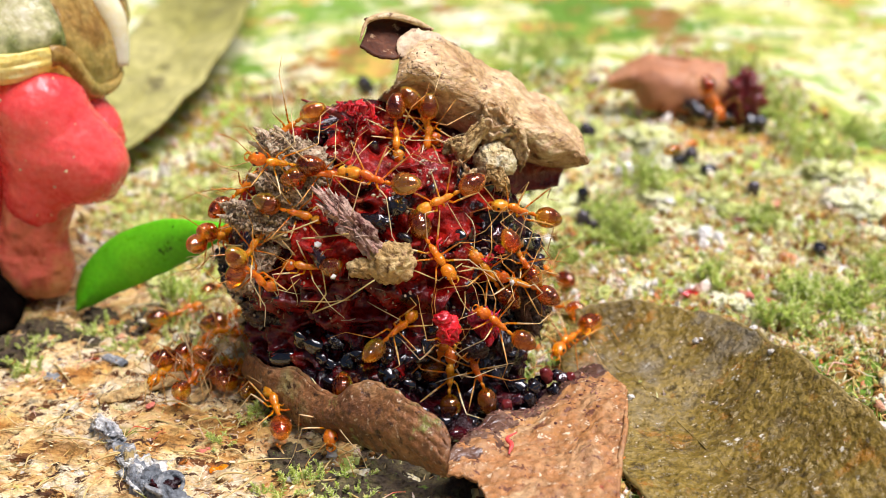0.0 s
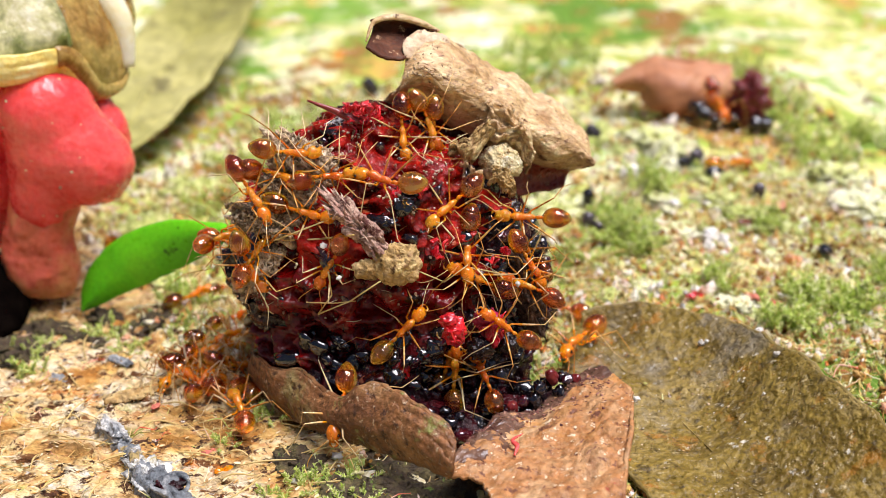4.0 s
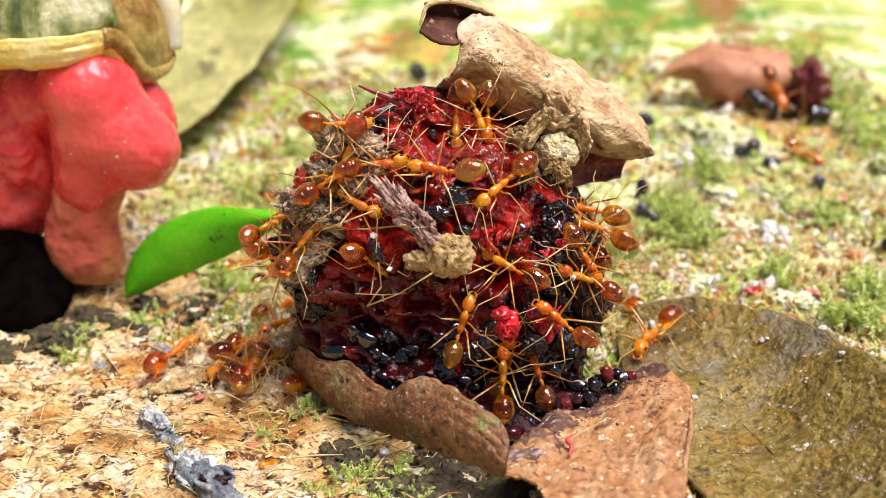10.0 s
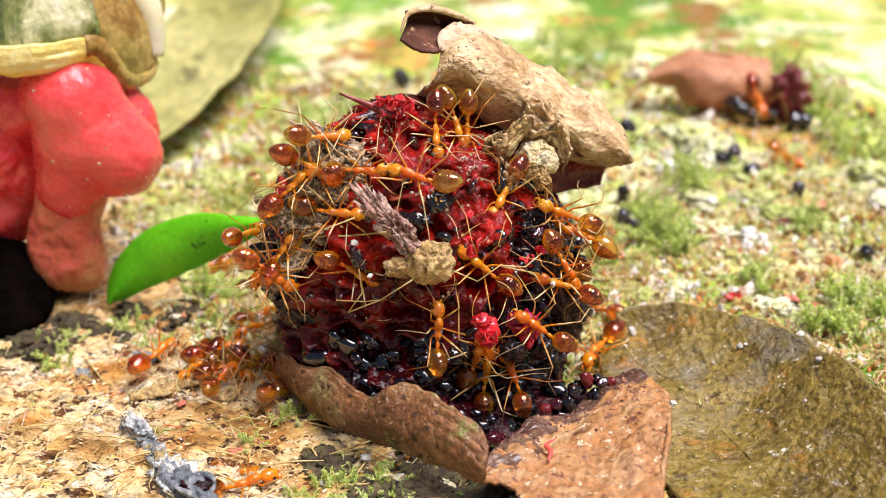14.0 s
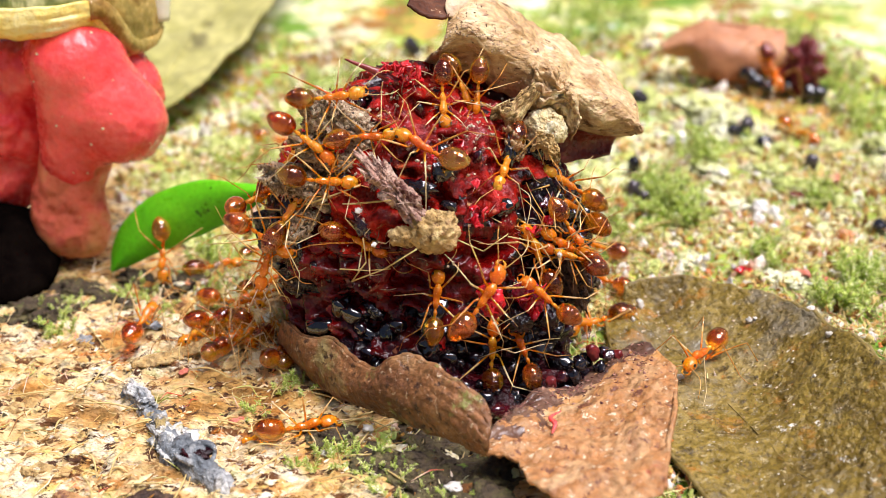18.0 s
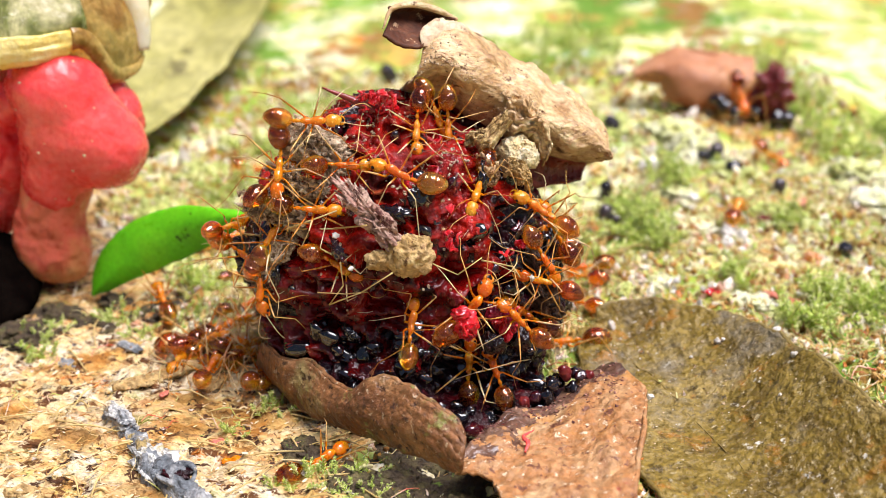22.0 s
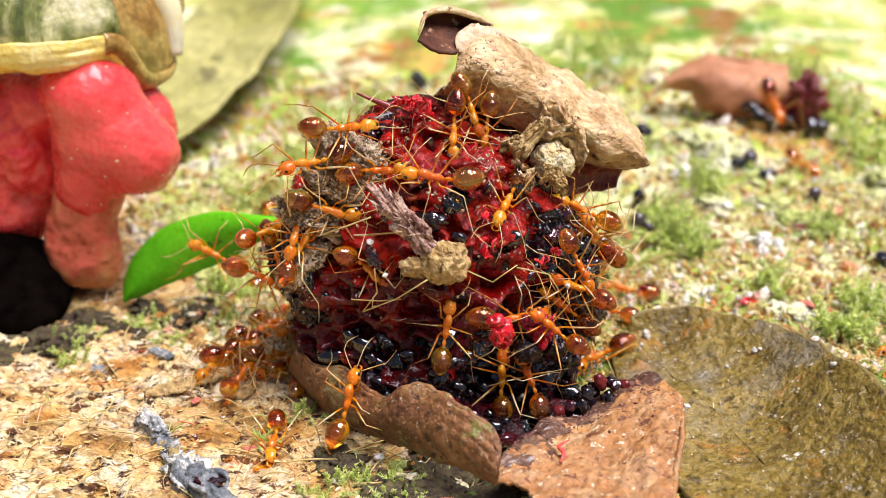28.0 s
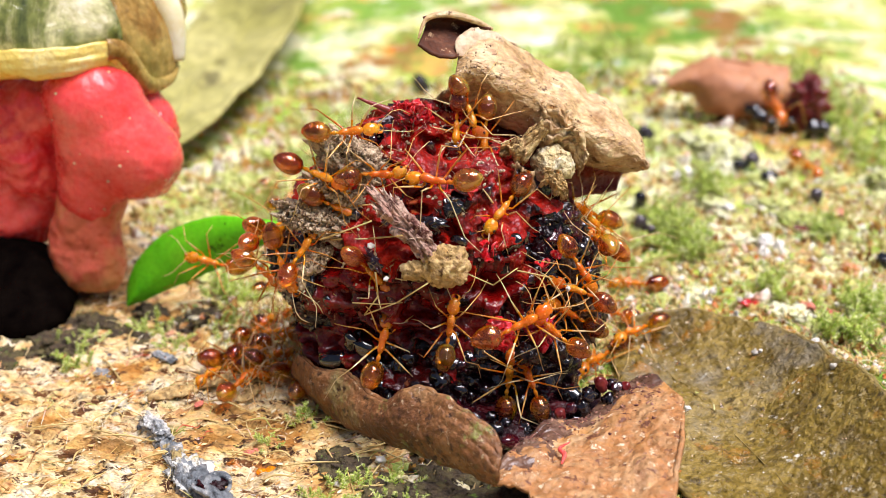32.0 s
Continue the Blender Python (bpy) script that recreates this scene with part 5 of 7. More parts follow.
# no cavity here: a flat black lump gives the hole its shade
part("hollow", moved(ball(0.80, 0.62, 0.25, 40, 20, 0.6, 1.8, 3), Matrix.Translation((-11.5, -8.7, 0.75))), M_SPILL_HOLE, c, "dark lump standing in for the knot hole's shade")


# ---- loose cover of the ground ----
def flake_form(seed):
    def fn(u, v):
        w = 0.35 * (math.sin(math.pi * (0.06 + 0.88 * u)) ** 0.6) * (1 + 0.3 * noise.noise(Vector((u * 5, seed, 0))))
        return np.array(((u - 0.5) * 2.0, (v - 0.5) * 2 * w + 0.12 * noise.noise(Vector((u * 3, v, seed))), 0.25 * (u - 0.5) ** 2 + 0.1 * noise.noise(Vector((u * 4, v * 3, seed + 5))) + 0.12 * (v - 0.5) ** 2))
    return sheet(fn, 7, 4, 0.05)


def scatter_cover():
    random.seed(77)
    flakes = [flake_form(k * 1.7) for k in range(8)]
    pl = []
    while len(pl) < 4200:
        x, y = rnd(-30, 4), rnd(-13, 14)
        if bark_zone(x, y) < rnd(-0.5, 0.4) or noise.noise(Vector((x, y, 2)) * 0.45) < rnd(-0.5, 0.35):
            continue
        grain = 25 + 50 * noise.noise(Vector((x, y, 8)) * 0.12)
        s = rnd(0.05, 0.22) * (2.4 if random.random() < 0.03 else 1)
        pl.append((random.randrange(8), Matrix.Translation((x, y, gz(x, y) + rnd(-0.04, 0.08))) @ Euler((radians(rnd(-42, 42)), radians(rnd(-30, 30)), radians(grain + rnd(-38, 38)))).to_matrix().to_4x4()
                   @ Matrix.Diagonal((s, s * rnd(0.4, 1.3), s, 1))))
    tagged(new("bark_flakes", scatter("bark_flakes", flakes, pl, M_FLAKE)), "pale tan and orange bark flakes strewn on the ground", "bark", kind="stuff")
    crumbs = [ball(0.34, 0.22, 0.14, 8, 6, 1.1, 1.5, k * 2.3) for k in range(6)]
    pl = []
    while len(pl) < 14000:
        x, y = rnd(-34, 40), rnd(-13, 62) if random.random() < 0.7 else rnd(-13, 25)
        if bark_zone(x, y) > rnd(-0.6, 0.5) or (x - 0.2) ** 2 / 70 + (y - 4.4) ** 2 / 40 < 1:
            continue
        s = rnd(0.2, 1.25) * (2.0 if random.random() < 0.06 else 1)
        pl.append((random.randrange(6), Matrix.Translation((x, y, gz(x, y) + rnd(0, 0.2))) @ Euler((rnd(0, 6), rnd(0, 6), rnd(0, 6))).to_matrix().to_4x4() @ Matrix.Diagonal((s, s * rnd(0.6, 1.2), s, 1))))
    tagged(new("moss_crumbs", scatter("moss_crumbs", crumbs, pl, M_CRUMB)), "yellowish crumbs of moss, soil and plant litter", "litter", kind="stuff")
    # short moss fuzz between the crumbs
    blades = [tube([(0, 0, -0.05), (0.05 * k, 0.1, 0.28), (0.1 * k - 0.1, 0.25, 0.52)], [0.035, 0.06, 0.012], 3, False) for k in range(4)]
    pl = []
    while len(pl) < 8000:
        x, y = rnd(-30, 36), rnd(-12, 34)
        if bark_zone(x, y) > rnd(-0.7, 0.25) or (x - 0.2) ** 2 / 70 + (y - 4.4) ** 2 / 40 < 1 or noise.noise(Vector((x, y, 6)) * 0.3) < rnd(-0.5, 0.45):
            continue
        pl.append((random.randrange(4), Matrix.Translation((x, y, gz(x, y))) @ Euler((rnd(-0.9, 0.9), rnd(-0.9, 0.9), rnd(0, 6.3))).to_matrix().to_4x4() @ Matrix.Scale(rnd(0.6, 1.5), 4)))
    tagged(new("moss_fuzz", scatter("moss_fuzz", blades, pl, M_FUZZ)), "short yellow-green moss fuzz on the litter", "moss", kind="stuff")


def fibre_felt():
    """Short fine fibres matted over litter and bark."""
    random.seed(203)
    forms = [tube(spline([(-1, 0, 0), (-0.3, 0.22 * k - 0.3, 0.16), (0.4, 0.14 - 0.1 * k, 0.1), (1, 0.1 * k, 0.02)], 7), [0.022, 0.034, 0.03, 0.012], 4, False) for k in range(4)]
    pl = []
    while len(pl) < 5200:
        x, y = rnd(-28, 36), rnd(-12, 30)
        if (x - 0.2) ** 2 / 80 + (y - 4.4) ** 2 / 50 < 1:
            continue
        bark = bark_zone(x, y) > 0
        if bark and random.random() < 0.7:
            continue
        s = rnd(0.25, 0.95) * (1.7 if random.random() < 0.05 else 1)
        pl.append((random.randrange(4), Matrix.Translation((x, y, gz(x, y) + rnd(0.0, 0.12 if bark else 0.4))) @ Euler((rnd(-0.3, 0.3), rnd(-0.5, 0.5), rnd(0, 6.3))).to_matrix().to_4x4() @ Matrix.Diagonal((s, s, s * 1.2, 1))))
    tagged(new("fibre_felt", scatter("fibre_felt", forms, pl, M_FELT)), "matted fine straw, green and rust fibres on the ground", "fibre", kind="stuff")


def frond(n, ln, seed):
    """A moss shoot: a bent stem with narrow leaves all round, about ln long."""
    random.seed(seed)
    stem = spline([(0, 0, 0), (rnd(-0.2, 0.2), rnd(-0.2, 0.2), ln * 0.5), (rnd(-0.6, 0.6), rnd(-0.6, 0.3), ln)], n)
    geos = [tube(stem, [0.05, 0.04, 0.02], 4)]
    for k in range(1, n):
        for s in range(4):
            a = rnd(0, 6.28)
            l = rnd(0.26, 0.46) * (1.2 - 0.6 * k / n)
            b = stem[k]
            tip = b + np.array((math.cos(a) * l, math.sin(a) * l, l * rnd(0.5, 1.1)))
            geos.append(tube([b, (b + tip) / 2 + (0, 0, 0.02), tip], [0.02, 0.042, 0.008], 3, False))
    return joined(*geos)


def moss_tufts():
    forms = [frond(15, rnd(1.4, 2.2), 100 + k) for k in range(6)]
    random.seed(91)
    tufts = ((16.6, 21.4, 44, 1.5), (17.6, 19.2, 26, 1.2), (16.4, 24.6, 26, 1.2), (27.3, 11.6, 24, 1.4), (25.4, 7.9, 30, 1.3), (20.6, 30.0, 30, 1.8), (27.6, 22.8, 20, 1.2), (-23.0, 8.1, 22, 1.6), (-6.2, -8.6, 9, 1.2), (-7.4, -1.6, 14, 1.0), (-3.3, -7.4, 14, 1.3), (-1.8, -9.6, 26, 1.7), (1.0, -11.6, 18, 1.3), (-4.4, -7.6, 16, 1.2),
             (30.0, 9.5, 30, 2.0), (12.5, 16.5, 16, 1.4), (22.3, 14.5, 16, 1.2), (-22.5, 5.5, 18, 1.3), (-18.2, 9.6, 18, 1.3), (-13.6, 9.6, 16, 1.2), (-16.4, 7.0, 12, 1.0), (-11.6, 6.6, 12, 1.0), (-9.0, -4.0, 8, 1.0), (-1.0, -10.5, 14, 1.6), (-12.0, 27, 40, 3.5), (2, 40, 50, 5), (-8, 47, 50, 5),
             (12, 44, 46, 5), (30, 60, 60, 7), (14, 66, 60, 8), (38, 40, 50, 5), (35, 14, 36, 2.6), (-9, 38, 40, 4), (-14, 13.5, 16, 1.4), (33, 50, 50, 5))
    for x, y, n, r in tufts:
        pl = []
        for k in range(n):
            a, d = rnd(0, 6.28), r * math.sqrt(random.random())
            px, py = d * math.cos(a), d * math.sin(a)
            s = rnd(0.3, 0.65) if y < 0 else rnd(0.35, 0.75) if x < 0 and y < 12 else rnd(0.75, 1.45)
            pl.append((random.randrange(6), Matrix.Translation((px, py, gz(x + px, y + py) - gz(x, y) - 0.1)) @ Euler((radians(rnd(10, 70)), 0, rnd(0, 6.28))).to_matrix().to_4x4() @ Matrix.Scale(s, 4)))
        ob = new("moss_tuft", scatter("moss_tuft", forms, pl, M_MOSS))
        ob.matrix_basis = mm(x, y, gz(x, y))
        tagged(ob, "feathery yellow-green moss tuft on the ground", "moss", "moss tufts", "stuff")


def cushions():
    """Low pale cushions of lichen and moss, white lumps and red scraps among the litter."""
    random.seed(119)
    made = 0
    while made < 46:
        x, y = rnd(9, 40), rnd(8, 46)
        if made > 34:
            x, y = rnd(-20, -6), rnd(14, 44)
        if (x - 0.2) ** 2 / 120 + (y - 4.4) ** 2 / 90 < 1 or (x < 20 and y < 9) or bark_zone(x, y) > 0.2:
            continue
        r = rnd(0.6, 1.7) * (1 + 0.02 * y)
        lump_thing("lichen_cushion", "low pale yellow-green lichen cushion", "lichen", M_CUSHION, mm(x, y, gz(x, y) + 0.05, 0, 0, rnd(0, 180)), (r, r * rnd(0.5, 0.8), r * rnd(0.2, 0.4)), 0.75, 2.6, made * 1.7, "lichen cushions", 40, 22)
        made += 1
    for k, (x, y, r) in enumerate(((23.2, 20.7, 0.85), (24.0, 20.2, 0.6), (22.8, 19.4, 0.55), (23.6, 18.4, 0.4), (19.3, 32.4, 0.8), (17.6, 13.2, 0.45), (14.2, 15.4, 0.4), (15.2, 14.2, 0.3), (21.6, 26.4, 0.5), (26.4, 15.0, 0.4), (20.4, 12.8, 0.4))):
        lump_thing("white_lump", "chalky white lump on the litter", "lichen", M_CHALK, mm(x, y, gz(x, y) + r * 0.35, rnd(0, 90), rnd(0, 90), rnd(0, 90)), (r, r * 0.8, r * 0.65), 0.5, 1.8, k * 2.1, "white lumps", 28, 18)
    for k, (x, y, rz, s, mat) in enumerate(((20.1, 12.1, 20, 0.9, M_SHRED), (20.6, 11.8, 70, 0.6, M_SHRED), (24.4, 11.8, -60, 1.4, M_REDDISH), (25.0, 11.0, -40, 1.1, M_REDDISH), (26.6, 23.6, 10, 0.9, M_MAROON), (29.8, 26.0, 40, 1.0, M_REDDISH), (-10.2, -4.4, 30, 0.5, M_REDDISH), (-13.6, -0.8, 75, 0.5, M_REDDISH))):
        def scrap(u, v, s=s, k=k):
            w = 0.45 * s * math.sin(math.pi * (0.1 + 0.8 * u)) * (1 + 0.5 * noise.noise(Vector((u * 5, v * 3, k * 2.0))))
            return np.array(((u - 0.5) * 1.7 * s, (v - 0.5) * 2 * w, 0.3 * s * (0.5 - (v - 0.5) ** 2) + 0.25 * s * noise.noise(Vector((u * 4, v * 4, k * 3.0)))))
        ob = new("red_scrap", mesh_of("red_scrap", *sheet(scrap, 16, 9, 0.08), mat))
        ob.matrix_basis = mm(x, y, gz(x, y) + 0.25, rnd(-15, 15), rnd(-15, 15), rz)
        tagged(ob, "small crumpled reddish scrap on the litter", "plant debris", "red scraps")


def fibres():
    random.seed(17)
    for k in range(90):
        if k < 60:
            x, y = rnd(-20, 0), rnd(-11.5, 8)
            if (x + 4) ** 2 / 60 + (y - 4) ** 2 / 40 < 1:
                y -= 9
        else:
            x, y = rnd(10, 32), rnd(6, 30)
        a, l = rnd(0, 6.28), rnd(1.2, 4.0)
        pts = [(0, 0, 0.1), (math.cos(a) * l * 0.5 + rnd(-0.3, 0.3), math.sin(a) * l * 0.5 + rnd(-0.3, 0.3), rnd(0.2, 0.6)), (math.cos(a) * l, math.sin(a) * l, rnd(0.0, 0.4))]
        ob = new("plant_fibre", mesh_of("plant_fibre", *tube(spline(pts, 12), [0.03, 0.06, 0.02], 5), M_STRAW))
        ob.matrix_basis = mm(x, y, gz(x, y))
        tagged(ob, "thin straw-coloured plant fibre on the ground", "fibre", "plant fibres")


def pulp_specks():
    """Dark maroon specks and short hairs strewn on the torn leaf beside the pulp."""
    random.seed(58)
    forms = [ball(0.10, 0.07, 0.04, 6, 4, 0.6, 2.0, k) for k in range(3)] + [tube([(-0.3, 0, 0), (0, 0.06, 0.08), (0.32, 0.02, 0.05)], [0.01, 0.016, 0.006], 4)]
    pd = []
    for k in range(300):
        u, v = rnd(0.02, 0.85), 1 - abs(random.gauss(0, 0.16))
        if v < 0.1:
            continue
        pd.append((random.choice((0, 1, 2, 3, 3)), Matrix.Translation(Vector(TORN(u, v)) + Vector((0, 0, 0.12))) @ Euler((rnd(-0.4, 0.4), rnd(-0.4, 0.4), rnd(0, 6.3))).to_matrix().to_4x4() @ Matrix.Scale(rnd(0.4, 1.3), 4)))
    tagged(new("pulp_specks", scatter("pulp_specks", forms, pd, M_STAIN)), "dark maroon pulp specks strewn on the torn leaf", "fruit", kind="stuff")


def leaf_dust():
    """Pale specks and soil dust on the olive leaf."""
    random.seed(55)
    fn = olive_blade
    forms = [ball(0.09, 0.08, 0.05, 6, 4, 0.3, 2.0, k) for k in range(3)]
    pl, pd = [], []
    for k in range(480):
        u, v = rnd(0.03, 0.75), rnd(0.12, 0.97)
        p = Vector(fn(u, v)) + Vector((0, 0, 0.13))
        (pl if k % 6 == 0 else pd).append((k % 3, Matrix.Translation(p) @ Matrix.Scale(rnd(0.25, 0.8) * (1.8 if random.random() < 0.05 else 1), 4)))
    tagged(new("leaf_dust", scatter("leaf_dust", forms, pl, M_GRAIN)), "pale dust specks on the olive leaf", "dust", kind="stuff")
    tagged(new("soil_dust", scatter("soil_dust", forms, pd, M_SOIL)), "dark soil specks on the olive leaf", "dust", kind="stuff")


def ground_bits():
    """Curled bark pieces, a grey chip and, before the pulp, soil patches darkened as by shade."""
    for k, (x, y, s, rz, mat, label) in enumerate(((-15.4, 0.6, 1.1, 20, M_TAN, "curled tan bark flake with a dark hollow"), (-19.2, -8.6, 1.0, -10, M_TAN, "curled tan bark flake with a dark hollow"),
                                                   (-13.6, 2.2, 1.3, 35, M_TAN, "broad brown bark curl"), (-20.6, 4.6, 1.0, -40, M_GREY, "weathered grey bark chip"), (-16.8, 5.2, 0.7, -35, M_GREY, "weathered grey bark chip"),
                                                   (-9.0, -6.0, 0.5, 10, M_HEAD, "bright orange scrap on the bark"), (-11.0, 1.0, 0.8, 60, M_TAN, "broad brown bark curl"), (-22.5, -2.5, 0.9, 25, M_TAN, "curled tan bark flake with a dark hollow"),
                                                   (-13.2, -11.2, 1.3, 20, M_DARK_SOIL, "dark weathered bark splinter"), (-16.8, -11.8, 1.0, -30, M_PINK, "pinkish-brown leaf scrap on the bark"))):
        def curl(u, v, s=s, k=k):
            a = 2.4 * (v - 0.5)
            w = 0.55 * s * (0.6 + 0.4 * math.sin(math.pi * u)) * (1 + 0.35 * noise.noise(Vector((u * 5, v * 4, k * 3.0))))
            return np.array(((u - 0.5) * 2.6 * s, w * math.sin(a), 0.6 * w * math.cos(a) - 0.15 * s + 0.15 * noise.noise(Vector((u * 4, v * 6, k)))))
        ob = new("bark_curl", mesh_of("bark_curl", *sheet(curl, 22, 12, 0.09), mat))
        ob.matrix_basis = mm(x, y, gz(x, y) + 0.1, 0, 0, rz)
        tagged(ob, label, "bark", "bark curls")
    random.seed(64)
    # soil lumps painted dark for shaded ground by the front leaf and the fruit
    for k, (x, y, rx, ry) in enumerate(((-2.5, -8.6, 2.2, 1.6), (0.6, -7.4, 2.8, 1.9), (3.6, -8.2, 2.6, 1.9), (-0.6, -9.3, 2.4, 1.5), (2.4, -9.9, 2.4, 1.5), (0.4, -10.6, 2.4, 1.8), (2.6, -11.8, 2.0, 1.4), (-5.2, -5.8, 1.6, 1.3), (-25.6, 9.0, 2.6, 1.8), (-15.6, 10.4, 1.8, 1.1), (-19.6, 8.6, 1.9, 1.1), (-12.6, 8.0, 1.7, 1.0), (-23.0, 7.0, 1.6, 1.0), (-22.4, 10.6, 2.0, 1.4), (-27.5, 6.2, 2.2, 1.6), (-18.8, 11.4, 1.8, 1.0), (-8.6, 4.4, 1.8, 1.4))):
        lump_thing("damp_soil", "crumbly soil on the ground, its dark colour including shade", "soil", M_SHADED_SOIL, mm(x, y, gz(x, y) - (0.1 if y < 0 else 0.25), 0, 0, rnd(0, 180)), (rx, ry, 0.6), 0.5, 2.6, k * 2.7, "damp soil patches", 60, 30)
    lump_thing("grain", "small white mineral grain", "grain", M_GRAIN, mm(1.4, -11.3, 0.55), (0.5, 0.4, 0.3), 0.5, 1.5, 44, "white grains", 20, 12)


scatter_cover()
fibre_felt()
ground_bits()
leaf_dust()
pulp_specks()
moss_tufts()
cushions()
fibres()


# ---- ants ----
def body_form(pts, radii, flat=1.0, sides=14, n=18):
    p = spline(pts, n)
    v, f = tube(p, radii, sides)
    return [(q[0], q[1], p[i // sides][2] + (q[2] - p[i // sides][2]) * flat) for i, q in enumerate(v)], f


def egg(length, r, n=14, sides=18):
    """A pointed egg along -y, from the waist at 0."""
    pts = [(0, -length * k / (n - 1), 0) for k in range(n)]
    prof = [r * (math.sin(math.pi * (0.03 + 0.94 * (k / (n - 1)) ** 0.85)) ** 0.62) for k in range(n)]
    return tube(pts, prof, sides)


def leg_form(side, y1, y2, reach, knee, drop):
    """A thin jointed leg: hip, straight thigh, straight shin and a fine foot."""
    s = side
    hip, top, heel, toe = [np.array(q) for q in ((s * 0.2, y1 * 0.12, -0.04), (s * reach * 0.52, y1, knee), (s * reach * 0.88, (y1 + y2) / 2, -drop * 0.55), (s * reach * 1.1, y2 * 1.12, -drop))]
    bow = np.array((0, 0, 0.05))
    p = [np.zeros(3), hip] + [hip + (top - hip) * f + bow * math.sin(math.pi * f) for f in (0.3, 0.65, 0.94)] + [top]
    p += [top + (heel - top) * f for f in (0.08, 0.4, 0.75)] + [heel] + [heel + (toe - heel) * f - bow * math.sin(math.pi * f) for f in (0.15, 0.55)] + [toe]
    v, f = tube(p, [0.075, 0.045, 0.052, 0.044, 0.027, 0.026, 0.022, 0.027, 0.026, 0.020, 0.015, 0.014, 0.010], 6)
    return v, f, [0 if k < 12 else 1 for k in range(len(f))]


def antenna_form(side, up, out):
    s = side
    pts = [(0, 0, 0), (s * 0.26 * out, 0.4, up * 0.6), (s * 0.5 * out, 0.8, up)]
    lash = [(s * 0.5 * out, 0.8, up), (s * 0.62 * out, 1.25, up * 0.5), (s * 0.6 * out, 1.75, -0.35)]
    return joined(tube(spline(pts, 5), [0.024, 0.020, 0.022], 5), tube(spline(lash, 7), [0.020, 0.022, 0.026, 0.016], 5))


ANT_MESH = {}


def ant_meshes():
    ANT_MESH["head"] = mesh_of("head", *moved(ball(0.34, 0.43, 0.28, 18, 14, 0.1, 1.2, 2), Matrix.Translation((0, 0.32, 0))), M_HEAD)
    ANT_MESH["mandible"] = mesh_of("mandible", *tube(spline([(0.16, 0.66, -0.08), (0.18, 0.84, -0.1), (0.02, 0.95, -0.1)], 6), [0.08, 0.06, 0.02], 6), M_HEAD)
    ANT_MESH["eye"] = mesh_of("eye", *ball(0.06, 0.09, 0.09, 8, 6), M_EYE)
    ANT_MESH["thorax"] = mesh_of("thorax", *body_form([(0, 0.72, 0.08), (0, 0.42, 0.16), (0, 0.05, 0.04), (0, -0.3, 0.07), (0, -0.58, -0.04)], [0.08, 0.17, 0.225, 0.20, 0.155, 0.175, 0.13, 0.06]), M_HEAD)
    ANT_MESH["petiole"] = mesh_of("petiole", *body_form([(0, 0.05, 0), (0, -0.12, 0.1), (0, -0.34, 0.02)], [0.05, 0.11, 0.06], 1.2, 10, 9), M_HEAD)
    ANT_MESH["gaster"] = mesh_of("gaster", *egg(1.45, 0.53), M_GASTER)
    for k, (y0, y1) in enumerate(((0.08, 0.56), (0.555, 0.985), (0.98, 1.36))):
        def plate(u, v, y0=y0, y1=y1, k=k):
            y = y0 + (y1 - y0) * v
            rr = (0.538 + 0.003 * k) * math.sin(math.pi * (0.03 + 0.94 * (y / 1.45) ** 0.85)) ** 0.62
            a = radians(30 + 120 * u)
            return np.array((rr * math.cos(a), -y, rr * math.sin(a)))
        ANT_MESH["tergite", k] = mesh_of("tergite", *sheet(plate, 16, 6, 0.02), M_DARK)
    for k, (up, out) in enumerate(((0.35, 1.0), (0.1, 1.3))):
        for s in (-1, 1):
            ANT_MESH["antenna", k, s] = mesh_of("antenna", *antenna_form(s, up, out), M_LEG)
    for k, (reach, knee, drop) in enumerate(((1.9, 0.75, 0.72), (2.3, 1.0, 0.70), (1.6, 1.2, 0.75))):
        for s in (-1, 1):
            for j, (a, b) in enumerate(((0.85, 1.7), (0.05, 0.0), (-0.95, -2.1))):
                v, f, fm = leg_form(s, a, b, reach * 0.93 * (0.9 if j == 0 else 1.1 if j == 1 else 1.25), knee, drop)
                ANT_MESH["leg", k, s, j] = mesh_of("leg", v, f, [M_HEAD, M_LEG], True, fm)


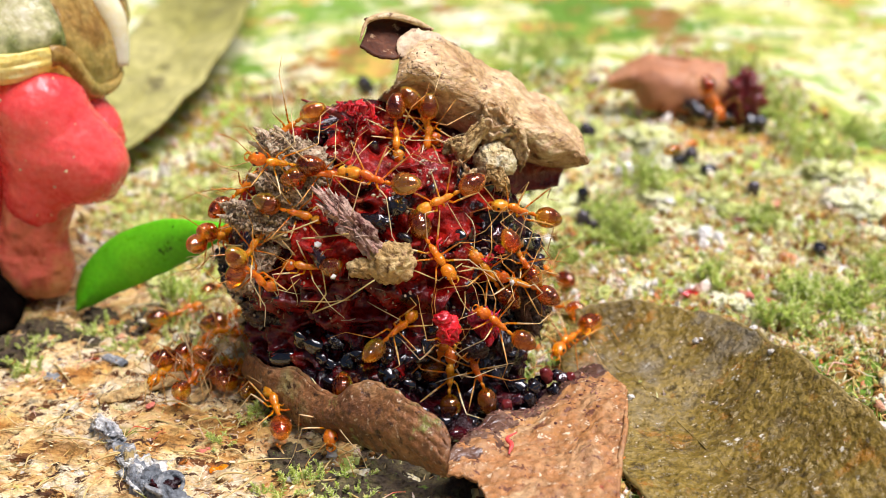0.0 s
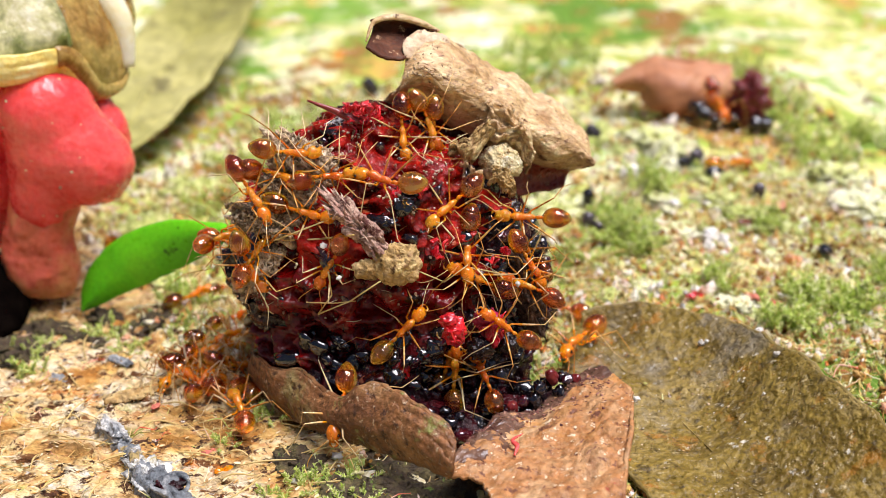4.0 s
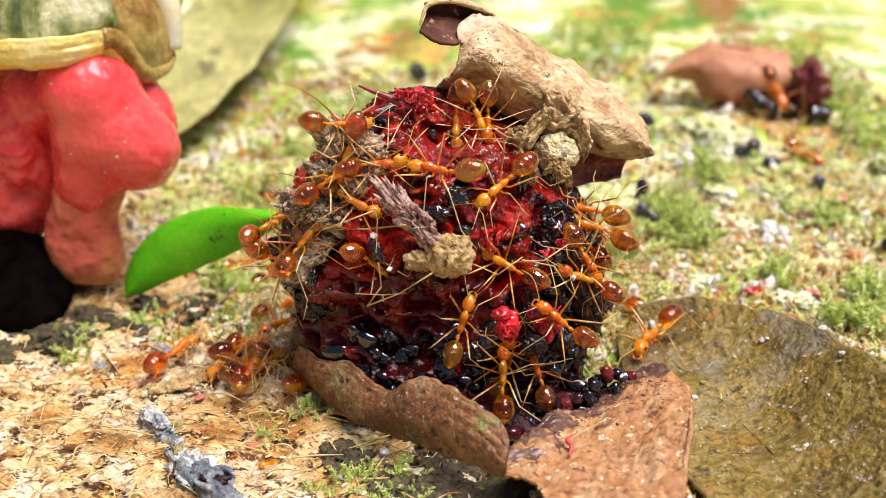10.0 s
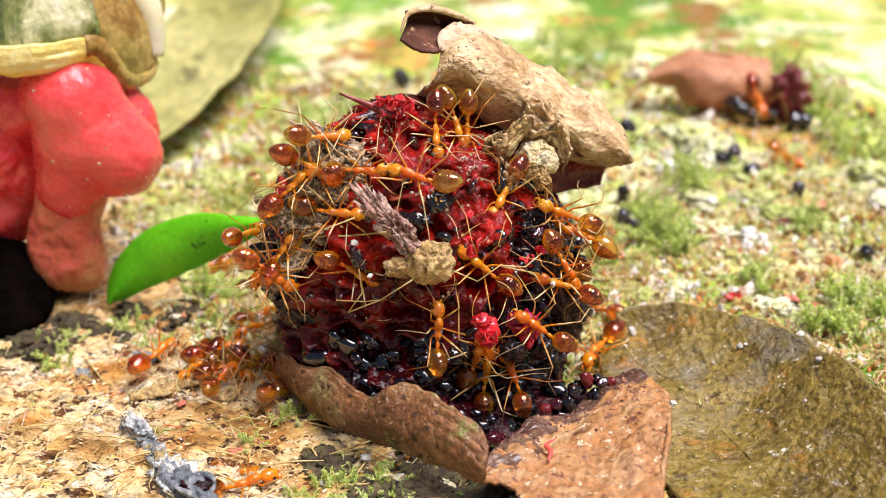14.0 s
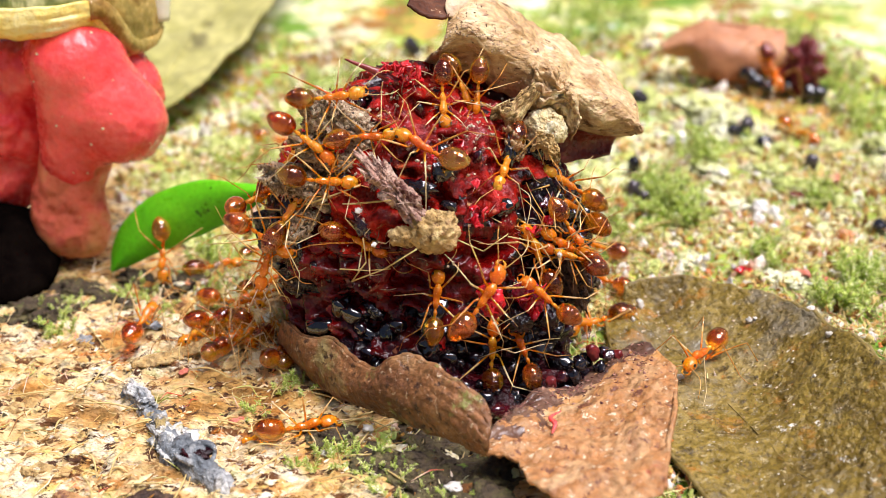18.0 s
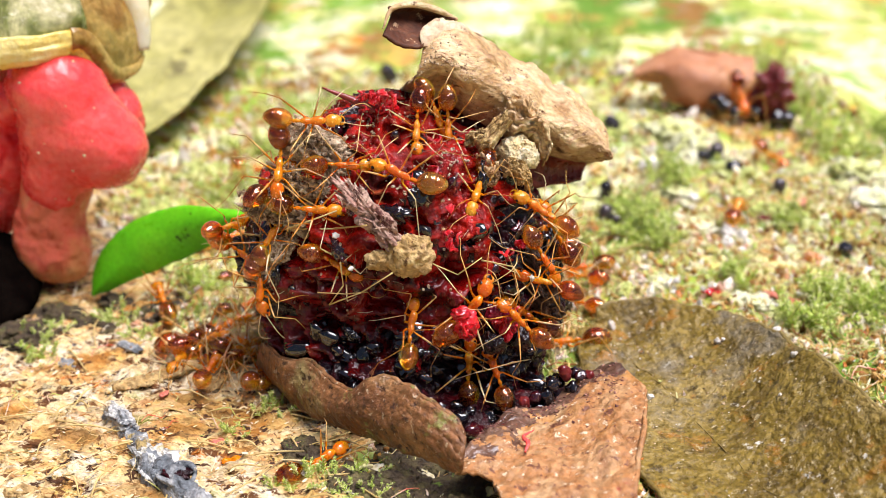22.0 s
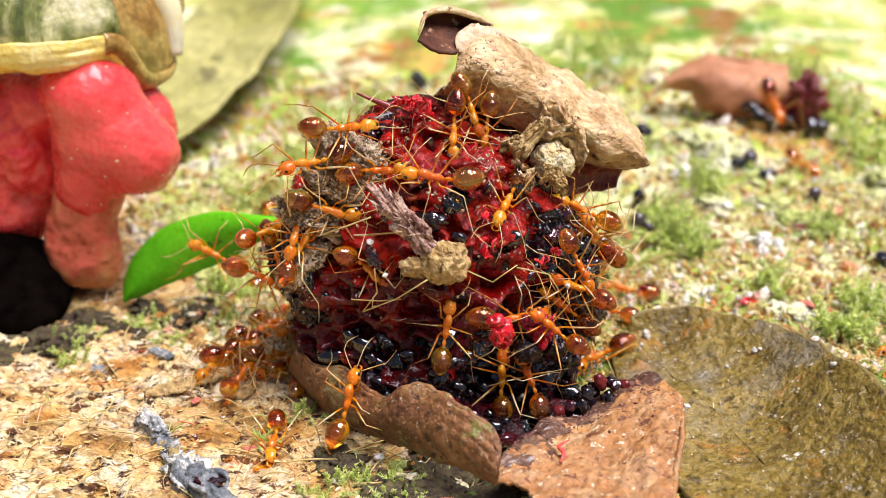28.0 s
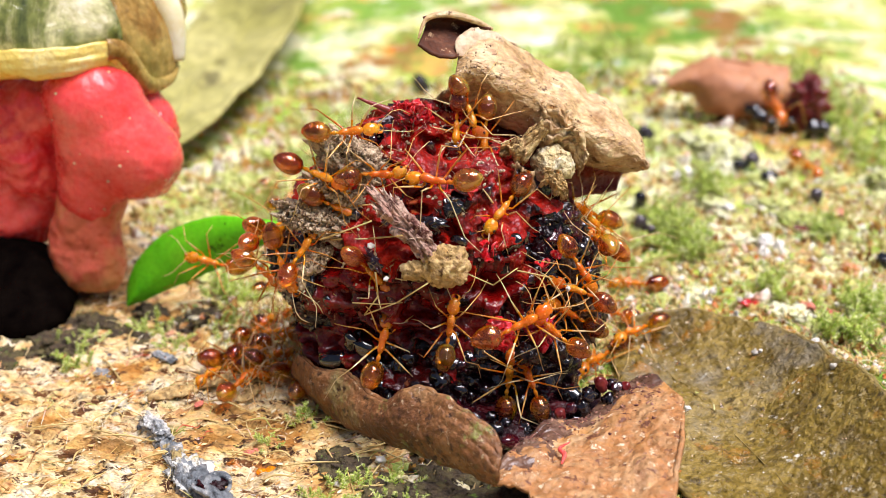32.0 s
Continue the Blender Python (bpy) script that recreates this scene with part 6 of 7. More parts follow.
def ant(label, kind=0, gaster_tilt=0, head_tilt=0, size=1.25, spread=0.0):
    """An orange ant, head towards +y, feet at z = 0."""
    random.seed(1000 + kind * 7 + int(gaster_tilt))
    top = thing("ant", label, "ant", group="ants at the fruit")
    s = size
    part("thorax", ANT_MESH["thorax"], None, top, at=mm(0, 0, 0.78 * s) @ Matrix.Scale(s, 4))
    head = part("head", ANT_MESH["head"], None, top, at=mm(0, 0.74 * s, 0.84 * s, -18 + head_tilt, 0, rnd(-14, 14)) @ Matrix.Scale(s, 4))
    for sg in (-1, 1):
        part("eye", ANT_MESH["eye"], None, head, at=mm(0.3 * sg, 0.42, 0.12))
        part("antenna", ANT_MESH["antenna", kind % 2, sg], None, head, at=mm(0.12 * sg, 0.6, 0.16, rnd(-12, 12), rnd(-10, 10), rnd(-14, 14)))
        part("mandible", ANT_MESH["mandible"], None, head, at=Matrix.Diagonal((sg, 1, 1, 1)))
    part("petiole", ANT_MESH["petiole"], None, top, at=mm(0, -0.6 * s, 0.76 * s) @ Matrix.Scale(s, 4))
    g = part("gaster", ANT_MESH["gaster"], None, top, at=mm(0, -0.92 * s, 0.80 * s, -8 - gaster_tilt, 0, rnd(-12, 12)) @ Matrix.Scale(s, 4))
    for k in range(3):
        part("tergite", ANT_MESH["tergite", k], None, g, "clear glossy back plate")
    legs = []
    for sg in (-1, 1):
        for j, y in enumerate((0.42, 0.08, -0.25)):
            legs.append(part("leg", ANT_MESH["leg", kind % 3, sg, j], None, top, at=mm(0.14 * sg * s, y * s, 0.70 * s, rnd(-8, 8), rnd(-10, 10), rnd(-15, 15)) @ Matrix.Scale(s, 4)))
    return top, legs


ant_meshes()


def fidgeted(rows, seed):
    """Small shifts and turns between the given rows, as of an ant that works on the spot."""
    rng = random.Random(seed)
    out = []
    for (t0, m0), (t1, m1) in zip(rows, rows[1:]):
        out.append((t0, m0))
        far = (m1.translation - m0.translation).length
        if far > 0.0022 or t1 - t0 < 1.4:
            continue
        n = int((t1 - t0) / 0.9)
        q0, q1 = m0.to_quaternion(), m1.to_quaternion()
        for k in range(1, n + 1):
            f = k / (n + 1)
            loc = m0.translation.lerp(m1.translation, f)
            turn = q0.slerp(q1, f).to_matrix().to_4x4()
            out.append((round(t0 + (t1 - t0) * f, 2), Matrix.Translation(loc) @ turn @ mm(rng.uniform(-0.07, 0.07), rng.uniform(-0.1, 0.1), 0, rng.uniform(-3, 3), rng.uniform(-3, 3), rng.uniform(-7, 7))))
    out.append(rows[-1])
    return out


def eased(rows):
    """Extra rows where an ant turns by more than 80 degrees from one row to the next."""
    out = [rows[0]]
    for (t0, m0), (t1, m1) in zip(rows, rows[1:]):
        q0, q1 = m0.to_quaternion(), m1.to_quaternion()
        n = int(math.degrees(q0.rotation_difference(q1).angle) // 70)
        for k in range(1, n + 1):
            f = k / (n + 1)
            out.append((t0 + (t1 - t0) * f, Matrix.Translation(m0.translation.lerp(m1.translation, f)) @ q0.slerp(q1, f).to_matrix().to_4x4()))
        out.append((t1, m1))
    return out


def crawl(made, rows, seed):
    """Moves an ant along its rows; its legs step while it walks and twitch while it feeds."""
    body, legs = made
    rows = eased(rows)
    walk(body, fidgeted(rows, seed))
    rng = random.Random(seed + 500)
    for k, leg in enumerate(legs):
        rest = leg.matrix_basis.copy()
        size = rest.to_scale()[0]
        rest = Matrix.Translation(rest.translation) @ rest.to_quaternion().to_matrix().to_4x4()
        phase = k % 2 if k < 3 else (k + 1) % 2
        keys = [(0.0, rest)]
        for (t0, m0), (t1, m1) in zip(rows, rows[1:]):
            pace = (m1.translation - m0.translation).length / max(0.05, t1 - t0)
            step = 0.14 if pace > 0.0012 else 1.7
            swing = 20 if pace > 0.0012 else 5
            t = t0 + step
            while t < t1 - step * 0.5:
                sg = 1 if (int(t / step) + phase) % 2 else -1
                keys.append((round(t, 2), rest @ pose(0, 0, 0, rng.uniform(-3, 3), sg * 4, sg * swing * rng.uniform(0.6, 1))))
                t += step
        keys.append((32.0, rest))
        leg.scale = (size, size, size)
        walk(leg, keys)


def motions():
    a = ant("orange ant with glossy abdomen on the soil clod", 0, 0, size=1.12)
    crawl(a, [
        (0, mm(-4.7, 1.0, 11.8, 117, 113, 37)), (3, mm(-4.2, 0.5, 11.9, -34, 61, -131)),
        (6, mm(-4.4, 0.9, 12.2, 62, 115, -34)), (9, mm(-4.3, 0.9, 11.4, -19, 53, -132)),
        (11, mm(-4.7, 0.8, 12.0, 89, 120, 15)), (14, mm(-4.4, 0.6, 11.5, -14, 58, -104)),
        (17, mm(-5.2, 0.4, 11.8, -4, 64, -81)), (19, mm(-5.2, 0.1, 11.4, -14, 54, -96)),
        (21, mm(-4.6, -0.1, 11.1, -15, 40, -108)), (23, mm(-5.1, 0.8, 11.4, -28, 64, -97)),
        (25, mm(-6.0, 1.2, 11.7, -31, 49, -103)), (28, mm(-5.6, 0.7, 12.1, 83, 110, -2)),
        (30, mm(-5.3, 1.3, 11.7, -33, 59, -137)), (32, mm(-5.2, 1.3, 12.0, 106, 118, 22)),
    ], 9)
    a = ant("orange ant with glossy abdomen feeding on red pulp", 1, 10, size=1.17)
    crawl(a, [
        (0, mm(-0.4, 0.5, 13.0, 12, -20, 62)), (9, mm(0.0, 0.4, 13.1, 5, -28, 61)),
        (19, mm(-0.2, 0.6, 12.9, 20, -29, 58)), (28, mm(-0.3, 0.5, 13.1, 13, -32, 82)),
        (32, mm(0.1, 0.4, 13.1, 1, -31, 69)),
    ], 15)
    a = ant("orange ant with glossy abdomen feeding on red pulp", 2, 0, size=1.12)
    crawl(a, [
        (0, mm(3.4, 0.7, 11.8, -21, -32, 121)), (6, mm(3.5, 1.5, 11.1, -37, -28, 140)),
        (9, mm(2.8, 1.3, 12.2, -36, -50, 155)), (11, mm(3.4, 0.8, 11.8, -36, -28, 129)),
        (14, mm(4.2, 2.2, 11.6, -54, -33, 177)), (17, mm(4.0, 2.1, 11.5, -45, -26, -176)),
        (19, mm(4.2, 2.0, 11.4, -39, -7, 166)), (21, mm(4.0, 1.9, 11.2, -35, -14, 173)),
        (25, mm(4.3, 2.1, 11.8, -49, -16, 142)), (28, mm(3.8, 1.5, 11.2, -27, -14, 161)),
        (30, mm(3.2, 0.7, 11.6, -20, -32, 142)), (32, mm(3.6, 1.5, 11.1, -37, -22, 152)),
    ], 24)
    a = ant("orange ant with glossy abdomen crossing the wet pulp", 0, 0, size=1.17)
    crawl(a, [
        (0, mm(2.9, -1.1, 9.5, -40, 21, -158)), (1, mm(3.1, -0.3, 8.5, 107, 156, 4)),
        (2, mm(2.7, -0.5, 9.0, -68, 16, -175)), (3, mm(2.8, -0.2, 8.7, -74, 20, -168)),
        (3.5, mm(3.4, -0.6, 9.1, -62, 28, -163)), (5.5, mm(6.9, 1.8, 9.7, 40, -29, 72)),
        (6, mm(8.4, 5.8, 8.6, 84, -59, 24)), (9, mm(8.7, 2.7, 9.3, 25, -69, 40)),
        (14, mm(8.9, 2.5, 10.3, -31, -130, 97)), (19, mm(7.5, 3.5, 8.9, 65, -54, 44)),
        (28, mm(8.6, 4.1, 8.7, 103, -51, 14)), (32, mm(9.9, 4.1, 9.0, 45, -112, -26)),
    ], 33)
    a = ant("orange ant with glossy abdomen drinking at the pulp", 1, 0, size=1.12)
    crawl(a, [
        (0, mm(5.7, 0.3, 8.2, 79, -31, 12)), (1, mm(5.2, 0.0, 8.3, 51, -18, 24)),
        (2, mm(5.6, 0.2, 7.9, 62, -49, 13)), (3, mm(5.2, -0.1, 8.1, 67, -59, 23)),
        (6, mm(3.3, -0.4, 8.7, 42, -50, 61)), (9, mm(3.4, -0.5, 8.9, 68, -51, 23)),
        (11, mm(3.6, -0.5, 8.7, 65, -58, 7)), (14, mm(3.2, -0.4, 9.1, 77, -47, 12)),
        (17, mm(3.5, -0.4, 9.2, 57, -33, 26)), (18, mm(5.5, 0.0, 7.6, 64, -9, 31)),
        (19, mm(7.5, 1.0, 8.9, 65, -12, 18)), (21, mm(7.9, 2.6, 9.1, 65, -14, 42)),
        (25, mm(8.8, 4.9, 8.1, 3, 15, 7)), (28, mm(8.8, 3.8, 9.6, 120, -22, -8)),
        (32, mm(9.8, 6.4, 8.5, 84, -46, -24)),
    ], 44)
    a = ant("orange ant with glossy abdomen with its head in the pulp", 2, 0, size=1.08)
    crawl(a, [
        (0, mm(0.3, -1.3, 5.6, 62, 59, -0)), (3, mm(0.3, -1.5, 5.8, 70, 55, -7)),
        (5.5, mm(1.4, -1.7, 5.7, 59, 8, -21)), (6, mm(1.1, -1.7, 5.8, 67, 17, -4)),
        (9, mm(1.6, -1.9, 5.8, 71, 4, -28)), (11, mm(1.1, -1.8, 6.0, 73, 10, -6)),
        (14, mm(0.6, -1.9, 6.0, 78, 7, 17)), (17, mm(0.5, -1.9, 6.0, 74, 13, 8)),
        (19, mm(0.3, -1.5, 5.6, 57, 13, 7)), (21, mm(0.3, -1.8, 5.8, 69, 10, 14)),
        (23, mm(-0.1, -1.8, 5.3, 50, 28, 21)), (25, mm(0.4, -1.7, 5.7, 62, 11, 6)),
        (28, mm(0.4, -1.7, 5.9, 69, 13, 6)), (30, mm(0.5, -1.1, 5.9, 59, 11, -2)),
        (32, mm(0.8, -1.9, 6.5, 82, 9, -7)),
    ], 55)
    a = ant("orange ant with glossy abdomen tugging at a red pulp shred", 0, -10, size=1.22)
    crawl(a, [
        (0, mm(3.1, -1.3, 4.9, 111, 12, 5)), (1, mm(2.4, -1.7, 5.1, 111, 14, 15)),
        (3, mm(3.2, -0.3, 3.9, 96, 17, 6)), (6, mm(3.9, -0.6, 3.3, 89, 9, -19)),
        (9, mm(3.9, -0.9, 3.0, 81, 5, -27)), (11, mm(3.6, -1.4, 3.7, 83, 8, -17)),
        (14, mm(3.2, -1.2, 4.4, 101, 16, -12)), (16.5, mm(2.3, -1.8, 5.3, 61, 27, -14)),
        (17, mm(2.3, -1.8, 5.4, 70, 34, -6)), (18, mm(2.9, -3.8, 7.4, 79, 34, 3)),
        (19, mm(4.0, -3.4, 7.2, 75, 23, -10)), (20, mm(3.7, -2.7, 8.4, 51, 23, -15)),
        (21, mm(3.5, -0.8, 6.4, 58, 52, -11)), (23, mm(3.8, -3.1, 7.6, 85, 24, -2)),
        (25, mm(3.7, -3.3, 7.1, 23, 53, -50)), (28, mm(4.2, -0.9, 6.1, -1, 69, -79)),
        (30, mm(4.2, -2.3, 6.5, -25, 51, -94)), (32, mm(4.5, -3.2, 7.1, 44, 53, -41)),
    ], 67)
    a = ant("orange ant with glossy abdomen low on the pulp", 1, 0, size=1.12)
    crawl(a, [
        (0, mm(3.9, -1.8, 2.8, 76, -1, -24)), (3, mm(3.9, -1.1, 2.9, 75, -2, -27)),
        (6, mm(4.1, -1.6, 2.9, 77, -6, -28)), (9, mm(3.5, -2.6, 2.5, 55, -3, -20)),
        (14, mm(3.9, -1.3, 2.8, 73, 1, -29)), (17, mm(4.2, -1.3, 2.9, 72, -10, -26)),
        (18, mm(3.9, -1.8, 2.9, 77, -2, -24)), (19, mm(4.0, -1.4, 2.8, 72, -3, -29)),
        (21, mm(4.4, -1.4, 3.5, 86, 2, -31)), (23, mm(3.9, -1.3, 2.7, 71, -4, -27)),
        (25, mm(3.8, -1.4, 3.0, 81, -7, -19)), (28, mm(4.0, -1.7, 2.9, 76, -4, -28)),
        (30, mm(4.3, -1.5, 3.2, 82, 0, -31)), (32, mm(4.3, -1.6, 3.0, 76, 2, -28)),
    ], 77)
    a = ant("orange ant with glossy abdomen pressed into a hollow of the pulp", 2, 15, size=1.03)
    crawl(a, [
        (0, mm(-3.9, -0.6, 8.7, -3, -42, 67)), (3, mm(-3.5, -0.5, 9.6, 70, -79, 10)),
        (5.5, mm(-2.4, -1.3, 9.4, 103, 107, 2)), (6, mm(-3.3, -0.2, 8.7, -74, 46, -150)),
        (9, mm(-3.4, -0.2, 8.9, 74, 136, -6)), (19, mm(-3.2, -0.3, 8.8, 106, 118, -2)),
        (28, mm(-3.3, -0.2, 9.0, 76, 137, -22)), (32, mm(-3.6, -0.3, 8.7, -72, 37, -155)),
    ], 84)
    a = ant("orange ant with glossy abdomen on litter beside the pulp", 0, 0, size=1.12)
    crawl(a, [
        (0, mm(-9.5, 7.7, -0.3, -3, 3, -125)), (3, mm(-9.4, 7.6, -0.3, -6, 3, -129)),
        (5.5, mm(-12.7, 4.0, -0.3, 1, -0, -51)), (6, mm(-13.9, 4.1, -0.3, 2, 6, -65)),
        (7, mm(-13.5, 4.5, -0.3, 3, 3, -53)), (9, mm(-11.2, 2.8, -0.0, 2, 7, -32)),
        (11, mm(-11.0, 2.8, -0.0, 1, 7, -36)), (14, mm(-11.4, 4.1, -0.2, 0, 4, -120)),
        (17, mm(-11.8, 6.6, -0.4, -6, 1, -128)), (19, mm(-11.7, 7.8, -0.1, 0, 6, -56)),
        (21, mm(-10.1, 5.2, -0.1, 2, 6, -73)), (23, mm(-10.8, 4.7, -0.2, -6, 3, -125)),
        (25, mm(-10.7, 6.7, -0.2, 2, 4, -43)), (28, mm(-10.7, 7.3, -0.0, 4, 1, -53)),
        (30, mm(-10.9, 8.2, -0.1, 3, -0, -40)), (32, mm(-11.2, 8.0, -0.0, 2, 1, -30)),
    ], 95)
    a = ant("orange ant with glossy abdomen on litter beside the pulp", 1, 0, size=1.08)
    crawl(a, [
        (0, mm(-11.6, 4.0, -0.1, -0, 2, -102)), (2, mm(-11.3, 4.6, -0.0, 2, 3, -53)),
        (3, mm(-11.6, 4.6, -0.2, 0, 6, -76)), (6, mm(-10.7, 2.7, -0.1, 3, 6, -44)),
        (9, mm(-10.2, 2.2, 0.1, 4, 3, -54)), (11, mm(-10.7, 2.8, 0.0, 2, 4, -45)),
        (14, mm(-11.2, 3.2, -0.1, 3, 4, -65)), (17, mm(-10.7, 2.9, -0.0, 5, 5, -38)),
        (19, mm(-10.7, 2.7, -0.0, 2, 4, -48)), (21, mm(-9.8, 3.7, -0.1, 4, 5, -50)),
        (23, mm(-9.9, 4.4, -0.0, 6, -0, -62)), (25, mm(-9.8, 3.7, -0.0, 0, 6, -59)),
        (28, mm(-9.8, 3.7, -0.0, 1, 4, -66)), (32, mm(-10.0, 4.2, 0.0, 5, 4, -69)),
    ], 8)
    a = ant("brown ant with a dark round abdomen at the leaf's edge", 2, 20, size=1.08)
    crawl(a, [
        (0, mm(-8.8, 2.5, -0.1, 5, 2, -17)), (6, mm(-8.4, 2.4, -0.0, 5, 1, -21)),
        (9, mm(-8.0, 1.4, -0.0, 4, 5, -16)), (11, mm(-8.1, 1.0, 0.0, 4, 2, -17)),
        (14, mm(-8.4, 0.9, 0.1, 3, 3, -13)), (17, mm(-8.4, 1.2, 0.1, 3, 1, -13)),
        (19, mm(-8.3, 1.7, -0.0, 6, 3, -16)), (21, mm(-8.2, 1.4, 0.0, 4, 6, -15)),
        (23, mm(-8.3, 1.0, 0.1, 3, 4, -15)), (25, mm(-8.3, 3.4, -0.0, 5, 0, -3)),
        (28, mm(-8.7, 3.4, -0.1, 1, 4, -23)), (32, mm(-8.7, 3.5, -0.1, 1, 4, -23)),
    ], 17)
    a = ant("orange ant with glossy abdomen walking over the bark", 0, 0, size=1.17)
    crawl(a, [
        (0, mm(-6.3, -2.5, 0.7, 14, 0, 17)), (1, mm(-6.3, -2.4, 0.7, 14, 1, 9)),
        (2, mm(-6.1, -2.3, 0.8, 12, -1, 10)), (3, mm(-7.7, -0.5, 0.5, 8, 3, -2)),
        (3.5, mm(-7.9, -0.6, 0.4, 6, -1, -2)), (5.5, mm(-11.1, -6.5, -0.3, -3, -2, 126)),
        (6, mm(-16.4, -6.8, -0.4, 2, -6, 120)), (6.5, mm(-21.6, -7.1, -0.8, 2, -2, 109)),
        (7.2, mm(-27.9, -8.8, -0.4, -2, -4, 98)), (9, mm(-32.0, -10.2, -0.2, 4, -6, 93)),
        (32, mm(-32.2, -9.8, -0.3, 2, -6, 92)),
    ], 26)
    a = ant("orange ant with glossy abdomen climbing down the brown leaf", 1, 0, size=1.17)
    crawl(a, [
        (0, mm(-2.5, -4.6, 1.3, -28, 8, 157)), (3, mm(-2.6, -4.6, 1.4, -30, 6, 152)),
        (5.5, mm(-2.6, -4.6, 2.6, -50, -8, 160)), (6, mm(-2.8, -5.5, 1.8, -53, 7, 150)),
        (7, mm(-3.2, -9.0, -0.6, -20, 1, 178)), (8, mm(-3.2, -10.2, -0.4, -17, -1, -179)),
        (9, mm(-2.5, -16.7, -0.3, -11, -2, 180)), (10, mm(-3.5, -19.4, -0.0, -12, -8, 179)),
        (32, mm(-3.4, -19.1, -0.0, -11, -21, -178)),
    ], 34)
    a = ant("orange ant with a dark red-brown abdomen on the bark", 2, 0, size=1.22)
    crawl(a, [
        (0, mm(-11.5, 3.0, 0.0, 2, -3, 50)), (3, mm(-11.8, 3.0, 0.0, 2, -5, 44)),
        (5.5, mm(-13.8, 0.5, -0.2, 5, -3, 59)), (6, mm(-16.4, 1.3, -0.0, -2, -4, 46)),
        (7, mm(-17.4, 3.9, 0.0, 3, -4, 9)), (8, mm(-16.8, 5.0, -0.0, 2, 0, -9)),
        (9, mm(-15.9, 4.3, -0.1, 6, 2, -43)), (11, mm(-15.6, 4.2, -0.0, 2, 6, -20)),
        (13, mm(-15.6, 4.5, -0.1, -2, 5, -27)), (14, mm(-15.9, 4.6, -0.1, -1, 3, -25)),
        (17, mm(-17.0, 4.4, -0.0, 4, 4, -3)), (18, mm(-16.9, 4.7, 0.0, 2, 2, -10)),
        (19, mm(-16.4, 6.0, -0.2, 4, 3, -14)), (20, mm(-16.7, 5.9, -0.0, 2, 0, -5)),
        (21, mm(-14.3, 5.8, -0.2, 2, 5, -42)), (22, mm(-12.6, 5.9, -0.2, 5, 5, -60)),
        (23, mm(-11.3, 5.9, -0.2, 2, 3, -79)), (25, mm(-11.3, 7.3, -0.1, 0, 1, -58)),
        (28, mm(-9.4, 6.6, -0.1, 4, 6, -66)), (32, mm(-9.4, 6.6, 0.0, 2, 1, -54)),
    ], 47)
    a = ant("orange ant with glossy abdomen roaming before the brown leaf", 0, 0, size=1.17)
    crawl(a, [
        (0, mm(-8.9, -16.0, -0.1, 3, 17, -54)), (11, mm(-10.2, -14.1, -0.1, 10, 14, -62)),
        (13, mm(-9.7, -8.2, -0.6, -6, 19, -63)), (14, mm(-9.1, -7.4, -0.6, 7, 23, -68)),
        (16.5, mm(-7.7, -5.3, -0.3, 13, 33, -63)), (17, mm(-6.8, -5.8, -0.4, 14, 23, -70)),
        (18, mm(-6.3, -5.6, -0.4, 3, 17, -74)), (19, mm(-5.5, -5.7, -0.5, -4, 25, -76)),
        (20, mm(-5.2, -6.1, -0.5, -1, 24, -77)), (21, mm(-4.8, -6.3, -0.4, 10, 35, -56)),
        (23, mm(-3.9, -6.7, -0.5, 16, 16, -49)), (24, mm(-3.7, -7.9, -0.2, 6, 22, -60)),
        (25, mm(-3.5, -7.9, -0.3, 3, 24, -74)), (25.5, mm(-3.6, -7.9, -0.2, 5, 13, -68)),
        (27.5, mm(-4.3, -3.9, 1.6, 67, -1, -26)), (28, mm(-4.2, -3.6, 2.4, 58, -4, -32)),
        (28.5, mm(-3.8, -2.4, 3.8, 48, 2, -12)), (29, mm(-3.6, -1.7, 5.0, 63, 11, -16)),
        (30, mm(-3.2, -1.2, 5.2, 76, 33, -18)), (32, mm(-3.2, -1.2, 4.8, 59, 19, 4)),
    ], 60)
    a = ant("orange ant with glossy abdomen leaving over the mossy bark", 1, 0, size=1.08)
    crawl(a, [
        (0, mm(-6.7, 5.2, -0.0, -0, 6, -53)), (14, mm(-8.2, 4.7, 0.1, 4, 5, -38)),
        (19, mm(-8.5, 4.1, -0.1, 1, 8, -67)), (25.5, mm(-8.8, 3.0, -0.1, 0, 2, -68)),
        (27.5, mm(-9.1, -3.1, -0.5, -4, -1, 178)), (28, mm(-8.8, -4.4, -0.5, -2, -2, 176)),
        (29, mm(-9.8, -5.4, -0.4, -4, -2, 176)), (30, mm(-10.5, -6.5, -0.6, -5, -2, 175)),
        (31, mm(-10.2, -8.5, -0.7, -6, -3, 176)), (31.5, mm(-9.9, -11.8, -0.1, -7, -1, 167)),
        (32, mm(-9.6, -15.0, -0.2, -5, -1, 167)),
    ], 69)
    a = ant("orange ant with glossy abdomen on the crest of the clod", 0, 0, size=1.08)
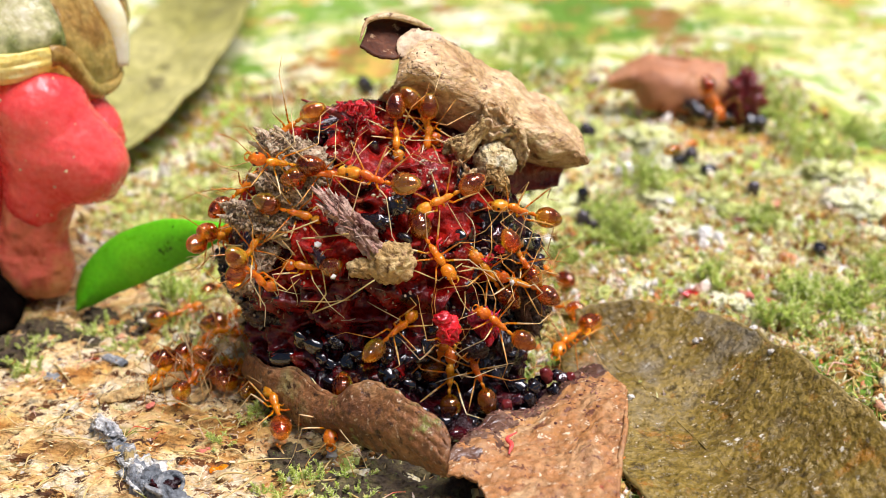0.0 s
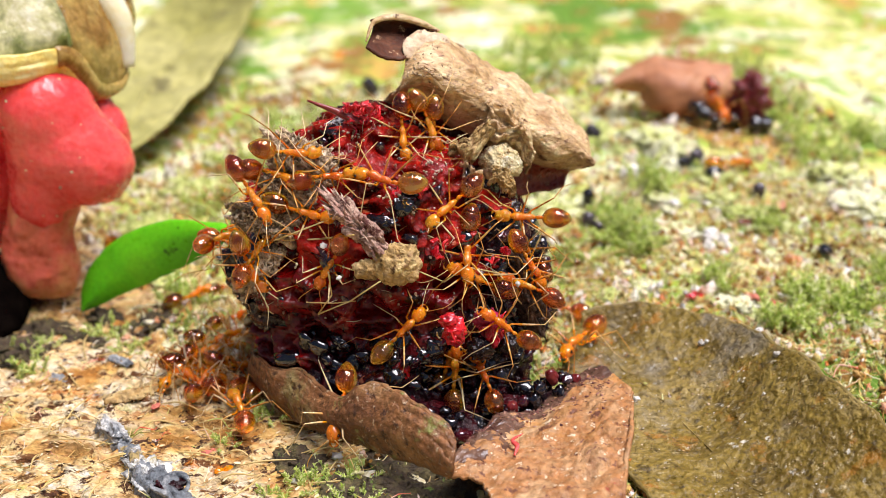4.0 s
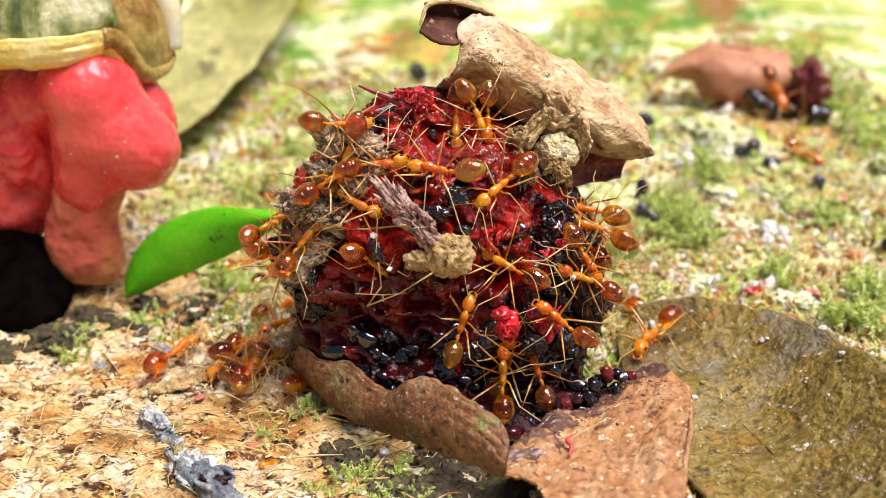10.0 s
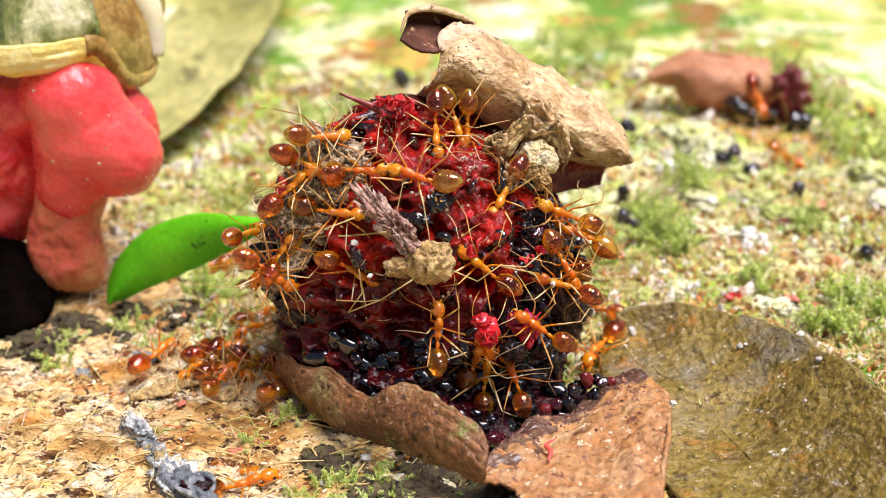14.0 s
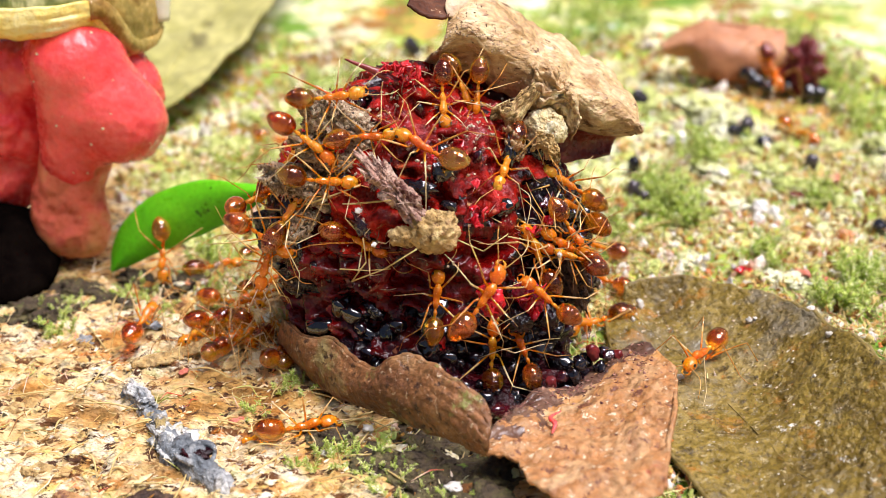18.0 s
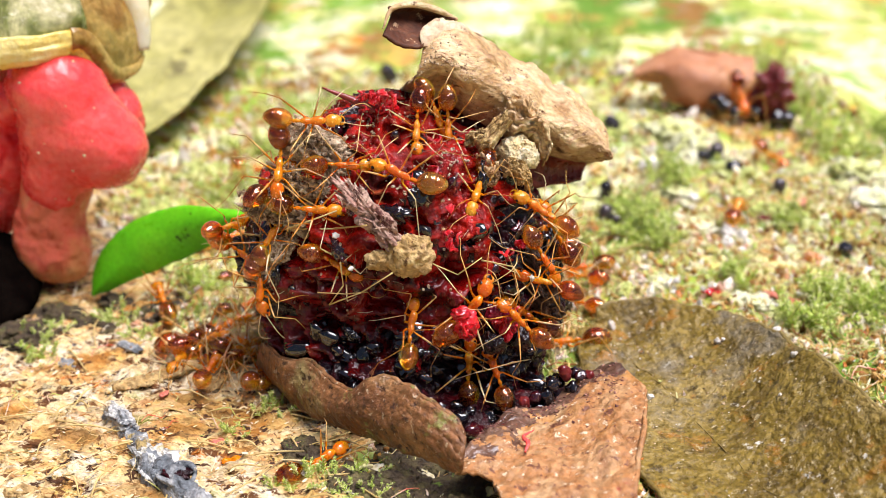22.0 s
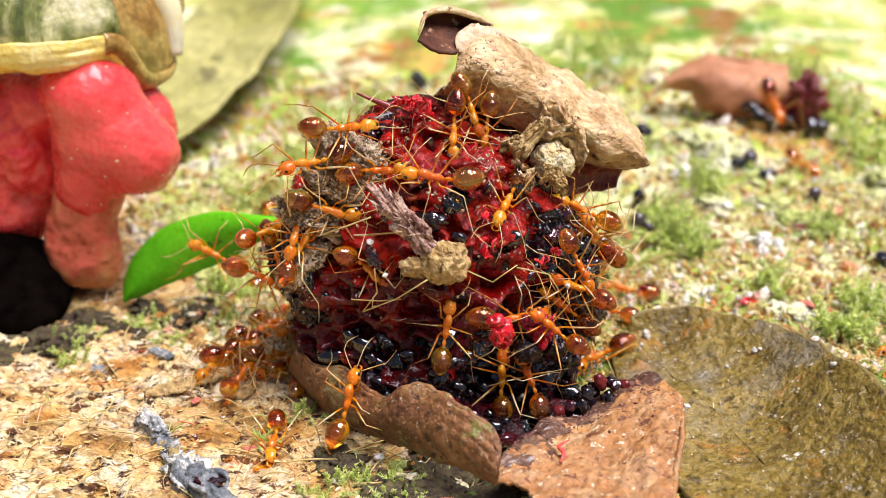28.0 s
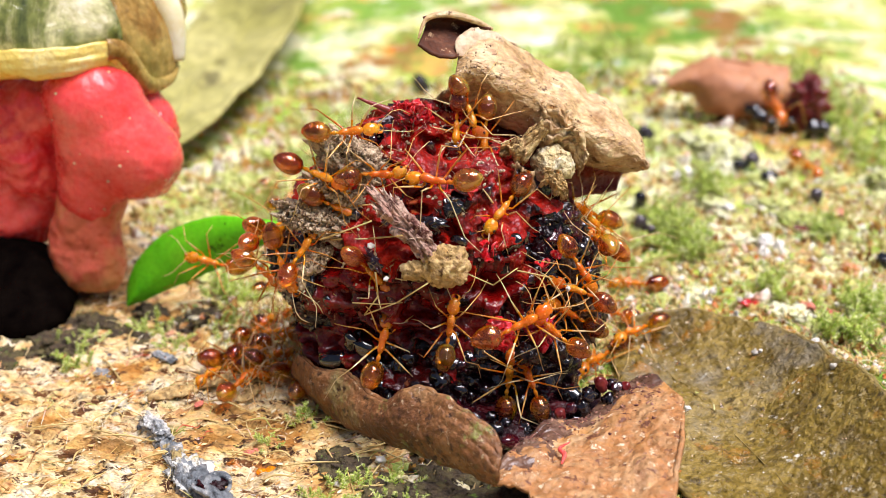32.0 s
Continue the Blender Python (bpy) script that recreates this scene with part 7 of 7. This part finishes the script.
    crawl(a, [
        (0, mm(-5.1, 4.2, 15.7, 89, -127, 2)), (1, mm(-5.5, 1.7, 16.4, 76, -139, 27)),
        (2, mm(-5.6, 1.2, 14.9, -53, 54, -140)), (3, mm(-5.1, 1.1, 15.1, -31, 68, -92)),
        (6, mm(-5.2, 1.6, 15.6, 88, 110, 2)), (9, mm(-5.2, 1.9, 15.8, -27, 73, -100)),
        (11, mm(-5.1, 2.0, 15.8, -55, 75, -125)), (14, mm(-5.3, 1.5, 15.5, -25, 64, -79)),
        (17, mm(-5.0, 1.9, 15.5, -20, 55, -88)), (19, mm(-4.2, 1.1, 16.3, 37, 78, -76)),
        (21, mm(-4.6, 1.5, 15.9, 5, 59, -84)), (23, mm(-4.6, 1.6, 16.0, 4, 60, -84)),
        (25, mm(-5.1, 2.7, 15.7, 11, 70, -57)), (28, mm(-4.7, 1.5, 15.9, 4, 59, -80)),
        (30, mm(-4.6, 1.7, 15.8, 1, 62, -82)), (32, mm(-4.4, 1.4, 15.9, 10, 55, -84)),
    ], 80)
    a = ant("orange ant with glossy abdomen on the soil clod", 1, 10, size=1.12)
    crawl(a, [
        (0, mm(-5.8, 0.9, 14.9, 80, -70, 37)), (2, mm(-6.4, 0.4, 13.5, -49, -32, 161)),
        (3, mm(-6.3, 0.8, 13.4, -30, 74, -125)), (5.5, mm(-4.3, 1.7, 15.3, 89, 141, 6)),
        (6, mm(-4.7, 1.6, 14.5, -66, 17, -131)), (9, mm(-4.9, 1.1, 15.0, 69, -109, 35)),
        (11, mm(-5.4, 1.6, 13.9, -77, 28, -151)), (14, mm(-5.6, 1.3, 14.1, 103, 127, 17)),
        (17, mm(-5.8, 1.1, 13.8, -52, 61, -138)), (19, mm(-6.4, 0.4, 13.1, -43, 11, -133)),
        (21, mm(-5.9, 0.9, 13.6, -60, 32, -152)), (23, mm(-6.8, 0.5, 13.5, -30, -30, 135)),
        (25, mm(-6.7, 0.5, 13.8, -55, -36, 165)), (28, mm(-6.7, 0.3, 13.9, -2, -27, 113)),
        (30, mm(-6.1, 1.6, 13.7, -27, -48, 88)), (32, mm(-6.1, 1.1, 13.4, -23, 41, -126)),
    ], 91)
    a = ant("orange ant with glossy abdomen at the flank of the pulp", 2, 0, size=1.08)
    crawl(a, [
        (0, mm(-8.1, 4.8, 11.5, 46, 50, -20)), (1, mm(-7.1, 1.5, 12.9, 52, 38, -18)),
        (2, mm(-7.4, 0.4, 12.5, 107, -143, -2)), (3, mm(-7.8, -0.5, 12.5, -48, -32, -179)),
        (6, mm(-6.3, 0.8, 13.6, 47, 33, -19)), (9, mm(-6.0, 0.6, 13.2, 35, 58, -18)),
        (11, mm(-5.6, 0.8, 13.5, 72, 68, -3)), (14, mm(-6.4, 0.6, 13.0, 39, 29, -38)),
        (19, mm(-7.5, 3.9, 11.1, 46, 33, -24)), (23, mm(-6.5, 0.5, 13.0, 23, 28, -31)),
        (25, mm(-7.1, 2.8, 11.8, 14, -50, 42)), (28, mm(-7.5, 0.2, 10.5, -59, -15, 177)),
        (30, mm(-9.0, 4.5, 9.1, 19, 94, -73)), (32, mm(-9.8, 5.3, 8.6, -70, 58, -122)),
    ], 4)
    a = ant("orange ant with glossy abdomen clinging to the flank of the pulp", 0, 0, size=1.08)
    crawl(a, [
        (0, mm(-6.8, -0.6, 9.3, 68, 147, -14)), (3, mm(-7.0, -0.6, 9.3, 84, 133, -9)),
        (6, mm(-7.8, 1.5, 8.8, -78, -28, 155)), (9, mm(-8.0, 0.4, 8.8, -81, -30, 153)),
        (11, mm(-8.1, 1.4, 8.8, -68, -33, 146)), (14, mm(-7.8, 0.1, 8.6, -45, -23, 134)),
        (17, mm(-8.8, 0.1, 8.2, 98, -152, 1)), (19, mm(-8.5, -0.8, 6.8, -81, -10, -164)),
        (21, mm(-7.7, -0.2, 7.3, -84, 1, 179)), (23, mm(-7.0, -0.9, 7.7, -75, 2, 151)),
        (25, mm(-8.3, 0.2, 9.2, 49, -67, 21)), (28, mm(-8.5, 2.7, 7.6, -58, 30, 178)),
        (32, mm(-8.2, 0.4, 8.6, -56, 23, -175)),
    ], 14)
    a = ant("orange ant with glossy abdomen between the leaf and the pulp", 1, 0, size=1.08)
    crawl(a, [
        (0, mm(-9.8, 3.5, 9.0, -67, 49, -99)), (3, mm(-8.6, 4.7, 8.4, 2, 40, -136)),
        (6, mm(-9.0, 2.7, 7.2, -29, 50, -116)), (9, mm(-9.0, 2.9, 7.0, -44, 46, -139)),
        (14, mm(-8.0, -0.5, 8.8, 102, 135, 22)), (19, mm(-8.3, 0.1, 8.6, 120, 122, 13)),
        (23, mm(-8.9, 2.9, 7.5, -60, 44, -158)), (25, mm(-9.5, 2.9, 7.2, -69, 29, -155)),
        (28, mm(-9.9, 2.7, 7.1, 88, 125, 11)), (32, mm(-9.1, 2.8, 7.5, 70, 132, -42)),
    ], 22)
    a = ant("orange ant with glossy abdomen on the pulp's edge", 2, 0, size=1.12)
    crawl(a, [
        (0, mm(7.3, 2.4, 10.3, 28, -33, 85)), (6, mm(7.5, 2.2, 10.7, 62, -77, 24)),
        (9, mm(7.6, 2.7, 10.5, 43, -68, 53)), (11, mm(8.2, 4.4, 9.8, 78, -66, 12)),
        (14, mm(7.6, 2.8, 10.6, 69, -60, 35)), (17, mm(8.0, 4.3, 10.2, 86, -64, 3)),
        (19, mm(7.1, 2.2, 10.6, 49, -40, 47)), (21, mm(7.2, 2.1, 10.4, 41, -25, 57)),
        (23, mm(7.5, 2.3, 10.5, 54, -43, 31)), (25, mm(8.3, 5.7, 8.4, 16, 4, 42)),
        (28, mm(7.7, 3.9, 10.0, 37, -38, 67)), (30, mm(8.3, 6.8, 8.5, 17, -25, 65)),
        (32, mm(8.1, 7.0, 8.8, 37, -41, 70)),
    ], 32)
    a = ant("orange ant with glossy abdomen by the olive leaf", 0, 0, size=1.3)
    crawl(a, [
        (0, mm(11.1, 4.2, 0.3, 0, -1, 141)), (1, mm(10.8, 4.3, 0.6, -2, 0, 144)),
        (2, mm(10.4, 5.1, -0.5, -1, -1, 148)), (3, mm(10.4, 3.4, 0.7, 1, 2, 146)),
        (5.5, mm(12.3, 3.7, 0.5, -2, 0, 151)), (6, mm(12.0, 3.8, 0.5, -1, -1, 152)),
        (7, mm(12.2, 3.8, 0.5, -2, 1, 151)), (9, mm(12.1, 3.0, 0.5, -1, 0, 153)),
        (11, mm(12.4, 4.4, 0.75, -8, 4, 122)), (12, mm(13.1, 4.9, 0.8, -8, 4, 120)), (13, mm(12.7, 4.8, 0.75, -8, 4, 121)),
        (14, mm(10.4, 4.2, -0.1, -1, 0, 148)), (16.5, mm(8.8, 5.1, -0.4, 2, -1, 73)),
        (17, mm(8.3, 4.0, -0.4, -1, 0, 49)), (18, mm(9.6, 4.5, -0.5, 0, 2, 117)),
        (19, mm(9.5, 4.0, -0.4, -2, 4, 110)), (21, mm(9.6, 5.0, -0.4, -1, 1, 68)),
        (23, mm(9.4, 4.9, -0.6, -1, -2, 119)), (25, mm(9.8, 4.4, -0.5, -1, -2, 133)),
        (28, mm(9.4, 3.6, -0.2, -1, 2, 128)), (30, mm(9.3, 3.1, -0.2, -2, -1, 130)),
        (32, mm(9.4, 4.1, -0.5, 0, -0, 133)),
    ], 46)
    a = ant("orange ant with glossy abdomen crossing the olive leaf", 1, 0, size=1.17)
    crawl(a, [
        (0, mm(38.6, 6.7, -0.3, -0, 1, 86)), (14.5, mm(32.8, 9.5, -0.8, 1, -1, 91)),
        (16.5, mm(18.1, 3.9, 2.2, -1, 1, 110)), (17, mm(16.9, 1.5, 0.8, -2, 0, 153)),
        (17.5, mm(15.9, 0.2, 0.6, -2, 1, 144)), (18, mm(15.1, -0.8, 0.7, 1, 0, 137)),
        (18.5, mm(14.6, 2.5, 0.9, -1, 0, 109)), (19, mm(13.9, 5.4, 1.0, -1, -4, 95)),
        (20, mm(12.1, 5.9, 1.3, -0, -1, 120)), (21, mm(11.6, 11.2, -0.3, 0, -3, 110)),
        (23, mm(11.2, 15.3, -0.3, -1, 0, 91)), (25, mm(9.3, 14.0, -0.5, 1, -2, 98)),
        (28, mm(8.7, 15.6, -0.4, -1, -3, 79)), (30, mm(8.7, 17.4, -0.4, -1, 1, 68)),
        (32, mm(8.3, 17.0, -0.4, -1, -0, 75)),
    ], 57)
    a = ant("orange ant with glossy abdomen at the dark flank of the pulp", 2, 0, size=1.08)
    crawl(a, [
        (0, mm(8.0, 1.4, 8.8, 64, -46, -19)), (6, mm(7.5, 2.7, 8.4, 40, -14, 39)),
        (14, mm(7.5, 2.5, 8.3, 45, -8, 40)), (19, mm(7.3, 0.1, 8.1, 88, -60, 4)),
        (21, mm(6.6, 0.4, 5.2, 81, -54, 22)), (23, mm(6.6, 0.1, 5.4, 46, -56, 45)),
        (25, mm(6.4, 0.0, 6.4, 100, -66, -9)), (28, mm(6.9, 0.3, 6.3, 70, -50, 17)),
        (32, mm(7.0, 0.1, 6.1, 69, -52, 33)),
    ], 65)
    a = ant("orange ant with glossy abdomen under the curled leaf", 0, 0, size=1.03)
    crawl(a, [
        (0, mm(1.2, 4.0, 14.7, -66, 10, 164)), (9, mm(1.2, 4.4, 14.7, -69, 2, 161)),
        (19, mm(1.0, 3.9, 14.4, -53, 6, 174)), (28, mm(1.2, 4.0, 14.7, -63, 5, 165)),
        (32, mm(1.2, 4.7, 14.9, -68, -0, 173)),
    ], 71)
    a = ant("orange ant with glossy abdomen on the inside of the curled leaf", 1, 0, size=1.03)
    crawl(a, [
        (0, mm(2.7, 5.3, 15.3, 98, 154, -3)), (9, mm(2.3, 4.2, 15.3, 103, 157, -2)),
        (19, mm(2.2, 5.5, 14.8, 108, 155, -3)), (28, mm(2.2, 5.1, 15.7, -75, 20, 173)),
        (32, mm(2.2, 5.0, 15.9, -81, 22, 165)),
    ], 77)
    a = ant("orange ant on the distant leaf scrap", 2, 0, size=1.53)
    crawl(a, [
        (0, mm(29.1, 45.2, 1.1, -14, -3, -174)), (32, mm(29.1, 45.2, 1.1, -14, -3, -174)),
    ], 81)
    a = ant("orange ant walking on the moss", 0, 0, size=1.17)
    crawl(a, [
        (0, mm(25.3, 37.8, -0.2, 1, 2, -44)), (1, mm(25.3, 35.2, -0.4, 0, 3, -51)),
        (2, mm(26.5, 38.0, -0.4, 1, 6, -47)), (3, mm(27.0, 34.6, -0.4, 1, 2, -61)),
        (5.5, mm(30.0, 34.9, -0.6, -3, 2, -124)), (6, mm(29.6, 34.4, -0.7, -4, -0, -151)),
        (9, mm(29.4, 35.0, -0.6, -2, -2, -151)), (13, mm(29.9, 36.1, -0.8, -2, -0, -153)),
        (19, mm(29.6, 35.0, -0.6, -2, -1, -148)), (20, mm(30.0, 35.9, -0.8, -1, 0, -158)),
        (26, mm(29.7, 35.4, -0.7, -2, 0, -150)), (32, mm(29.9, 35.7, -0.7, -2, 1, -155)),
    ], 93)
    a = ant("orange ant with dark glossy abdomen crossing the moss", 1, 0, size=1.3)
    crawl(a, [
        (0, mm(44.0, 16.0, 0.0, 0, 0, 60)), (20, mm(44.0, 16.0, 0.0, 0, 0, 60)),
        (21, mm(23.4, 21.4, 0.1, 1, 0, -30)), (22, mm(24.1, 23.1, 0.1, 1, 0, -25)), (22.5, mm(22.6, 24.4, 0.1, 1, 0, 2)), (23, mm(23.4, 30.9, 0.1, 1, 0, 5)), (24, mm(21.3, 31.7, 0.1, 1, 0, 62)), (25, mm(20.1, 30.9, 0.1, 1, 0, 72)),
        (26.5, mm(13.0, 30.0, 0.0, 1, 0, 88)), (27.5, mm(8.0, 27.0, 0.0, 1, 0, 100)), (32, mm(7.6, 26.8, 0.0, 1, 0, 108)),
    ], 97)
    a = ant("orange ant with glossy abdomen beside the fresh green leaf", 1, 0, size=1.12)
    crawl(a, [
        (0, mm(-17.6, 23.2, -0.3, 1, 3, -64)), (5.5, mm(-19.6, 14.4, 2.6, 40, -10, 160)), (6.3, mm(-18.6, 12.6, 5.6, 80, 150, 20)),
        (7, mm(-17.2, 11.0, 5.8, 104, 153, 5)), (8, mm(-18.0, 12.7, 5.6, 70, 160, 30)), (9, mm(-17.4, 15.6, 0.4, 10, 150, 150)), (10, mm(-16.0, 18.0, -0.3, -1, 1, 20)),
        (14, mm(-13.6, 19.0, -0.4, -1, 1, -10)), (16.8, mm(-16.0, 12.9, 5.4, -50, -2, 172)), (17.5, mm(-16.4, 11.2, 4.0, -70, -2, 170)),
        (18, mm(-16.6, 10.9, 1.9, -72, -2, 169)), (19, mm(-15.7, 8.0, 0.0, -3, 1, 165)), (21, mm(-15.2, 9.4, -0.1, 1, 1, 100)),
        (22, mm(-15.8, 10.4, 0.2, 12, 1, 19)), (23, mm(-17.2, 11.1, 3.7, 75, -2, -9)), (23.5, mm(-18.2, 12.8, 5.4, 60, -2, -8)),
        (24, mm(-19.5, 22.1, -0.1, 1, 2, -8)), (25, mm(-19.7, 30.6, -0.6, -1, 2, -58)), (26.5, mm(-14.6, 11.2, 6.6, 50, -40, 60)),
        (27.5, mm(-13.7, 10.1, 4.6, 44, -55, 39)), (28, mm(-14.0, 10.2, 4.6, 46, -54, 37)), (29, mm(-14.3, 10.3, 4.2, 24, -60, 57)),
        (30, mm(-14.3, 10.3, 4.3, 26, -60, 55)), (31, mm(-14.0, 10.2, 4.7, 46, -54, 37)), (32, mm(-14.3, 10.3, 4.2, 24, -60, 57)),
    ], 6)
    a = ant("orange ant on the litter behind the pulp", 2, 0, size=1.08)
    crawl(a, [
        (0, mm(-10.0, 31.3, -0.5, -0, -0, -130)), (6, mm(-12.0, 28.6, -0.3, -1, 4, -75)),
        (9, mm(-11.6, 26.9, -0.3, -1, -0, -76)), (14, mm(-12.0, 30.5, -0.2, -1, 3, -125)),
        (19, mm(-12.3, 33.8, -0.4, -2, 1, -109)), (28, mm(-12.7, 30.2, -0.4, 1, -2, -136)),
        (32, mm(-12.9, 30.7, -0.5, -0, 1, -132)),
    ], 13)
    a = ant("orange ant on the litter behind the pulp", 0, 0, size=1.08)
    crawl(a, [
        (0, mm(-13.3, 10.2, 0.0, 1, -0, -51)), (6, mm(-13.3, 14.8, -0.4, 2, 0, -41)),
        (14, mm(-13.2, 17.8, -0.6, 0, 0, -61)), (19, mm(-13.7, 11.6, -0.3, -2, 5, -60)),
        (21, mm(-13.3, 17.2, -0.6, 1, 3, -55)), (28, mm(-11.8, 27.3, -0.2, 1, 2, -37)),
        (32, mm(-11.8, 28.7, -0.2, 0, 3, -35)),
    ], 20)
    a = ant("orange ant with glossy abdomen on litter beside the pulp", 1, 0, size=1.08)
    crawl(a, [
        (0, mm(11.0, 14.6, -0.1, 1, -2, 29)), (6, mm(11.9, 19.1, -0.6, 2, -3, 32)),
        (14, mm(11.9, 18.6, -0.6, 1, -2, 41)), (19, mm(10.8, 14.1, -0.2, 1, -1, 44)),
        (28, mm(12.1, 12.8, -0.2, 1, -1, 61)), (32, mm(12.7, 13.9, -0.2, -1, -3, 76)),
    ], 26)
    a = ant("orange ant with glossy abdomen crossing the olive leaf", 0, 0, size=1.12)
    crawl(a, [
        (0, mm(35.4, -0.5, 0.2, -0, -2, 65)), (25.5, mm(32.7, 1.5, 0.2, 1, -1, 72)),
        (27.5, mm(29.8, 3.3, -0.2, -1, 5, 88)), (28.7, mm(24.4, 5.9, -0.4, -3, 1, 74)),
        (29, mm(22.8, 4.9, 0.6, -1, -1, 81)), (30, mm(21.9, 9.0, -0.5, 2, -3, 77)),
        (30.5, mm(17.2, 11.3, -0.4, -1, -3, 71)), (31, mm(16.7, 14.0, -0.4, 1, -1, 82)),
        (31.5, mm(14.0, 10.8, -0.3, 0, -4, 113)), (32, mm(11.8, 5.7, 0.7, -1, -3, 124)),
    ], 34)
    a = ant("orange ant with glossy abdomen hurrying over the olive leaf", 2, 0, size=1.12)
    crawl(a, [
        (0, mm(38.2, 9.8, -0.8, -1, 1, 115)), (1, mm(32.6, 6.5, -0.4, -1, 1, 110)),
        (1.5, mm(25.1, 5.2, -0.5, -4, -3, 93)), (2, mm(27.5, 8.7, -0.3, -0, 2, -12)),
        (2.5, mm(35.0, 13.1, -0.7, 1, -0, -41)), (3, mm(42.7, 14.5, -0.5, 1, 0, -64)),
        (32, mm(39.2, 17.3, -0.7, 1, 3, -61)),
    ], 41)
    a = ant("orange ant with glossy abdomen clinging to the pulp", 0, 0, size=1.03)
    crawl(a, [
        (0, mm(-10.1, 2.6, 10.1, 15, 111, -20)), (32, mm(-10.1, 2.6, 10.1, 15, 111, -20)),
    ], 45)
    a = ant("orange ant with glossy abdomen on litter beside the pulp", 1, 0, size=1.03)
    crawl(a, [
        (0, mm(-11.2, 15.6, -0.7, 1, -0, -42)), (32, mm(-11.2, 15.6, -0.7, 1, -0, -42)),
    ], 49)
    a = ant("orange ant with glossy abdomen on litter beside the pulp", 2, 0, size=1.03)
    crawl(a, [
        (0, mm(-10.2, 10.0, -0.3, 1, 1, -49)), (32, mm(-10.2, 10.0, -0.3, 1, 1, -49)),
    ], 53)
    a = ant("orange ant with glossy abdomen clinging to the pulp", 1, 0, size=1.03)
    crawl(a, [
        (0, mm(-7.0, 0.1, 9.7, 49, 23, -29)), (32, mm(-7.0, 0.1, 9.7, 49, 23, -29)),
    ], 57)
    a = ant("orange ant with glossy abdomen on litter beside the pulp", 0, 0, size=1.03)
    crawl(a, [
        (0, mm(-11.3, 2.9, -0.2, -1, 4, -117)), (32, mm(-11.3, 2.9, -0.2, -1, 4, -117)),
    ], 61)
    a = ant("orange ant with glossy abdomen on litter beside the pulp", 2, 0, size=1.03)
    crawl(a, [
        (0, mm(-7.9, 1.9, 0.0, 2, 4, -10)), (32, mm(-7.9, 1.9, 0.0, 2, 4, -10)),
    ], 65)
    a = ant("orange ant with glossy abdomen clinging to the pulp", 0, 0, size=1.03)
    crawl(a, [
        (0, mm(7.6, -0.1, 7.7, 64, -67, 20)), (32, mm(7.6, -0.1, 7.7, 64, -67, 20)),
    ], 69)
    a = ant("orange ant with glossy abdomen on litter beside the pulp", 1, 0, size=1.03)
    crawl(a, [
        (0, mm(10.8, 10.1, -0.2, 0, -2, 47)), (32, mm(10.8, 10.1, -0.2, 0, -2, 47)),
    ], 73)
    a = ant("orange ant with glossy abdomen clinging to the pulp", 2, 0, size=1.03)
    crawl(a, [
        (0, mm(7.5, 0.4, 8.3, -65, 22, -141)), (32, mm(7.5, 0.4, 8.3, -65, 22, -141)),
    ], 77)
    a = ant("orange ant with glossy abdomen clinging to the pulp", 1, 0, size=1.03)
    crawl(a, [
        (0, mm(-3.1, 1.4, 14.0, -46, 85, -128)), (32, mm(-3.1, 1.4, 14.0, -46, 85, -128)),
    ], 81)
    a = ant("orange ant with glossy abdomen clinging to the pulp", 2, 0, size=1.03)
    crawl(a, [
        (0, mm(2.7, 4.8, 14.5, -73, -4, 177)), (32, mm(2.7, 4.8, 14.5, -73, -4, 177)),
    ], 85)
    a = ant("orange ant with glossy abdomen on litter beside the pulp", 0, 0, size=1.03)
    crawl(a, [
        (0, mm(-14.9, 29.1, -0.1, 1, -1, 133)), (32, mm(-14.9, 29.1, -0.1, 1, -1, 133)),
    ], 89)
    a = ant("orange ant with glossy abdomen clinging to the pulp", 0, 0, size=1.03)
    crawl(a, [
        (0, mm(5.0, -2.1, 3.0, 61, -19, 11)), (32, mm(5.0, -2.1, 3.0, 61, -19, 11)),
    ], 93)
    a = ant("orange ant with glossy abdomen clinging to the pulp", 1, 0, size=1.03)
    crawl(a, [
        (0, mm(6.0, -2.4, 6.3, 65, -42, 30)), (32, mm(6.0, -2.4, 6.3, 65, -42, 30)),
    ], 0)
    for k, (x, y, rz, tilt) in enumerate(((-12.0, 4.3, -58, 6), (-10.2, 6.9, 122, 4), (-11.5, 1.4, -20, 5), (-9.3, 3.2, -95, 8), (-13.2, 2.8, 150, 3))):
        a = ant("orange ant in the crowd beside the pulp", k, 5 * k, size=1.08)
        z = gz(x, y) + 0.05
        crawl(a, [(0, mm(x, y, z, 0, tilt, rz)), (8, mm(x + 0.5, y - 0.3, z, 2, tilt, rz + 14)), (16, mm(x - 0.2, y + 0.4, z, 0, tilt, rz - 10)),
                  (24, mm(x + 0.3, y + 0.1, z, 2, tilt, rz + 8)), (32, mm(x, y - 0.3, z, 0, tilt, rz - 6))], 120 + k)


motions()
